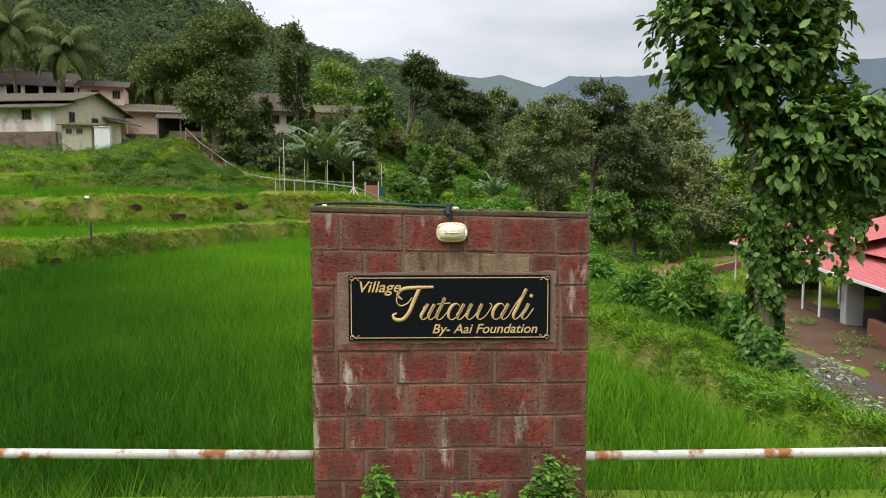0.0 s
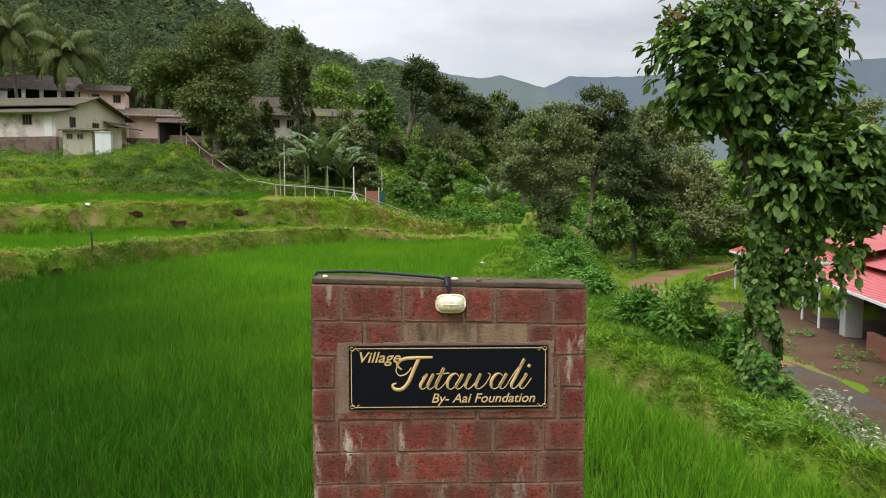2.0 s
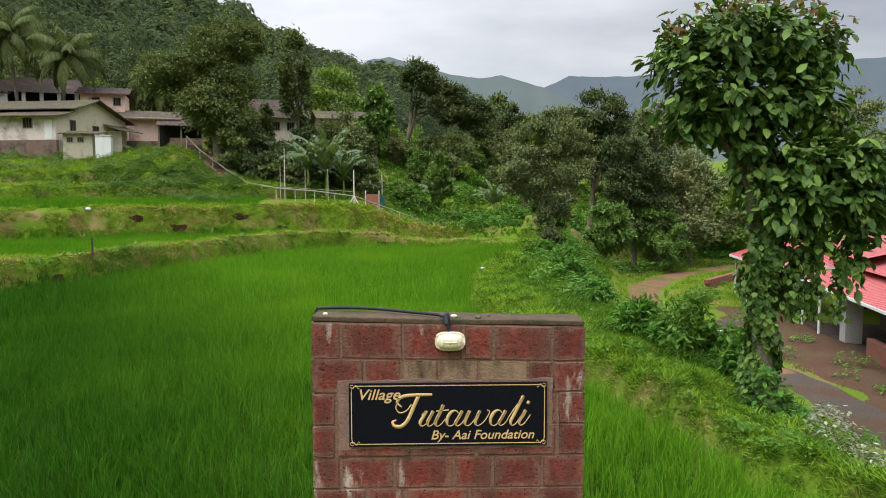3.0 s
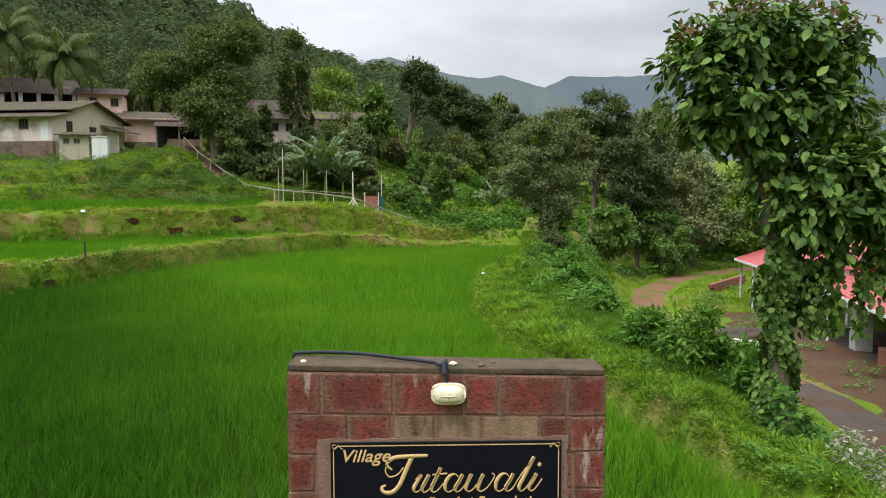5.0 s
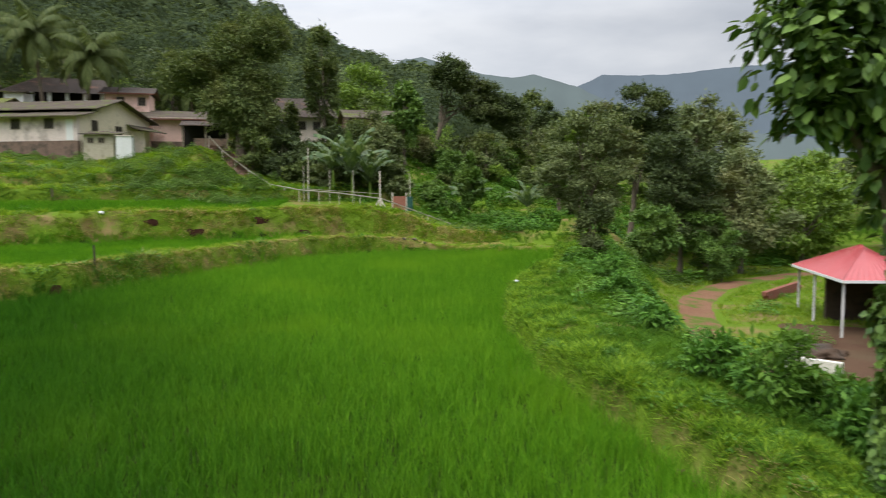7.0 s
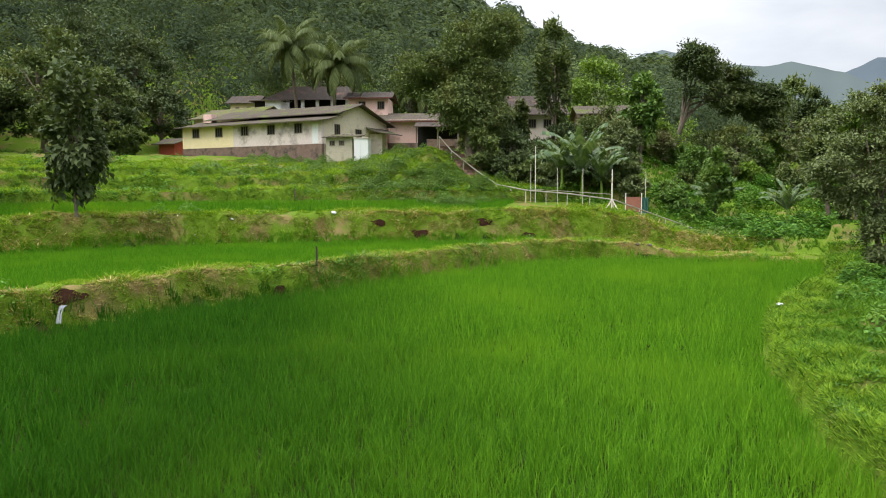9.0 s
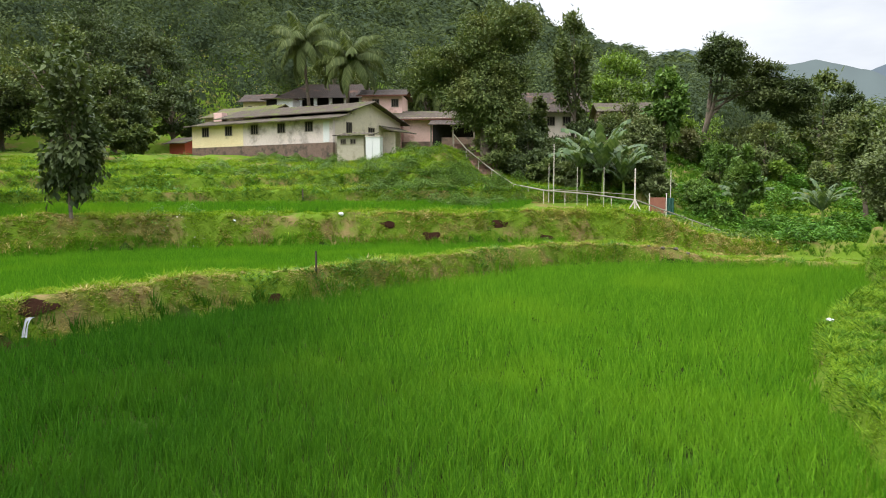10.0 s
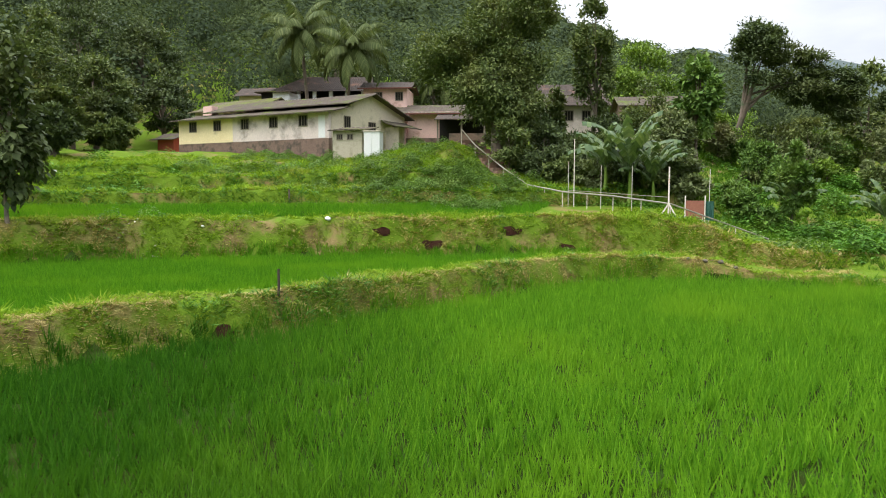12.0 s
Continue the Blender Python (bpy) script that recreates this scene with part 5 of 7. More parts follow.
# ---- bulkhead lamp, cable and rails ----
lamp = thing("bulkhead_lamp", pose(0.208, WY0 - 0.012, 1.972) @ Matrix.Scale(0.88, 4), "cream oval bulkhead lamp with wire guard, unlit", "lamp")
bm = bmesh.new()
bmesh.ops.create_uvsphere(bm, u_segments=24, v_segments=14, radius=1)
for v in bm.verts:
    e = 2.0 / 3.2
    v.co = Vector((math.copysign(abs(v.co.x) ** e, v.co.x) * 0.098, math.copysign(abs(v.co.y) ** 1.0, v.co.y) * 0.07, math.copysign(abs(v.co.z) ** e, v.co.z) * 0.058))
part("globe", bm, surface("frosted_glass", (0.80, 0.72, 0.52), (0.86, 0.79, 0.60), 20, 0.25, 80, bump=0), lamp, "frosted cream globe", True)
ring = [(0.101 * math.copysign(abs(math.cos(q)) ** 0.6, math.cos(q)), -0.012, 0.061 * math.copysign(abs(math.sin(q)) ** 0.6, math.sin(q))) for q in [i * math.pi / 14 for i in range(29)]]
add("rim", tubes_mesh("rim", [tube(ring, [0.011] * 29, 6)]), CREAM, lamp, smooth=True)
for k in (-0.05, 0.0, 0.05):
    arc = [(k * (1.0), -0.074 * math.cos(q) * (1 - (k / 0.13) ** 2) ** 0.5, 0.06 * math.sin(q)) for q in [-1.4 + 0.28 * i for i in range(11)]]
    add("guard_bar", tubes_mesh("guard_bar", [tube(arc, [0.0035] * 11, 5)]), CREAM, lamp, smooth=True)
arc = [(0.1 * math.sin(q), -0.076 * math.cos(q), 0) for q in [-1.4 + 0.28 * i for i in range(11)]]
add("guard_bar", tubes_mesh("guard_bar", [tube(arc, [0.0035] * 11, 5)]), CREAM, lamp, smooth=True)
part("base_plate", box_bm(-0.09, 0.09, -0.02, 0.016, -0.05, 0.05, 0.01), CREAM, lamp)

cable = thing("cable", pose(0, 0, 0), "black cable lying along the wall's coping to the lamp", "cable")
run = curve_points([(WX0 - 0.006, 1.2), (WX0 - 0.012, 1.95), (WX0 - 0.004, 2.125), (WX0 + 0.05, 2.148), (-0.35, 2.152), (-0.05, 2.140), (0.14, 2.135), (0.19, 2.128), (0.196, 2.09), (0.2, 2.02)], 60)
ys = [4.80 if x < WX0 + 0.06 else (4.80 - 0.24 * ((x - WX0) / 0.85) ** 2 if x < 0.15 else 4.535) for x, _ in run]
add("sheath", tubes_mesh("sheath", [tube([(x, yy, zz) for (x, zz), yy in zip(run, ys)], [0.011] * len(run), 6)]), BLACKRUBBER, cable, smooth=True)
add("clip", tubes_mesh("clip", [tube([(0.185, 4.54, 2.09), (0.185, 4.53, 2.135), (0.19, 4.6, 2.14)], [0.018, 0.022, 0.015], 6)]), BLACKRUBBER, cable, smooth=True)
for px, py, s in ((0.235, 4.62, 0.022), (0.395, 4.60, 0.02), (0.47, 4.68, 0.014), (-0.6, 4.62, 0.018)):
    bm = bmesh.new()
    bmesh.ops.create_icosphere(bm, subdivisions=2, radius=s)
    for v in bm.verts:
        v.co = v.co * (1 + 0.3 * noise.noise(v.co * 60 + Vector((px * 9, 0, 0))))
        v.co.z *= 0.6
    me = bpy.data.meshes.new("pebble")
    bm.to_mesh(me)
    bm.free()
    ob = add("pebble", me, CREAM if px < 0.3 else BARK)
    ob.location = (px, py, WTOP + s * 0.4 - 0.022 * (px - 0.2) / 0.9)
    tagged(ob, "small stone lying on top of the sign wall", "stone", "pebbles on the wall")

for x0, x1, z0, z1 in ((-9.5, WX0 + 0.05, 0.62, 0.465), (WX1 - 0.05, 9.5, 0.44, 0.46)):
    rail = thing("guard_rail", pose(0, 0, 0), "horizontal white-painted steel pipe rail with patches of rust", "rail", "rails beside the sign wall")
    add("pipe", tubes_mesh("pipe", [tube([(x0, 4.72, z0), ((x0 + x1) / 2, 4.72, (z0 + z1) / 2), (x1, 4.72, z1)], [0.032] * 3, 12)]), PIPE, rail, smooth=True)
    for k in (0, 1):
        px = (x0 + 0.4 if k else x0 + 4.0) if x0 < 0 else (x1 - 0.4 if k else x1 - 4.0)
        if abs(px) > 3.4:
            add("post", tubes_mesh("post", [tube([(px, 4.72, -0.3), (px, 4.72, 0.6)], [0.03, 0.03], 10)]), PIPE, rail, smooth=True)

# ---- houses ----
PLASTER = surface("stained_plaster", (0.60, 0.50, 0.43), (0.80, 0.71, 0.63), 0.7, 0.9, 12, (0.26, 0.23, 0.19), 0.9, (0.55, 0.75), 0.3)
YELLOWPL = surface("pale_yellow_plaster", (0.76, 0.61, 0.34), (0.86, 0.74, 0.46), 0.7, 0.9, 12, (0.36, 0.30, 0.2), 0.9, (0.6, 0.8), 0.3)
GREYPL = surface("weathered_plaster", (0.56, 0.46, 0.42), (0.80, 0.69, 0.64), 0.9, 0.9, 12, (0.22, 0.18, 0.15), 0.7, (0.5, 0.7), 0.3)
BEIGEPL = surface("beige_plaster", (0.60, 0.51, 0.38), (0.76, 0.67, 0.53), 0.7, 0.9, 12, (0.30, 0.25, 0.19), 0.7, (0.55, 0.75), 0.3)
MOSSPL = surface("mossy_plaster", (0.40, 0.36, 0.27), (0.56, 0.50, 0.39), 0.9, 0.9, 12, (0.22, 0.21, 0.13), 0.9, (0.5, 0.72), 0.3)
PINKPL = surface("pink_plaster", (0.68, 0.43, 0.37), (0.82, 0.58, 0.51), 0.8, 0.9, 12, (0.36, 0.2, 0.15), 0.9, (0.58, 0.75), 0.3)
PLINTH = surface("brown_stone", (0.15, 0.10, 0.08), (0.26, 0.18, 0.14), 2.5, 0.95, 12, (0.07, 0.06, 0.05), 1.2, (0.5, 0.66), 0.8, 0.05)
ROOF = surface("mossy_tiles", (0.065, 0.052, 0.040), (0.135, 0.108, 0.085), 1.5, 0.95, 9, (0.095, 0.115, 0.028), 0.7, (0.52, 0.66), 0.9, 0.06)
MOSSROOF = surface("moss_covered_tiles", (0.10, 0.085, 0.05), (0.16, 0.14, 0.08), 1.2, 0.95, 9, (0.12, 0.145, 0.03), 0.6, (0.45, 0.62), 0.9, 0.06)
DARKROOF = surface("dark_tiles", (0.05, 0.04, 0.034), (0.10, 0.078, 0.064), 1.5, 0.95, 9, (0.18, 0.10, 0.07), 0.8, (0.56, 0.7), 0.9, 0.06)
# near-black that puts the shade of rooms and recesses into the colour
DARK = surface("interior_shade", (0.012, 0.011, 0.010), (0.03, 0.027, 0.024), 3, 0.9, 20, bump=0)
WHITEPAINT = surface("white_paint", (0.72, 0.72, 0.70), (0.80, 0.80, 0.79), 1.5, 0.7, 20, (0.5, 0.48, 0.42), 1.8, (0.62, 0.8), 0.1)
TIMBER = surface("grey_timber", (0.16, 0.13, 0.10), (0.28, 0.24, 0.19), 3, 0.9, 30, bump=0.4, stretch=(1, 1, 0.2))
RUSTEDGE = surface("rusty_roof_edge", (0.10, 0.04, 0.03), (0.17, 0.07, 0.05), 2, 0.85, 20, bump=0.1)
REDDOOR = surface("faded_red_paint", (0.42, 0.08, 0.05), (0.52, 0.14, 0.09), 2, 0.7, 20, bump=0.1)


def roof_bm(x0, x1, ya, za, yb, zb, thick=0.09, rows=16, wave=0.014):
    """A tiled slope from the line (ya, za) to (yb, zb), with rolls across it and an uneven edge."""
    cols = max(8, int((x1 - x0) / 0.22))
    bm = bmesh.new()
    grid = []
    for j in range(rows + 1):
        row = []
        for i in range(cols + 1):
            q = j / rows
            sag = -0.06 * math.sin(math.pi * q) + 0.05 * noise.noise(Vector((i * 0.13 + x0, j * 0.4, 3)))
            row.append(bm.verts.new((x0 + (x1 - x0) * i / cols, ya + (yb - ya) * q, za + (zb - za) * q + sag + (wave if i % 2 else -wave) - 0.02 * (j % 2))))
        grid.append(row)
    for j in range(rows):
        for i in range(cols):
            bm.faces.new((grid[j][i], grid[j][i + 1], grid[j + 1][i + 1], grid[j + 1][i]))
    got = bmesh.ops.extrude_face_region(bm, geom=bm.faces[:])
    for v in got["geom"]:
        if isinstance(v, bmesh.types.BMVert):
            v.co.z -= thick
    bmesh.ops.recalc_face_normals(bm, faces=bm.faces[:])
    return bm


def window(parent, x, y, z, w, hgt, axis="x", frame_mat=None, bars=2):
    """A near-black panel as the shade of the room, with a frame and upright bars, on the face y (axis x) or x (axis y).
    """
    def bx(a0, a1, d0, d1, z0, z1):
        return box_bm(a0, a1, d0, d1, z0, z1) if axis == "x" else box_bm(-d1, -d0, a0, a1, z0, z1)
    c, d = (x, y) if axis == "x" else (y, -x)
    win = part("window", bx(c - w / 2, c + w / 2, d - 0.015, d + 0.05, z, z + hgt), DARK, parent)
    for a0, a1, z0, z1 in ((c - w / 2 - 0.07, c - w / 2, z - 0.07, z + hgt + 0.07), (c + w / 2, c + w / 2 + 0.07, z - 0.07, z + hgt + 0.07), (c - w / 2, c + w / 2, z + hgt, z + hgt + 0.07), (c - w / 2, c + w / 2, z - 0.07, z)):
        part("frame", bx(a0, a1, d - 0.05, d + 0.02, z0, z1), frame_mat or TIMBER, win)
    for k in range(1, bars + 1):
        a = c - w / 2 + w * k / (bars + 1)
        part("bar", bx(a - 0.025, a + 0.025, d - 0.035, d - 0.018, z, z + hgt), frame_mat or TIMBER, win)
    return win


def slope_bm(a, b, c, d, pitch=0.26, rib=0.028):
    """A ribbed metal slope: eave from a to b, top from d to c."""
    a, b, c, d = (Vector(v) for v in (a, b, c, d))
    n = max(2, int((b - a).length / pitch))
    nor = (b - a).cross(d - a).normalized()
    if nor.z < 0:
        nor = -nor
    bm = bmesh.new()
    prev = None
    for i in range(n):
        for q, up in ((0.0, 0.0), (0.80, 0.0), (0.85, rib), (0.95, rib)):
            t = (i + q) / n
            lo, hi = a.lerp(b, t) + nor * up, d.lerp(c, t) + nor * up
            pair = (bm.verts.new(lo), bm.verts.new(hi))
            if prev:
                bm.faces.new((prev[0], pair[0], pair[1], prev[1]))
            prev = pair
    got = bmesh.ops.extrude_face_region(bm, geom=bm.faces[:])
    for v in got["geom"]:
        if isinstance(v, bmesh.types.BMVert):
            v.co -= nor * 0.015
    bmesh.ops.recalc_face_normals(bm, faces=bm.faces[:])
    return bm


# long house: local x along its front, local y into it
LH = 18.4
house = thing("long_house", pose(-52.2, 70.95, 6.5, 0, 0, -7.7), "long low plastered house, part yellow, with mossy tiled roof", "house")
part("plinth", box_bm(0.0, LH, 0.0, 12, -1.2, 1.2), PLINTH, house, "brown stone plinth")
part("yellow_wall", box_bm(0.02, 7.2, 0.04, 0.4, 1.2, 3.45), YELLOWPL, house, "pale yellow plastered wall")
part("front_wall", box_bm(7.2, LH - 0.02, 0.045, 0.4, 1.2, 3.45), GREYPL, house, "grey-white stained plastered wall")
part("end_wall", box_bm(0.02, 0.4, 0.4, 11.9, 1.2, 3.6), YELLOWPL, house)
part("back_wall", box_bm(0.4, LH - 0.4, 11.5, 11.9, 1.2, 3.6), PLASTER, house)
bm = bmesh.new()
prof = [(0.41, -0.4), (0.41, 3.5), (2.4, 4.05), (6.2, 5.45), (12.0, 3.9), (12.0, 0.6)]
a = [bm.verts.new((LH - 0.4, y, z)) for y, z in prof]
b = [bm.verts.new((LH, y, z)) for y, z in prof]
bm.faces.new(a[::-1])
bm.faces.new(b)
for i in range(len(prof)):
    j = (i + 1) % len(prof)
    bm.faces.new((a[i], a[j], b[j], b[i]))
bmesh.ops.recalc_face_normals(bm, faces=bm.faces[:])
part("gable_wall", bm, BEIGEPL, house, "beige plastered gable wall")
part("lower_roof", roof_bm(-0.5, LH + 0.5, -0.7, 3.42, 2.5, 4.15, rows=10), ROOF, house, "mossy tiled lower roof")
part("upper_roof", roof_bm(1.0, LH + 0.7, 2.0, 4.35, 6.2, 5.62, rows=14), ROOF, house, "mossy tiled upper roof")
part("rear_roof", roof_bm(1.0, LH + 0.7, 12.8, 3.75, 6.2, 5.62, rows=14), ROOF, house)
part("end_gable", box_bm(-0.25, 0.95, 3.4, 4.2, 3.6, 5.2), PINKPL, house, "pink plastered gable end")
for wx in (2.0, 5.25, 8.75, 12.2, 15.6):
    window(house, wx, 0.04, 2.35, 0.85, 0.85)
part("door", box_bm(17.3, 18.0, 0.005, 0.05, 1.25, 3.15), WHITEPAINT, house, "pale painted plank door")
for wy, wz in ((2.6, 2.2), (6.4, 1.95), (10.4, 1.9)):
    window(house, LH, wy, wz, 1.0 if wy > 3 else 0.8, 1.0, "y")
bm = roof_bm(7.8, 12.2, -1.9, 2.75, -0.02, 3.35, rows=6)
bmesh.ops.transform(bm, matrix=Matrix.Translation((LH, 0, 0)) @ Matrix.Rotation(radians(90), 4, "Z"), verts=bm.verts[:])
part("porch_roof", bm, ROOF, house)
part("porch_wall", box_bm(LH + 0.004, LH + 1.4, 8.6, 8.8, 0.0, 2.7), PLASTER, house)

out = thing("outhouse", pose(-32.4, 66.5, 5.8, 0, 0, 8), "small plastered outhouse with sloping mossy sheet roof beside the long house", "shed")
part("wall", box_bm(0, 2.5, 0, 2.0, -0.5, 2.3), MOSSPL, out)
part("roof", roof_bm(-0.3, 3.2, -0.4, 2.35, 2.3, 2.75, 0.06, 4, 0.02), ROOF, out)
window(out, 0.6, 0.0, 1.6, 0.4, 0.35)
window(out, 1.5, 0.0, 1.6, 0.4, 0.35)
privy = thing("privy", pose(-29.3, 66.0, h1(-28.7, 66.5) - 0.1, 0, 0, 12), "small white painted privy cubicle on the grassy slope", "privy")
part("cabin", box_bm(0, 1.3, 0, 1.1, 0, 2.05, 0.02), WHITEPAINT, privy)
part("door", box_bm(0.12, 0.62, -0.03, 0.02, 0.05, 1.95, 0.01), WHITEPAINT, privy, "white sheet door")
part("roof", box_bm(-0.06, 1.36, -0.08, 1.18, 2.05, 2.12, 0.01), PLASTER, privy)


def small_house(x, y, z, turn, w, dep, eave, ridge, wall_mat, roof_mat, label, openings=(), name="house", over=0.6):
    ob = thing(name, pose(x, y, z, 0, 0, turn), label, "house")
    part("wall", box_bm(0, w, 0, dep, -2.0, eave), wall_mat, ob)
    bm = bmesh.new()
    a = [bm.verts.new((0, 0, eave)), bm.verts.new((0, dep, eave)), bm.verts.new((0, dep / 2, ridge - 0.1))]
    b = [bm.verts.new((w, 0, eave)), bm.verts.new((w, dep, eave)), bm.verts.new((w, dep / 2, ridge - 0.1))]
    bm.faces.new(a)
    bm.faces.new(b[::-1])
    for i in range(3):
        j = (i + 1) % 3
        bm.faces.new((a[i], b[i], b[j], a[j]))
    bmesh.ops.recalc_face_normals(bm, faces=bm.faces[:])
    part("gable", bm, wall_mat, ob)
    k = (ridge - eave) / (dep / 2)
    part("roof", roof_bm(-over, w + over, -over, eave - over * k + 0.1, dep / 2, ridge + 0.05, rows=8), roof_mat, ob)
    part("rear_roof", roof_bm(-over, w + over, dep + over, eave - over * k + 0.1, dep / 2, ridge + 0.05, rows=8), roof_mat, ob)
    for wx, wz, ww, wh in openings:
        window(ob, wx, 0.0, wz, ww, wh)
    return ob


# pink house: an upper block and a lower one in front with a lean-to roof
pink = thing("house", pose(-38.4, 83.2, 8.2, 0, 0, 16), "pink plastered house of two levels with dark red-edged tiled roofs", "house")
part("upper_wall", box_bm(0, 4.6, 0, 5, -1.5, 5.8), PINKPL, pink)
part("upper_roof", roof_bm(-0.5, 5.2, -0.6, 5.75, 2.5, 6.75, rows=8), DARKROOF, pink, "dark tiled roof")
part("rear_roof", roof_bm(-0.5, 5.2, 5.6, 5.75, 2.5, 6.75, rows=8), DARKROOF, pink, "dark tiled roof")
part("fascia", box_bm(-0.5, 5.2, -0.66, -0.6, 5.62, 5.74), RUSTEDGE, pink, "dark red roof edge")
part("lower_wall", box_bm(5.2, 10.4, -2.9, 1.5, -2.0, 2.95), PINKPL, pink)
part("lean_to_roof", roof_bm(2.6, 10.8, -3.6, 2.75, 0.6, 4.0, rows=8), ROOF, pink, "mossy tiled lean-to roof")
part("lower_fascia", box_bm(2.6, 10.8, -3.66, -3.6, 2.62, 2.74), RUSTEDGE, pink, "dark red roof edge")
window(pink, 9.2, -2.9, 1.1, 0.5, 1.0)
window(pink, 1.6, 0.0, 4.5, 0.7, 0.8)
window(pink, 3.8, 0.0, 4.5, 0.7, 0.8)
part("plinth", box_bm(5.0, 10.6, -3.3, -2.92, -2.0, 0.3), PLINTH, pink, "stone plinth with steps")
cow = thing("open_shed", pose(-28.6, 79.6, 8.2, 0, 0, 16), "dark open-fronted shed with tiled roof under the mango tree", "shed")
# near-black wall puts in the shade inside the shed
part("rear_wall", box_bm(0, 4.6, 2.6, 2.8, -1.5, 2.2), DARK, cow)
part("roof", roof_bm(-0.2, 5.0, -0.5, 1.85, 3.0, 2.7, rows=6), DARKROOF, cow)
part("low_wall", box_bm(1.2, 4.6, -0.1, 0.1, -1.5, 0.5), PLINTH, cow)
for k in (0.1, 2.4, 4.6):
    part("post", box_bm(k - 0.08, k + 0.08, -0.12, 0.04, -1.5, 1.9), TIMBER, cow)
hall = thing("old_hall", pose(-50.3, 85.4, 10.2, 0, 0, 20), "old hall with hipped dark tiled roof and white veranda pillars", "house")
part("wall", box_bm(0.6, 9.4, 1.6, 7.6, -3.0, 4.5), DARK, hall, "veranda wall, near-black for the shade under the roof")
part("low_wall", box_bm(0, 9.8, -0.1, 0.12, -3.0, 3.0), PLASTER, hall, "plastered veranda parapet")
ev = [(-0.9, -0.7, 4.25), (10.7, -0.7, 4.25), (10.7, 8.6, 4.25), (-0.9, 8.6, 4.25)]
rd = [(2.2, 4.0, 6.5), (10.0, 4.0, 6.5)]
for a, b, c, d in ((ev[0], ev[1], rd[1], rd[0]), (ev[1], ev[2], rd[1], rd[1]), (ev[2], ev[3], rd[0], rd[1]), (ev[3], ev[0], rd[0], rd[0])):
    part("roof_slope", slope_bm(a, b, c, d, 0.3, 0.07), DARKROOF, hall, "dark tiled slope")
for k in range(6):
    part("pillar", box_bm(0.1 + 1.85 * k, 0.5 + 1.85 * k, -0.25, 0.15, -3.0, 4.3), WHITEPAINT, hall, "white veranda pillar")
annexe = thing("annexe", pose(-50.2, 81.4, 8.6, 0, 0, 12), "small whitewashed room with flat mossy roof before the old hall", "shed")
part("wall", box_bm(1.5, 3.4, 0, 2.6, -2.0, 5.3), WHITEPAINT, annexe)
part("recess", box_bm(0.1, 1.5, 0.2, 2.6, -2.0, 5.3), DARK, annexe, "near-black block for the shade of a recess")
part("roof", roof_bm(-0.4, 3.8, -0.5, 5.35, 3.0, 5.6, 0.08, 4, 0.02), ROOF, annexe)
small_house(-56.3, 78.2, 8.75, -8, 8.6, 7, 3.0, 4.3, PLASTER, MOSSROOF, "low plastered house with moss-covered roof", [(2.0, 1.2, 0.6, 0.8)])
small_house(-60.6, 91.5, 13.2, 12, 3.6, 4, 2.2, 3.2, YELLOWPL, DARKROOF, "cream house with dark tiled roof among the trees", [(1.0, 0.9, 0.4, 0.5), (2.6, 0.9, 0.4, 0.5)])
small_house(-60.5, 77.0, 6.9, -5, 2.4, 3, 2.0, 2.6, REDDOOR, ROOF, "tiny red-painted hut beside the yellow wall")
small_house(-18.0, 80.5, 7.3, 22, 5.2, 6, 4.0, 6.0, PLASTER, DARKROOF, "whitewashed house with dark tiled roof half hidden by the mango tree", [(2.0, 2.4, 0.7, 0.8), (3.6, 2.4, 0.7, 0.8)])
small_house(-12.5, 91.0, 8.4, 16, 7.5, 7, 3.6, 4.8, PLINTH, ROOF, "old house with mossy red-edged roof among the trees", [(2.0, 1.5, 0.8, 0.9), (4.6, 1.5, 0.8, 0.9)])

# ---- fence with steps ----
STEEL = surface("cream_steel", (0.40, 0.36, 0.29), (0.52, 0.47, 0.39), 3, 0.6, 30, (0.36, 0.22, 0.14), 2.0, (0.6, 0.7), 0.1)
STEPS = surface("laterite_steps", (0.20, 0.12, 0.09), (0.30, 0.19, 0.14), 3, 0.95, 20, (0.10, 0.09, 0.06), 1.5, (0.5, 0.65), 0.6)
line = [(-22.2, 69.2, 8.1), (-20.4, 67.3, 6.7), (-17.4, 64.87, 4.85), (-14.97, 62.62, 3.63), (-12.13, 60.52, 3.17), (-8.74, 59.18, 2.91), (-5.35, 58.37, 2.48), (-0.05, 59.41, 0.49)]
fence = thing("pipe_fence", pose(0, 0, 0), "cream-painted pipe handrail following the path and steps", "fence")
for a, b in zip(line[:-1], line[1:]):
    add("rail", tubes_mesh("rail", [tube([a, b], [0.045, 0.045], 8)]), STEEL, fence, smooth=True)
for a, b in zip(line[:-1], line[1:]):
    a, b = Vector(a), Vector(b)
    k = max(1, round((b - a).length / 2.1))
    for i in range(k):
        p = a.lerp(b, i / k)
        g = min(h1(p.x, p.y) - 0.05, p.z - 0.75)
        add("post", tubes_mesh("post", [tube([(p.x, p.y, max(g, p.z - 1.4)), p], [0.022, 0.022], 8)]), STEEL, fence, smooth=True)
add("lower_rail", tubes_mesh("lower_rail", [tube([(-11.9, 61.4, 3.25), (-5.6, 59.2, 2.85)], [0.02, 0.02], 6)]), STEEL, fence, smooth=True)
steps = thing("steps", pose(0, 0, 0), "worn laterite steps climbing the slope beside the handrail", "stairs")
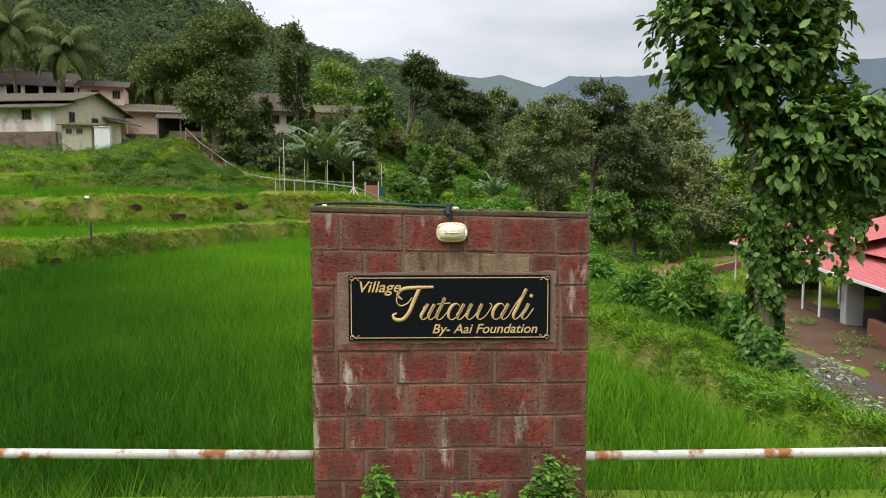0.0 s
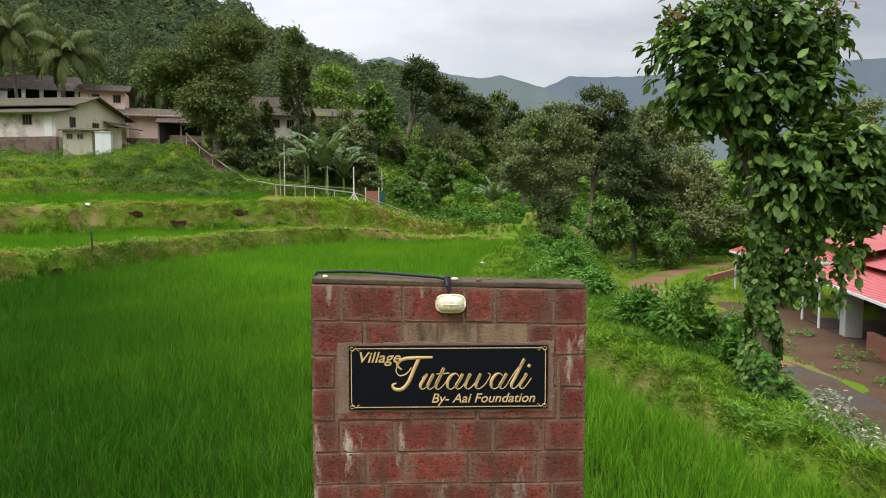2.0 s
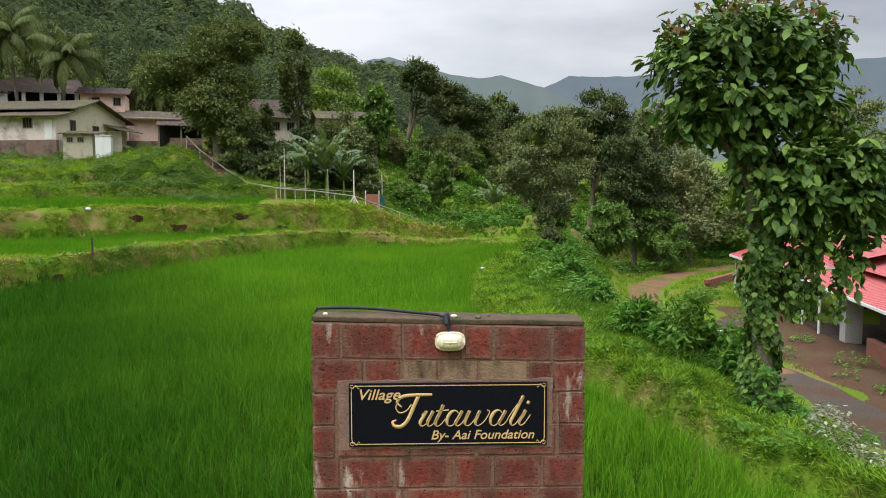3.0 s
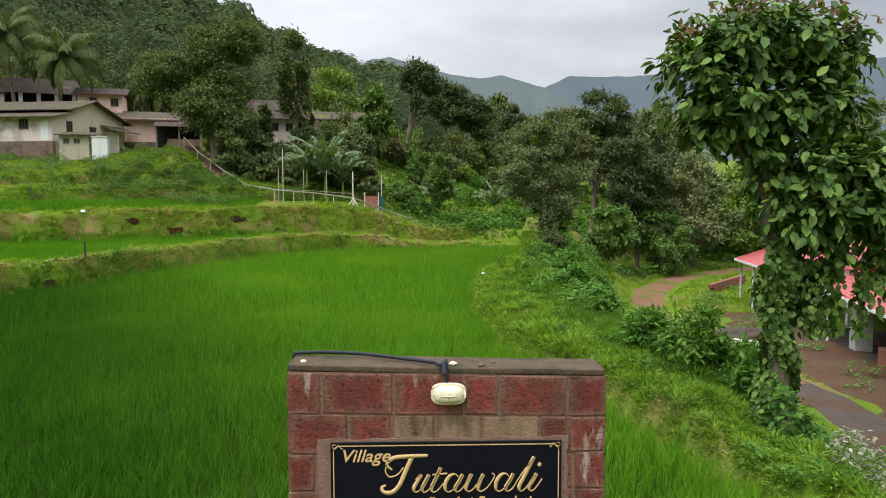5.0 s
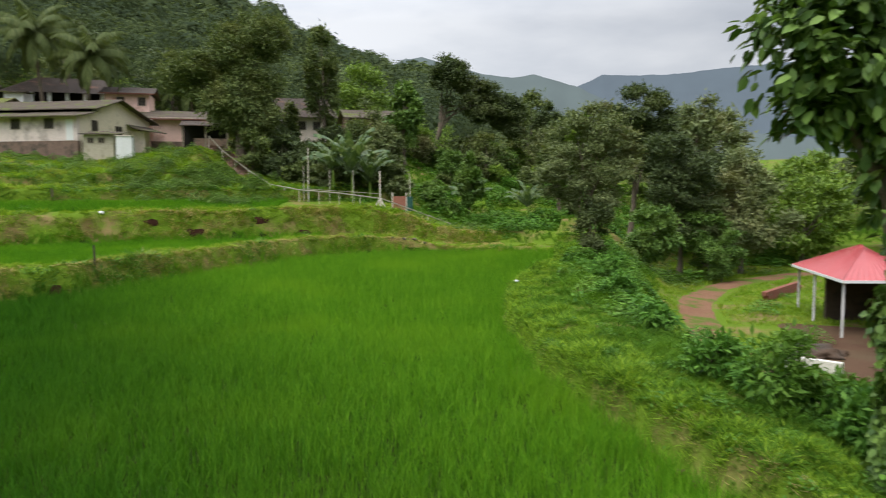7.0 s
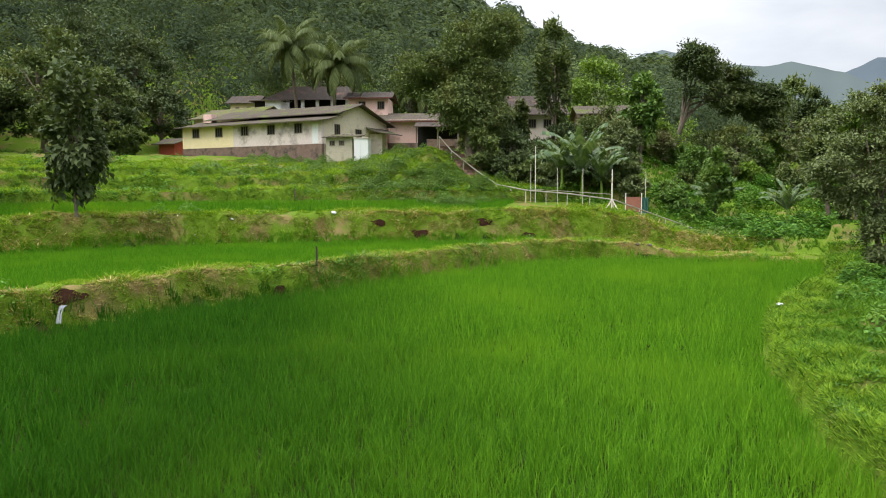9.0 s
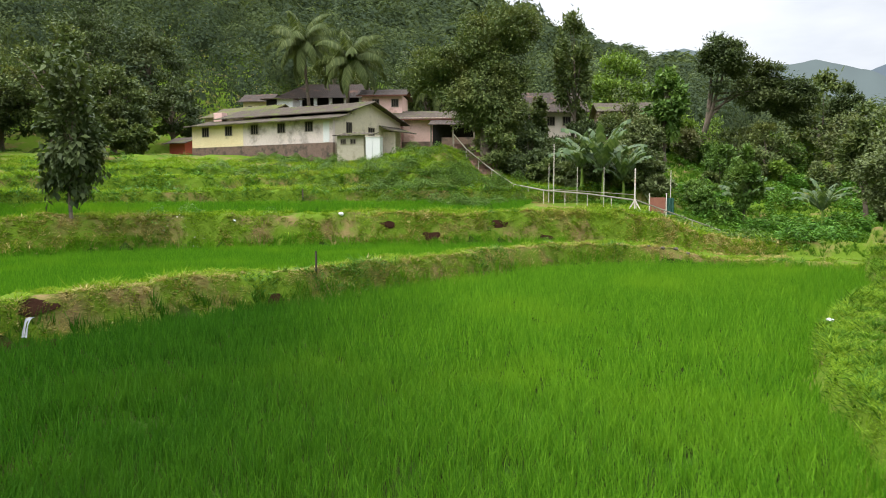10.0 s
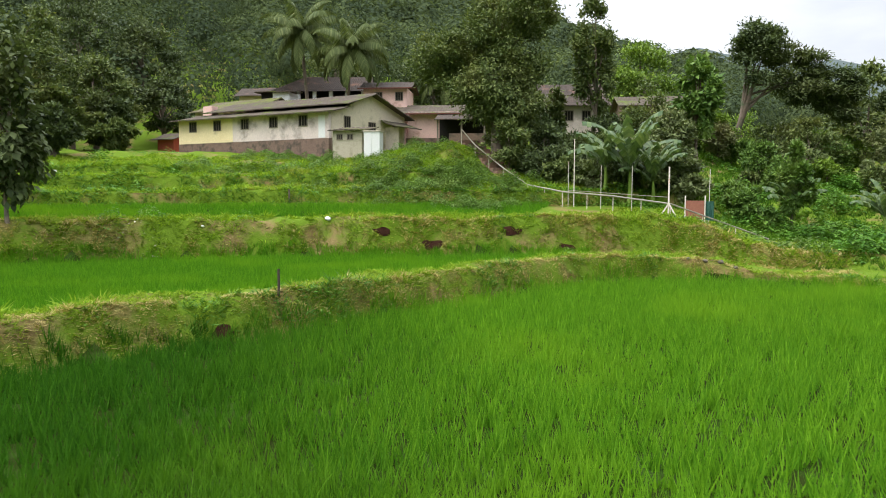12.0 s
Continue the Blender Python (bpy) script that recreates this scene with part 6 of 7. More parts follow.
for k in range(16):
    q = k / 15
    x, y = -22.0 + 6.5 * q, 70.4 - 6.6 * q
    zt = 7.3 - 4.0 * q
    bm = box_bm(-0.8, 0.8, -0.35, 0.35, -1.2, 0, 0.02)
    bmesh.ops.transform(bm, matrix=pose(x, y, zt, 0, 0, 45), verts=bm.verts[:])
    part("step", bm, STEPS, steps)
for px, py, pz, pt, rr, lab in ((-11.45, 60.8, 2.2, 6.5, 0.03, "tall pale steel pole beside the fence"), (-11.9, 61.2, 2.2, 5.1, 0.018, "thin pale pole beside the fence"), (-9.68, 60.42, 2.0, 4.8, 0.018, "thin pale pole beside the fence"), (-7.75, 60.1, 1.8, 4.75, 0.018, "thin pale pole beside the fence"), (-3.3, 60.5, 1.2, 4.5, 0.022, "thin pale pole beside the gate")):
    pl = thing("pole", pose(px, py, 0), lab, "pole")
    add("shaft", tubes_mesh("shaft", [tube([(0, 0, min(pz, h1(px, py) - 0.1)), (0, 0, pt)], [rr, rr * 0.8], 8)]), STEEL, pl, smooth=True)
tri = thing("braced_post", pose(-5.45, 58.35, 0), "pale steel post with two slanting braces on the bank", "post")
g = h1(-5.45, 58.35)
add("post", tubes_mesh("post", [tube([(0, 0, g - 0.1), (0, 0, 4.6)], [0.05, 0.04], 8)]), STEEL, tri, smooth=True)
for sx in (-1, 1):
    add("brace", tubes_mesh("brace", [tube([(sx * 0.5, -0.15, g - 0.1), (0, 0, 2.5)], [0.045, 0.045], 8)]), STEEL, tri, smooth=True)
NET = surface("green_net", (0.07, 0.20, 0.16), (0.12, 0.28, 0.22), 4, 0.8, 30, bump=0.2)
gate = thing("gate", pose(-4.05, 59.45, 1.45), "small rusty red sheet gate with green netting beside it", "gate")
part("leaf", box_bm(-0.5, 0.5, -0.02, 0.02, 0.05, 1.2, 0.01), surface("rusty_sheet", (0.26, 0.10, 0.07), (0.34, 0.15, 0.10), 2, 0.8, 20, bump=0.2), gate)
for px in (-0.55, 0.55):
    add("post", tubes_mesh("post", [tube([(px, 0, -0.6), (px, 0, 1.5)], [0.035, 0.035], 8)]), STEEL, gate, smooth=True)
bm = bmesh.new()
bmesh.ops.create_grid(bm, x_segments=10, y_segments=10, size=0.5)
for v in bm.verts:
    v.co = Vector((0.82 + v.co.x * 0.45, 0.08 * math.sin(v.co.x * 14), 0.62 + v.co.y * 1.1))
bmesh.ops.solidify(bm, geom=bm.faces[:], thickness=0.015)
part("netting", bm, NET, gate, "sagging green netting", True)

# ---- red-roofed shed and lane ----
REDSHEET = surface("red_sheet_roof", (0.40, 0.065, 0.07), (0.50, 0.12, 0.12), 1.2, 0.45, 30, (0.40, 0.16, 0.13), 1.0, (0.6, 0.75), 0.1)
FASCIA = surface("white_fascia", (0.74, 0.73, 0.72), (0.80, 0.80, 0.79), 3, 0.6, 30, bump=0.05)
CONCRETE = surface("grey_concrete", (0.36, 0.35, 0.33), (0.48, 0.47, 0.44), 1.5, 0.9, 20, (0.2, 0.19, 0.17), 1.0, (0.55, 0.72), 0.3)
BRICKRED = surface("red_brickwork", (0.22, 0.075, 0.055), (0.30, 0.12, 0.09), 6, 0.9, 40, (0.13, 0.14, 0.07), 2.0, (0.55, 0.7), 0.6)


def beam(a, b, w, hgt, name, material, parent, label=""):
    a, b = Vector(a), Vector(b)
    bm = box_bm(0, (b - a).length, -w / 2, w / 2, -hgt / 2, hgt / 2)
    q = (b - a).to_track_quat("X", "Z").to_matrix().to_4x4()
    bmesh.ops.transform(bm, matrix=Matrix.Translation(a) @ q, verts=bm.verts[:])
    return part(name, bm, material, parent, label)


def pipe(a, b, rad, name, material, parent, label=""):
    return add(name, tubes_mesh(name, [tube([a, b], [rad, rad], 10)]), material, parent, label, True)


FLOORZ = -2.85
# brown darkened to put in the deep shade beneath the red roofs
SHADEDMUD = surface("shaded_mud", (0.055, 0.040, 0.032), (0.10, 0.072, 0.055), 2, 0.95, 20, (0.03, 0.028, 0.025), 1.2, (0.5, 0.7), 0.4)
# hip-roofed canopy
canopy = thing("canopy", pose(0, 0, 0), "open canopy with red ribbed hip roof and white edging", "canopy")
e = [(15.56, 31.52, -0.5), (19.12, 31.44, -0.5), (20.1, 37.8, -0.5), (16.51, 37.88, -0.5)]
r0, r1 = (17.7, 33.9, 0.62), (18.5, 35.6, 0.62)
for a, b, c, d in ((e[0], e[1], r0, r0), (e[1], e[2], r1, r0), (e[2], e[3], r1, r1), (e[3], e[0], r0, r1)):
    part("roof_slope", slope_bm(a, b, c, d), REDSHEET, canopy, "red ribbed metal sheet")
for a, b in zip(e, e[1:] + e[:1]):
    beam((a[0], a[1], a[2] - 0.05), (b[0], b[1], b[2] - 0.05), 0.04, 0.11, "fascia", FASCIA, canopy, "white roof edging")
for px, py in ((15.75, 31.8), (16.2, 35.0), (16.75, 37.6), (18.9, 31.7), (19.8, 37.5)):
    pipe((px, py, FLOORZ - 0.4), (px, py, -0.45), 0.05, "post", CONCRETE, canopy, "pale steel post")
beam((16.9, 35.4, -1.7), (19.9, 35.2, -1.7), 0.2, 2.3, "rear_wall", SHADEDMUD, canopy, "brown mud-plastered wall darkened for the shade under the roof")
# long building with lean-to veranda, its front running from the far corner towards the road
hut = thing("red_roofed_building", pose(0, 0, 0), "low building with red ribbed metal roofs and a deep open veranda", "building")


def along(dist, inward, z):
    """A point by its distance along the veranda's front and its depth behind it."""
    return (16.3 - 0.216 * dist + 0.977 * inward, 30.45 - 0.977 * dist - 0.216 * inward, z)


part("veranda_roof", slope_bm(along(15.5, 0, -0.8), along(0, 0, -0.8), along(0, 2.0, -0.38), along(15.5, 2.0, -0.38)), REDSHEET, hut, "red ribbed metal sheet")
beam(along(15.5, -0.02, -0.86), along(-0.02, -0.02, -0.86), 0.04, 0.10, "fascia", FASCIA, hut, "white roof edging")
beam(along(-0.02, 0, -0.86), along(-0.02, 2.0, -0.44), 0.04, 0.10, "fascia", FASCIA, hut, "white roof edging")
part("main_roof", slope_bm(along(15.8, 1.6, -0.2), along(-0.2, 1.6, -0.2), along(-0.2, 5.2, 0.75), along(15.8, 5.2, 0.75)), REDSHEET, hut, "red ribbed metal sheet")
part("main_roof", slope_bm(along(15.8, 8.8, -0.2), along(-0.2, 8.8, -0.2), along(-0.2, 5.2, 0.75), along(15.8, 5.2, 0.75)), REDSHEET, hut, "red ribbed metal sheet")
part("end_roof", slope_bm(along(-0.2, 1.6, -0.2), along(-0.2, 8.8, -0.2), along(0.8, 5.2, 0.74), along(0.8, 5.2, 0.74)), REDSHEET, hut, "red ribbed metal sheet")
beam(along(15.4, 3.2, -1.7), along(0.6, 3.2, -1.7), 0.2, 3.2, "front_wall", SHADEDMUD, hut, "brown mud-plastered wall darkened for the shade under the roof")
beam(along(0.7, 3.3, -1.7), along(0.7, 8.4, -1.7), 0.2, 3.2, "side_wall", SHADEDMUD, hut, "brown mud-plastered wall darkened for the shade under the roof")
beam(along(15.4, 8.4, -1.7), along(0.6, 8.4, -1.7), 0.2, 3.2, "rear_wall", SHADEDMUD, hut, "brown mud-plastered wall darkened for the shade under the roof")
for dist in (4.2, 10.5):
    x, y, z = along(dist, 0.75, 0)
    bm = box_bm(-0.3, 0.3, -0.3, 0.3, FLOORZ - 0.4, -0.66, 0.02)
    bmesh.ops.transform(bm, matrix=pose(x, y, 0, 0, 0, -12.5), verts=bm.verts[:])
    part("pillar", bm, CONCRETE, hut, "thick grey plastered pillar")
for dist, inward in ((0.3, 0.15), (2.6, -0.3), (0.4, 1.6)):
    x, y, z = along(dist, max(inward, 0.12), 0)
    pipe((x, y, FLOORZ - 0.4), (x, y, -0.8 + 0.2 * max(inward, 0.12)), 0.05, "post", CONCRETE, hut, "pale steel post")
bm = box_bm(0, 1.8, 0, 0.25, 0, 0.85, 0.02)
bmesh.ops.transform(bm, matrix=Matrix.Translation(along(8.6, 0.6, FLOORZ - 0.1)) @ pose(0, 0, 0, 0, 0, 77.5), verts=bm.verts[:])
part("parapet", bm, BRICKRED, hut, "low brick parapet")
bm = bmesh.new()
corners = (along(15.4, 0.3, 0), along(0.2, 0.3, 0), along(0.2, 8.3, 0), along(15.4, 8.3, 0))
upper = [bm.verts.new((x, y, FLOORZ + 0.08)) for x, y, z in corners]
under = [bm.verts.new((x, y, FLOORZ - 0.5)) for x, y, z in corners]
bm.faces.new(upper)
bm.faces.new(under[::-1])
for i in range(4):
    j = (i + 1) % 4
    bm.faces.new((upper[i], under[i], under[j], upper[j]))
bmesh.ops.recalc_face_normals(bm, faces=bm.faces[:])
# floor takes the same darkened brown for the veranda's shade
part("floor_slab", bm, SHADEDMUD, hut, "earth floor darkened for the shade under the roof")
# larger roof behind
barn = thing("red_roofed_building", pose(0, 0, 0), "building behind with a broad red ribbed metal roof", "building")
part("roof_slope", slope_bm((17.0, 27.4, 0.2), (20.0, 35.2, 0.2), (23.2, 34.2, 1.15), (20.6, 26.4, 1.15)), REDSHEET, barn, "red ribbed metal sheet")
part("rear_slope", slope_bm((24.2, 25.2, 0.2), (26.8, 33.0, 0.2), (23.2, 34.2, 1.15), (20.6, 26.4, 1.15)), REDSHEET, barn, "red ribbed metal sheet")
beam((20.6, 34.2, -1.4), (26.0, 32.4, -1.4), 0.2, 3.2, "end_wall", SHADEDMUD, barn, "brown mud-plastered wall darkened for the shade under the roof")
beam((25.6, 25.6, -1.4), (26.2, 32.2, -1.4), 0.2, 3.2, "rear_wall", SHADEDMUD, barn, "brown mud-plastered wall darkened for the shade under the roof")


def ribbon(name, pts, width, material, label, category, lift=0.05):
    c = curve_points(pts, 60)
    v, f = [], []
    m = 5
    for i, (x, y) in enumerate(c):
        a, b = c[max(0, i - 1)], c[min(len(c) - 1, i + 1)]
        d = Vector((b[0] - a[0], b[1] - a[1])).normalized()
        w = width * (1 + 0.22 * noise.noise(Vector((x * 0.7, y * 0.7, 2))))
        for k in range(m):
            s = (k / (m - 1) - 0.5) * w
            px, py = x - d.y * s, y + d.x * s
            v.append((px, py, 0))
        if i:
            for k in range(m - 1):
                o = (i - 1) * m + k
                f.append((o, o + 1, o + m + 1, o + m))
    v = np.array(v)
    v[:, 2] = height(v[:, 0], v[:, 1]) + lift
    v[::m, 2] -= 0.12
    v[m - 1::m, 2] -= 0.12
    return tagged(add(name, mesh_from(name, v, np.array(f)), material, smooth=True), label, category, kind="structure")


ribbon("lane", LANE[:5], 2.2, ROADMAT, "wet grey gravel lane", "road")
ribbon("path", [(11.1, 21.5)] + LANE[4:], 2.0, REDPATH, "bare red earth path curving through the grass", "path", 0.06)
# unseen strip, added so the sign's plate mirrors grey instead of green
ribbon("road", [(-30, 0.6), (-10, 0.6), (0, 0.6), (10, 0.6), (30, 0.6)], 6.5, ROADMAT, "grey gravel road, unseen, laid before the sign wall for its reflection", "road", 0.05)
ribbon("yard", [(14.6, 12), (14.0, 16), (14.2, 20), (14.3, 24), (14.8, 28), (16.5, 34)], 6.2, YARDMAT, "bare red earth yard before the shed", "yard", 0.03)

low = thing("low_wall", pose(16.03, 39.44, h1(17.5, 41.2) - 0.12, 0, 0, 49), "low red brick wall beside the path", "wall")
for k in range(3):
    for i in range(12):
        part("brick", box_bm(0.48 * i + (0.24 if k % 2 else 0), 0.48 * i + 0.46 + (0.24 if k % 2 else 0), 0, 0.25, 0.22 * k, 0.22 * k + 0.205, 0.01), BRICKRED, low)
kerb = thing("concrete_kerb", pose(11.2, 27.0, h1(11.9, 26.4) - 0.08, 0, 0, -40), "low pale concrete kerb wall by the path", "kerb")
part("slab", box_bm(0, 1.8, 0, 0.24, 0, 0.45, 0.02), surface("pale_concrete", (0.60, 0.57, 0.50), (0.70, 0.67, 0.60), 2, 0.85, 25, (0.4, 0.37, 0.3), 2, (0.6, 0.75), 0.2), kerb)
heap = bmesh.new()
bmesh.ops.create_icosphere(heap, subdivisions=4, radius=1)
for v in heap.verts:
    v.co = Vector((v.co.x * 1.2, v.co.y * 0.9, v.co.z * 0.4)) * (1 + 0.4 * noise.noise(v.co * 2.3) + 0.15 * noise.noise(v.co * 9))
me = bpy.data.meshes.new("gravel_pile")
heap.to_mesh(me)
heap.free()
ob = add("gravel_pile", me, ROADMAT, smooth=True)
ob.location = (12.9, 28.6, h1(12.9, 28.6))
tagged(ob, "heap of dark grey gravel behind the kerb", "gravel heap", kind="stuff")

# ---- small things on the bunds ----
STONE = surface("grey_stone", (0.09, 0.075, 0.055), (0.18, 0.155, 0.12), 5, 0.9, 40, (0.12, 0.13, 0.08), 3, (0.55, 0.7), 0.5)
CLOD = surface("brown_clod", (0.09, 0.055, 0.03), (0.18, 0.115, 0.065), 6, 0.95, 40, bump=0.6)
# soil colour taken nearly to black for the shade inside the hollows
HOLEMAT = surface("hole_shade_wet_soil", (0.018, 0.008, 0.005), (0.055, 0.026, 0.016), 4, 0.95, 20, bump=0.8, depth=0.05)
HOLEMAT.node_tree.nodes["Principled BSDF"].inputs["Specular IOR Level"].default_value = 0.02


def rock(x, y, size, material, label, name="stone", group="", seed=0, lift=0.3, category="stone"):
    bm = bmesh.new()
    bmesh.ops.create_icosphere(bm, subdivisions=3, radius=1)
    for v in bm.verts:
        v.co = Vector((v.co.x, v.co.y * 0.8, v.co.z * 0.65)) * size * (1 + (0.55 if name == "hollow" else 0.35) * noise.noise(v.co * 1.4 + Vector((seed * 3.1, 0, 0))))
    me = bpy.data.meshes.new(name)
    bm.to_mesh(me)
    bm.free()
    ob = add(name, me, material)
    ob.location = (x, y, h1(x, y) + size * lift)
    if name == "hollow":
        nor = Vector((h1(x - 0.4, y) - h1(x + 0.4, y), h1(x, y - 0.4) - h1(x, y + 0.4), 0.8)).normalized()
        level = Vector((0, 0, 1)).cross(nor).normalized()
        turn = Matrix((level, nor.cross(level), nor)).transposed().to_4x4()
        ob.matrix_world = Matrix.Translation(Vector((x, y, h1(x, y))) + nor * 0.02) @ turn @ Matrix.Diagonal((1.6, 0.9, 0.13, 1))
    return tagged(ob, label, category, group)


pst = thing("fence_post", pose(-15.43, 34.0, h1(-15.43, 34.0)), "short dark wooden post standing on the bund", "post")
add("shaft", tubes_mesh("shaft", [tube([(0, 0, -0.2), (0.02, 0, 0.4), (0.0, 0.02, 0.85)], [0.05, 0.045, 0.04], 7)]), surface("wet_wood", (0.05, 0.04, 0.03), (0.09, 0.07, 0.055), 5, 0.9, 40, bump=0.4), pst, smooth=True)
pst = thing("fence_post", pose(-28.6, 54.4, h1(-28.6, 54.4)), "short dark wooden post standing on the bund", "post")
add("shaft", tubes_mesh("shaft", [tube([(0, 0, -0.2), (0, 0, 0.8)], [0.06, 0.05], 7)]), BARK, pst, smooth=True)
rock(-21.9, 47.95, 0.17, WHITEPAINT, "whitish sack lying on the terrace bank", "sack", category="sack", lift=0.4)

# flat pads carry the hollows' bare earth and inner shade in their colour
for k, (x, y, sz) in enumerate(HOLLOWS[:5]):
    rock(x, y, sz, HOLEMAT, "flat dark pad for the bare earth and shade of a hollow in the bank", "hollow", "hollows in the banks", k, -0.25, "earth")
for k, (x, y, sz) in enumerate([(-3.2, 52.4, 0.13), (-2.5, 52.5, 0.15), (-1.8, 52.4, 0.11), (-4.0, 52.5, 0.11), (-2.9, 52.8, 0.1), (2.2, 33.2, 0.12)]):
    rock(x, y, sz, STONE, "grey stone at the foot of the paddy bank", "stone", "stones along the bank", k)
for k, (x, y, sz) in enumerate([(-18.7, 23.6, 0.2), (-18.4, 23.2, 0.22), (-18.2, 23.8, 0.16), (-19.0, 23.1, 0.24), (-18.4, 24.2, 0.2)]):
    rock(x, y, sz, HOLEMAT, "wet dark stone beneath the water spout", "stone", "stones under the spout", 20 + k)


for k, (x, y, sz) in enumerate([(3.08, 15.6, 0.08), (3.22, 15.1, 0.10), (3.38, 14.6, 0.07), (3.5, 14.2, 0.11), (3.66, 13.8, 0.09), (3.8, 13.4, 0.12), (3.3, 14.85, 0.06), (3.58, 13.95, 0.07)]):
    rock(x, y, sz, CLOD, "clod of brown earth broken from the paddy bank", "clod", "clods along the bank", 30 + k, 0.1, "earth")
rock(-44.5, 50.4, 0.2, WHITEPAINT, "whitish sack lying on the upper terrace", "sack", category="sack", lift=0.4)
rock(-27.0, 44.2, 0.1, WHITEPAINT, "scrap of white plastic on the terrace bank", "litter", category="litter", lift=0.4, seed=3)
rock(2.67, 31.3, 0.12, WHITEPAINT, "scrap of white plastic on the paddy bank", "litter", category="litter", lift=0.5, seed=5)


WATER = surface("falling_water", (0.30, 0.31, 0.32), (0.5, 0.52, 0.54), 9, 0.2, 40, bump=0.3, stretch=(1, 1, 0.2))
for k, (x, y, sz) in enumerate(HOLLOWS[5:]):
    rock(x, y, sz, HOLEMAT, "flat dark pad for the wet earth and shade of a hollow by the spout", "hollow", "hollows in the banks", 9 + k, -0.25, "earth")
spout = thing("water_spout", pose(-18.7, 23.75, -0.95) @ Matrix.Scale(0.9, 4), "thin stream of water falling from the bund over wet stones", "water")
for k, (sx, sw) in enumerate(((0.0, 0.06), (0.12, 0.035))):
    v, f = [], []
    for i in range(9):
        q = i / 8
        for j in range(3):
            v.append((sx + (j - 1) * sw * (1 + 0.3 * math.sin(i)), -0.35 * q ** 0.5 - 0.02 * (j == 1), 0.6 * (1 - q * q)))
        if i:
            f += [(i * 3 - 3, i * 3 - 2, i * 3 + 1, i * 3), (i * 3 - 2, i * 3 - 1, i * 3 + 2, i * 3 + 1)]
    bm = bmesh.new()
    vs = [bm.verts.new(p) for p in v]
    for q in f:
        bm.faces.new([vs[i] for i in q])
    bmesh.ops.solidify(bm, geom=bm.faces[:], thickness=0.02)
    part("stream", bm, WATER, spout, smooth=True)
rock(1.75, 4.32, 0.13, CREAM, "pale stone at the roadside by the rail", "stone", "", 40)


# ---- far mountains ----
def mountain(name, label, dist, steps, base, haze, rough_amp):
    """A distant ridge: elevations in degrees by azimuth, folded with gullies."""
    az = np.arange(steps[0][0], steps[-1][0] + 0.01, 0.25)
    el = np.interp(az, [s[0] for s in steps], [s[1] for s in steps])
    el = el + 0.05 * lumps(az, az * 0, 0.9) + 0.04 * lumps(az, az * 0 + 7, 0.35)
    rows = 14
    v = []
    for j in range(rows):
        q = j / (rows - 1)
        d = dist * (0.62 + 0.38 * q) * (1 + rough_amp * np.sin(az * 1.9 + q * 4) * (1 - q) * q * 2)
        zz = -30 + (dist * np.tan(np.radians(el)) + 30) * q ** 1.25
        v.append(np.column_stack([d * np.sin(np.radians(az)), d * np.cos(np.radians(az)), zz]))
    v = np.concatenate(v)
    n = len(az)
    g = np.arange(rows * n).reshape(rows, n)
    f = np.stack([g[:-1, :-1], g[:-1, 1:], g[1:, 1:], g[1:, :-1]], -1).reshape(-1, 4)
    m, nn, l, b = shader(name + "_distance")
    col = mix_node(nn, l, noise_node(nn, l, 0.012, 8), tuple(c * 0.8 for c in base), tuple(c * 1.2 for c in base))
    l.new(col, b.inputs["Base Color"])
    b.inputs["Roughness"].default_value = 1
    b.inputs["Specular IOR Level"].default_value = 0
    # haze of the air, put in as an even glow of the slopes
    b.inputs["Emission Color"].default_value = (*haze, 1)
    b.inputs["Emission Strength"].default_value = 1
    return tagged(add(name, mesh_from(name, v, f), m, smooth=True), label, "mountain", kind="structure")


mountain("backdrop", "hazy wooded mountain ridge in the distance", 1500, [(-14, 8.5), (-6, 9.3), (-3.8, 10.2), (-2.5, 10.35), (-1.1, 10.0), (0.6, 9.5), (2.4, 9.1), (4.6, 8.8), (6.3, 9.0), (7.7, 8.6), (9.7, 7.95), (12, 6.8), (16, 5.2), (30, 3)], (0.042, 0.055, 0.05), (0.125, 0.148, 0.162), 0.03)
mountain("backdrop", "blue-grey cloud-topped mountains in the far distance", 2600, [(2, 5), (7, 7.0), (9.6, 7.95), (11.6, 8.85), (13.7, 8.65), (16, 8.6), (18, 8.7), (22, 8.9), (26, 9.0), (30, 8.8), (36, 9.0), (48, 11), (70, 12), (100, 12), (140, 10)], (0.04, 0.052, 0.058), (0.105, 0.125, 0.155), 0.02)
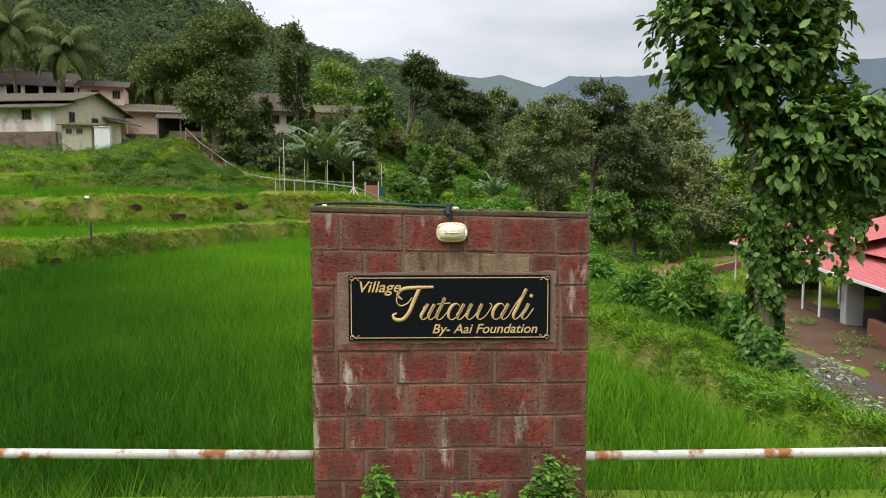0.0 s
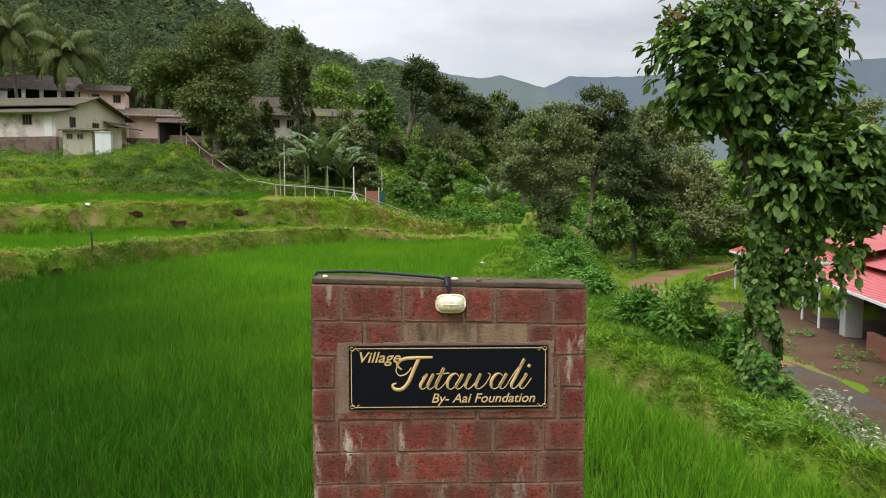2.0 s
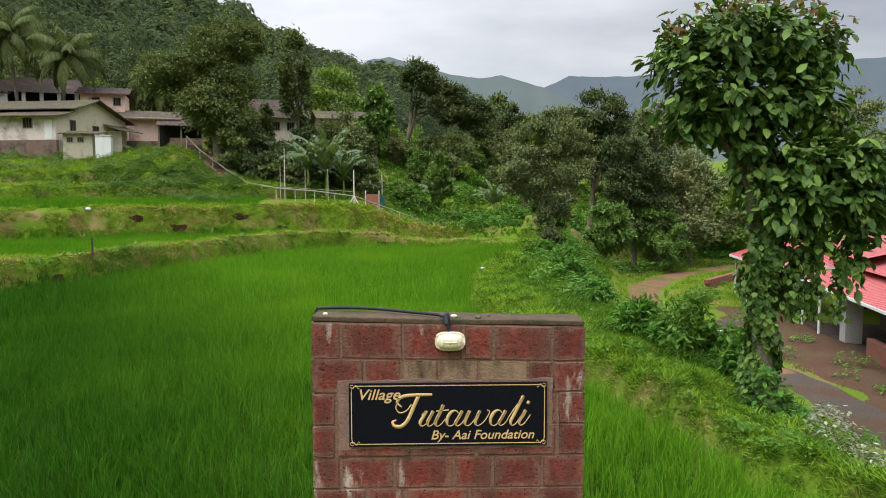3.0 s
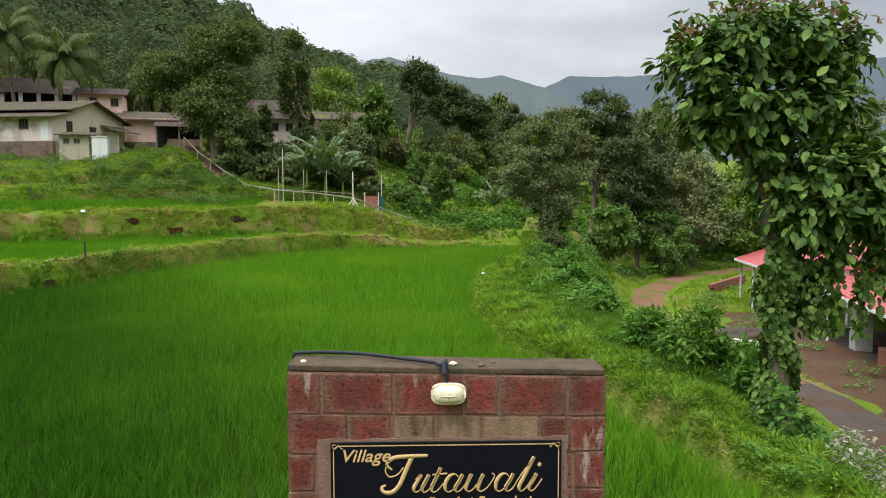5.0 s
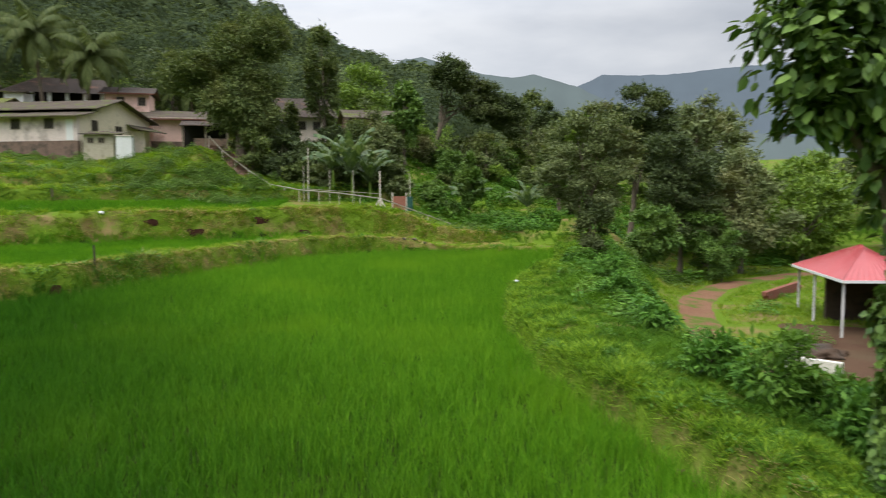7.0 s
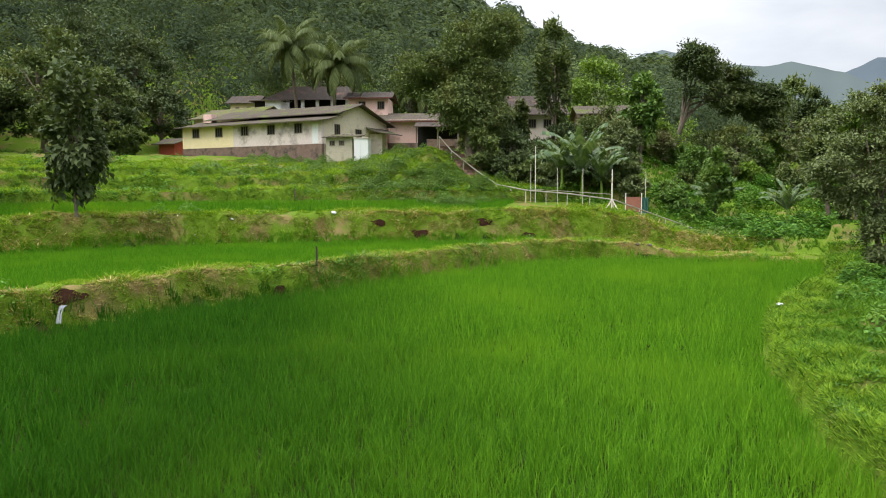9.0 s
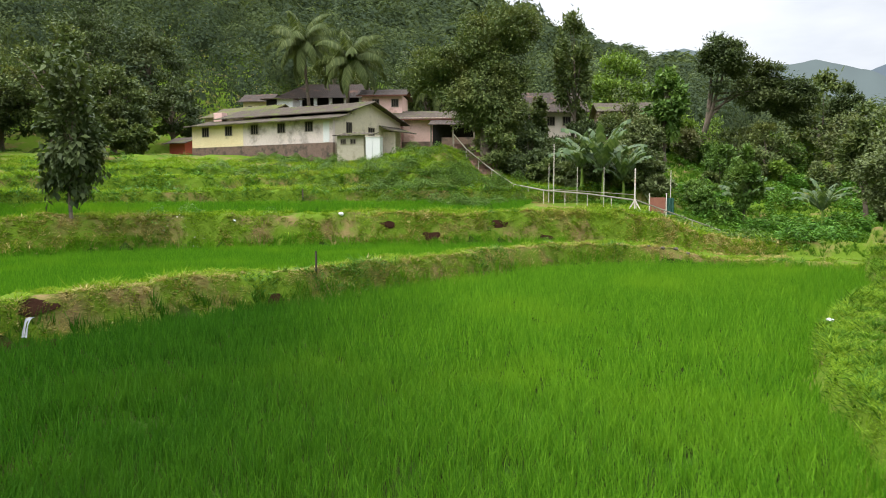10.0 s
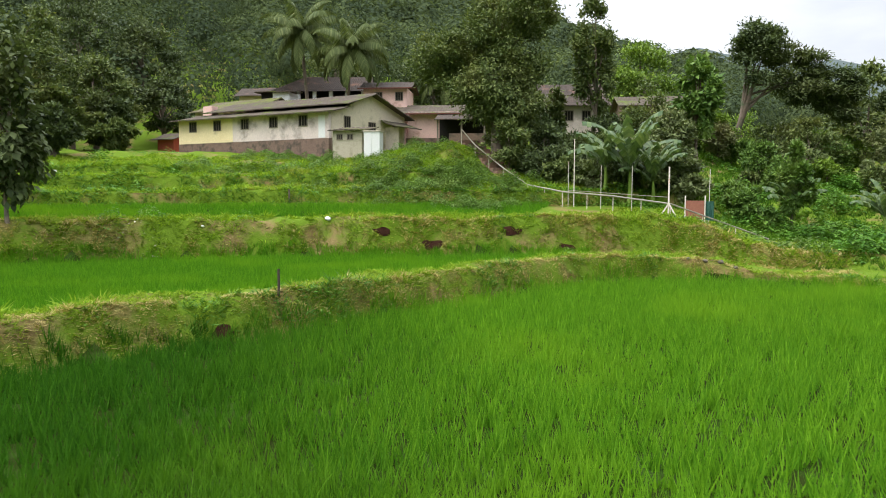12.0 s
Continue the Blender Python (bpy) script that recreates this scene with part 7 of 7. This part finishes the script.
# ---- the creeper-covered tree by the lane ----
def vine_tree():
    r = np.random.default_rng(99)
    ob = thing("creeper_covered_tree", pose(6.05, 12.4, -1.6), "tree thickly hung with large-leaved creeper beside the lane", "tree")
    pts = [(0, 0, 0), (0.05, 0, 1.2), (0.0, 0.05, 2.4), (-0.05, 0, 3.4), (-0.25, 0, 4.6), (-0.45, 0.05, 5.8), (-0.5, 0, 7.2)]
    add("trunk", tubes_mesh("trunk", [tube(pts, [0.24, 0.20, 0.18, 0.17, 0.14, 0.10, 0.05], 10)]), BARK, ob, smooth=True)
    for a, b, c in (((0, 0, 2.6), (0.5, -0.1, 3.3), (1.1, -0.2, 3.9)), ((-0.05, 0, 3.4), (0.6, 0, 4.3), (1.2, 0, 4.6)), ((-0.2, 0, 4.4), (-0.8, 0, 5.4), (-1.4, 0, 6.2)), ((-0.3, 0, 5.2), (0.3, 0, 6.2), (0.7, 0, 7.2))):
        add("limb", tubes_mesh("limb", [tube([a, b, c], [0.09, 0.06, 0.02], 8)]), BARK, ob, smooth=True)
    # masses of the crown: centre x, y, z and radii
    masses = [(-1.45, 0, 6.65, 0.62, 0.7, 0.75), (-0.8, 0, 7.15, 0.85, 0.85, 0.6), (0.1, 0.1, 7.1, 0.85, 0.85, 0.6), (0.8, 0, 6.85, 0.5, 0.6, 0.6), (-0.9, 0, 6.1, 0.8, 0.8, 0.6), (-0.05, 0, 6.2, 0.9, 0.85, 0.7), (0.65, 0, 6.15, 0.5, 0.55, 0.5), (-1.3, 0, 5.75, 0.35, 0.4, 0.4), (-0.35, 0, 5.5, 0.5, 0.5, 0.5),
              (0.45, -0.1, 5.0, 0.75, 0.75, 0.6), (1.2, -0.2, 5.05, 0.75, 0.75, 0.52), (1.75, -0.2, 4.75, 0.48, 0.6, 0.55), (0.2, -0.1, 4.35, 0.62, 0.7, 0.55), (0.95, -0.25, 4.35, 0.75, 0.75, 0.52), (1.65, -0.2, 4.15, 0.45, 0.5, 0.45), (1.55, -0.2, 3.5, 0.2, 0.22, 0.5), (-0.2, 0, 4.85, 0.36, 0.4, 0.45), (0.1, 0, 3.9, 0.36, 0.4, 0.3), (0.85, -0.2, 3.55, 0.2, 0.2, 0.4)]
    c, al, no, ln = [], [], [], []
    for x, y, z, a, b, hh in masses:
        m = int(60 * (a * b + a * hh + b * hh))
        u0 = unit(r.normal(size=(m, 3)))
        q = r.uniform(0.6, 1.08, m) * (0.88 + 0.18 * np.sin(u0[:, 0] * 5 + x * 4) * np.cos(u0[:, 2] * 4 + z))
        spray = np.array([x, y, z]) + u0 * q[:, None] * np.array([a, b, hh])
        u = np.repeat(u0, 9, 0)
        n = len(u)
        out = unit(u + np.array([0, 0, -0.1]) + np.repeat(r.normal(size=(m, 3)) * 0.45, 9, 0))
        step = r.uniform(-0.28, 0.24, n)
        c.append(np.repeat(spray, 9, 0) + out * step[:, None] + r.normal(size=(n, 3)) * 0.05)
        al.append(out * 0.9 + r.normal(size=(n, 3)) * 0.45 + np.array([0, 0, -0.45]))
        no.append(u * 0.5 + np.array([0, 0, 1.0]) + r.normal(size=(n, 3)) * 0.3)
        ln.append(r.uniform(0.12, 0.27, n))
    crown = oval_leaves(np.concatenate(c), np.concatenate(al), np.concatenate(no), np.concatenate(ln), np.concatenate(ln) * 0.58)
    add("crown", mesh_from("crown", *crown), VINELEAF, ob)
    # reddish young shoots on top of the crown
    n = 90
    a = r.uniform(-1.9, 1.15, n)
    tip = np.column_stack([a, r.uniform(-0.7, 0.6, n), 7.72 - 0.22 * (a + 0.4) ** 2 + r.uniform(-0.25, 0.05, n)])
    k = np.repeat(tip, 4, 0) + r.normal(size=(n * 4, 3)) * 0.04
    s = r.uniform(0.09, 0.17, n * 4)
    young = oval_leaves(k, r.normal(size=(n * 4, 3)) * 0.6 + np.array([0, -0.2, 0.5]), r.normal(size=(n * 4, 3)) * 0.4 + np.array([0, -0.6, 0.8]), s, s * 0.5)
    add("young_foliage", mesh_from("young_foliage", *young), YOUNGLEAF, ob, "reddish young leaves")["kind"] = "stuff"
    # creeper round the trunk
    n = 6600
    z = np.where(r.uniform(size=n) < 0.35, r.uniform(0.45, 1.6, n), 3.9 * r.uniform(0.0, 1, n))
    a = r.uniform(0, 2 * np.pi, n)
    q = (0.21 + 0.05 * np.sin(z * 2.3 + 1) + 0.10 * np.sin(z * 5 + a * 2) + 0.25 * np.clip(1.6 - z, 0, 1)) * r.uniform(0.6, 1.25, n)
    p = np.column_stack([q * np.cos(a), q * np.sin(a), z])
    # strands that hang free of the trunk
    k = rng.uniform(size=n) < 0.1
    hang = r.integers(0, 5, n)
    p[k, 0] = np.array([0.5, 0.75, -0.25, 1.2, 0.35])[hang[k]] + r.normal(0, 0.06, k.sum())
    p[k, 1] = -0.25 + r.normal(0, 0.08, k.sum())
    p[k, 2] = 3.6 - r.uniform(0, 1.3, k.sum())
    u = np.column_stack([np.cos(a), np.sin(a), np.zeros(n)])
    s = r.uniform(0.08, 0.155, n)
    cr = oval_leaves(p, u * 0.5 + r.normal(size=(n, 3)) * 0.35 + np.array([0, 0, -0.8]), u + np.array([0, 0, 0.5]) + r.normal(size=(n, 3)) * 0.3, s, s * 0.85)
    add("creeper", mesh_from("creeper", *cr), VINELEAF, ob, "heart-leaved creeper round the trunk")
    return ob


vine_tree()
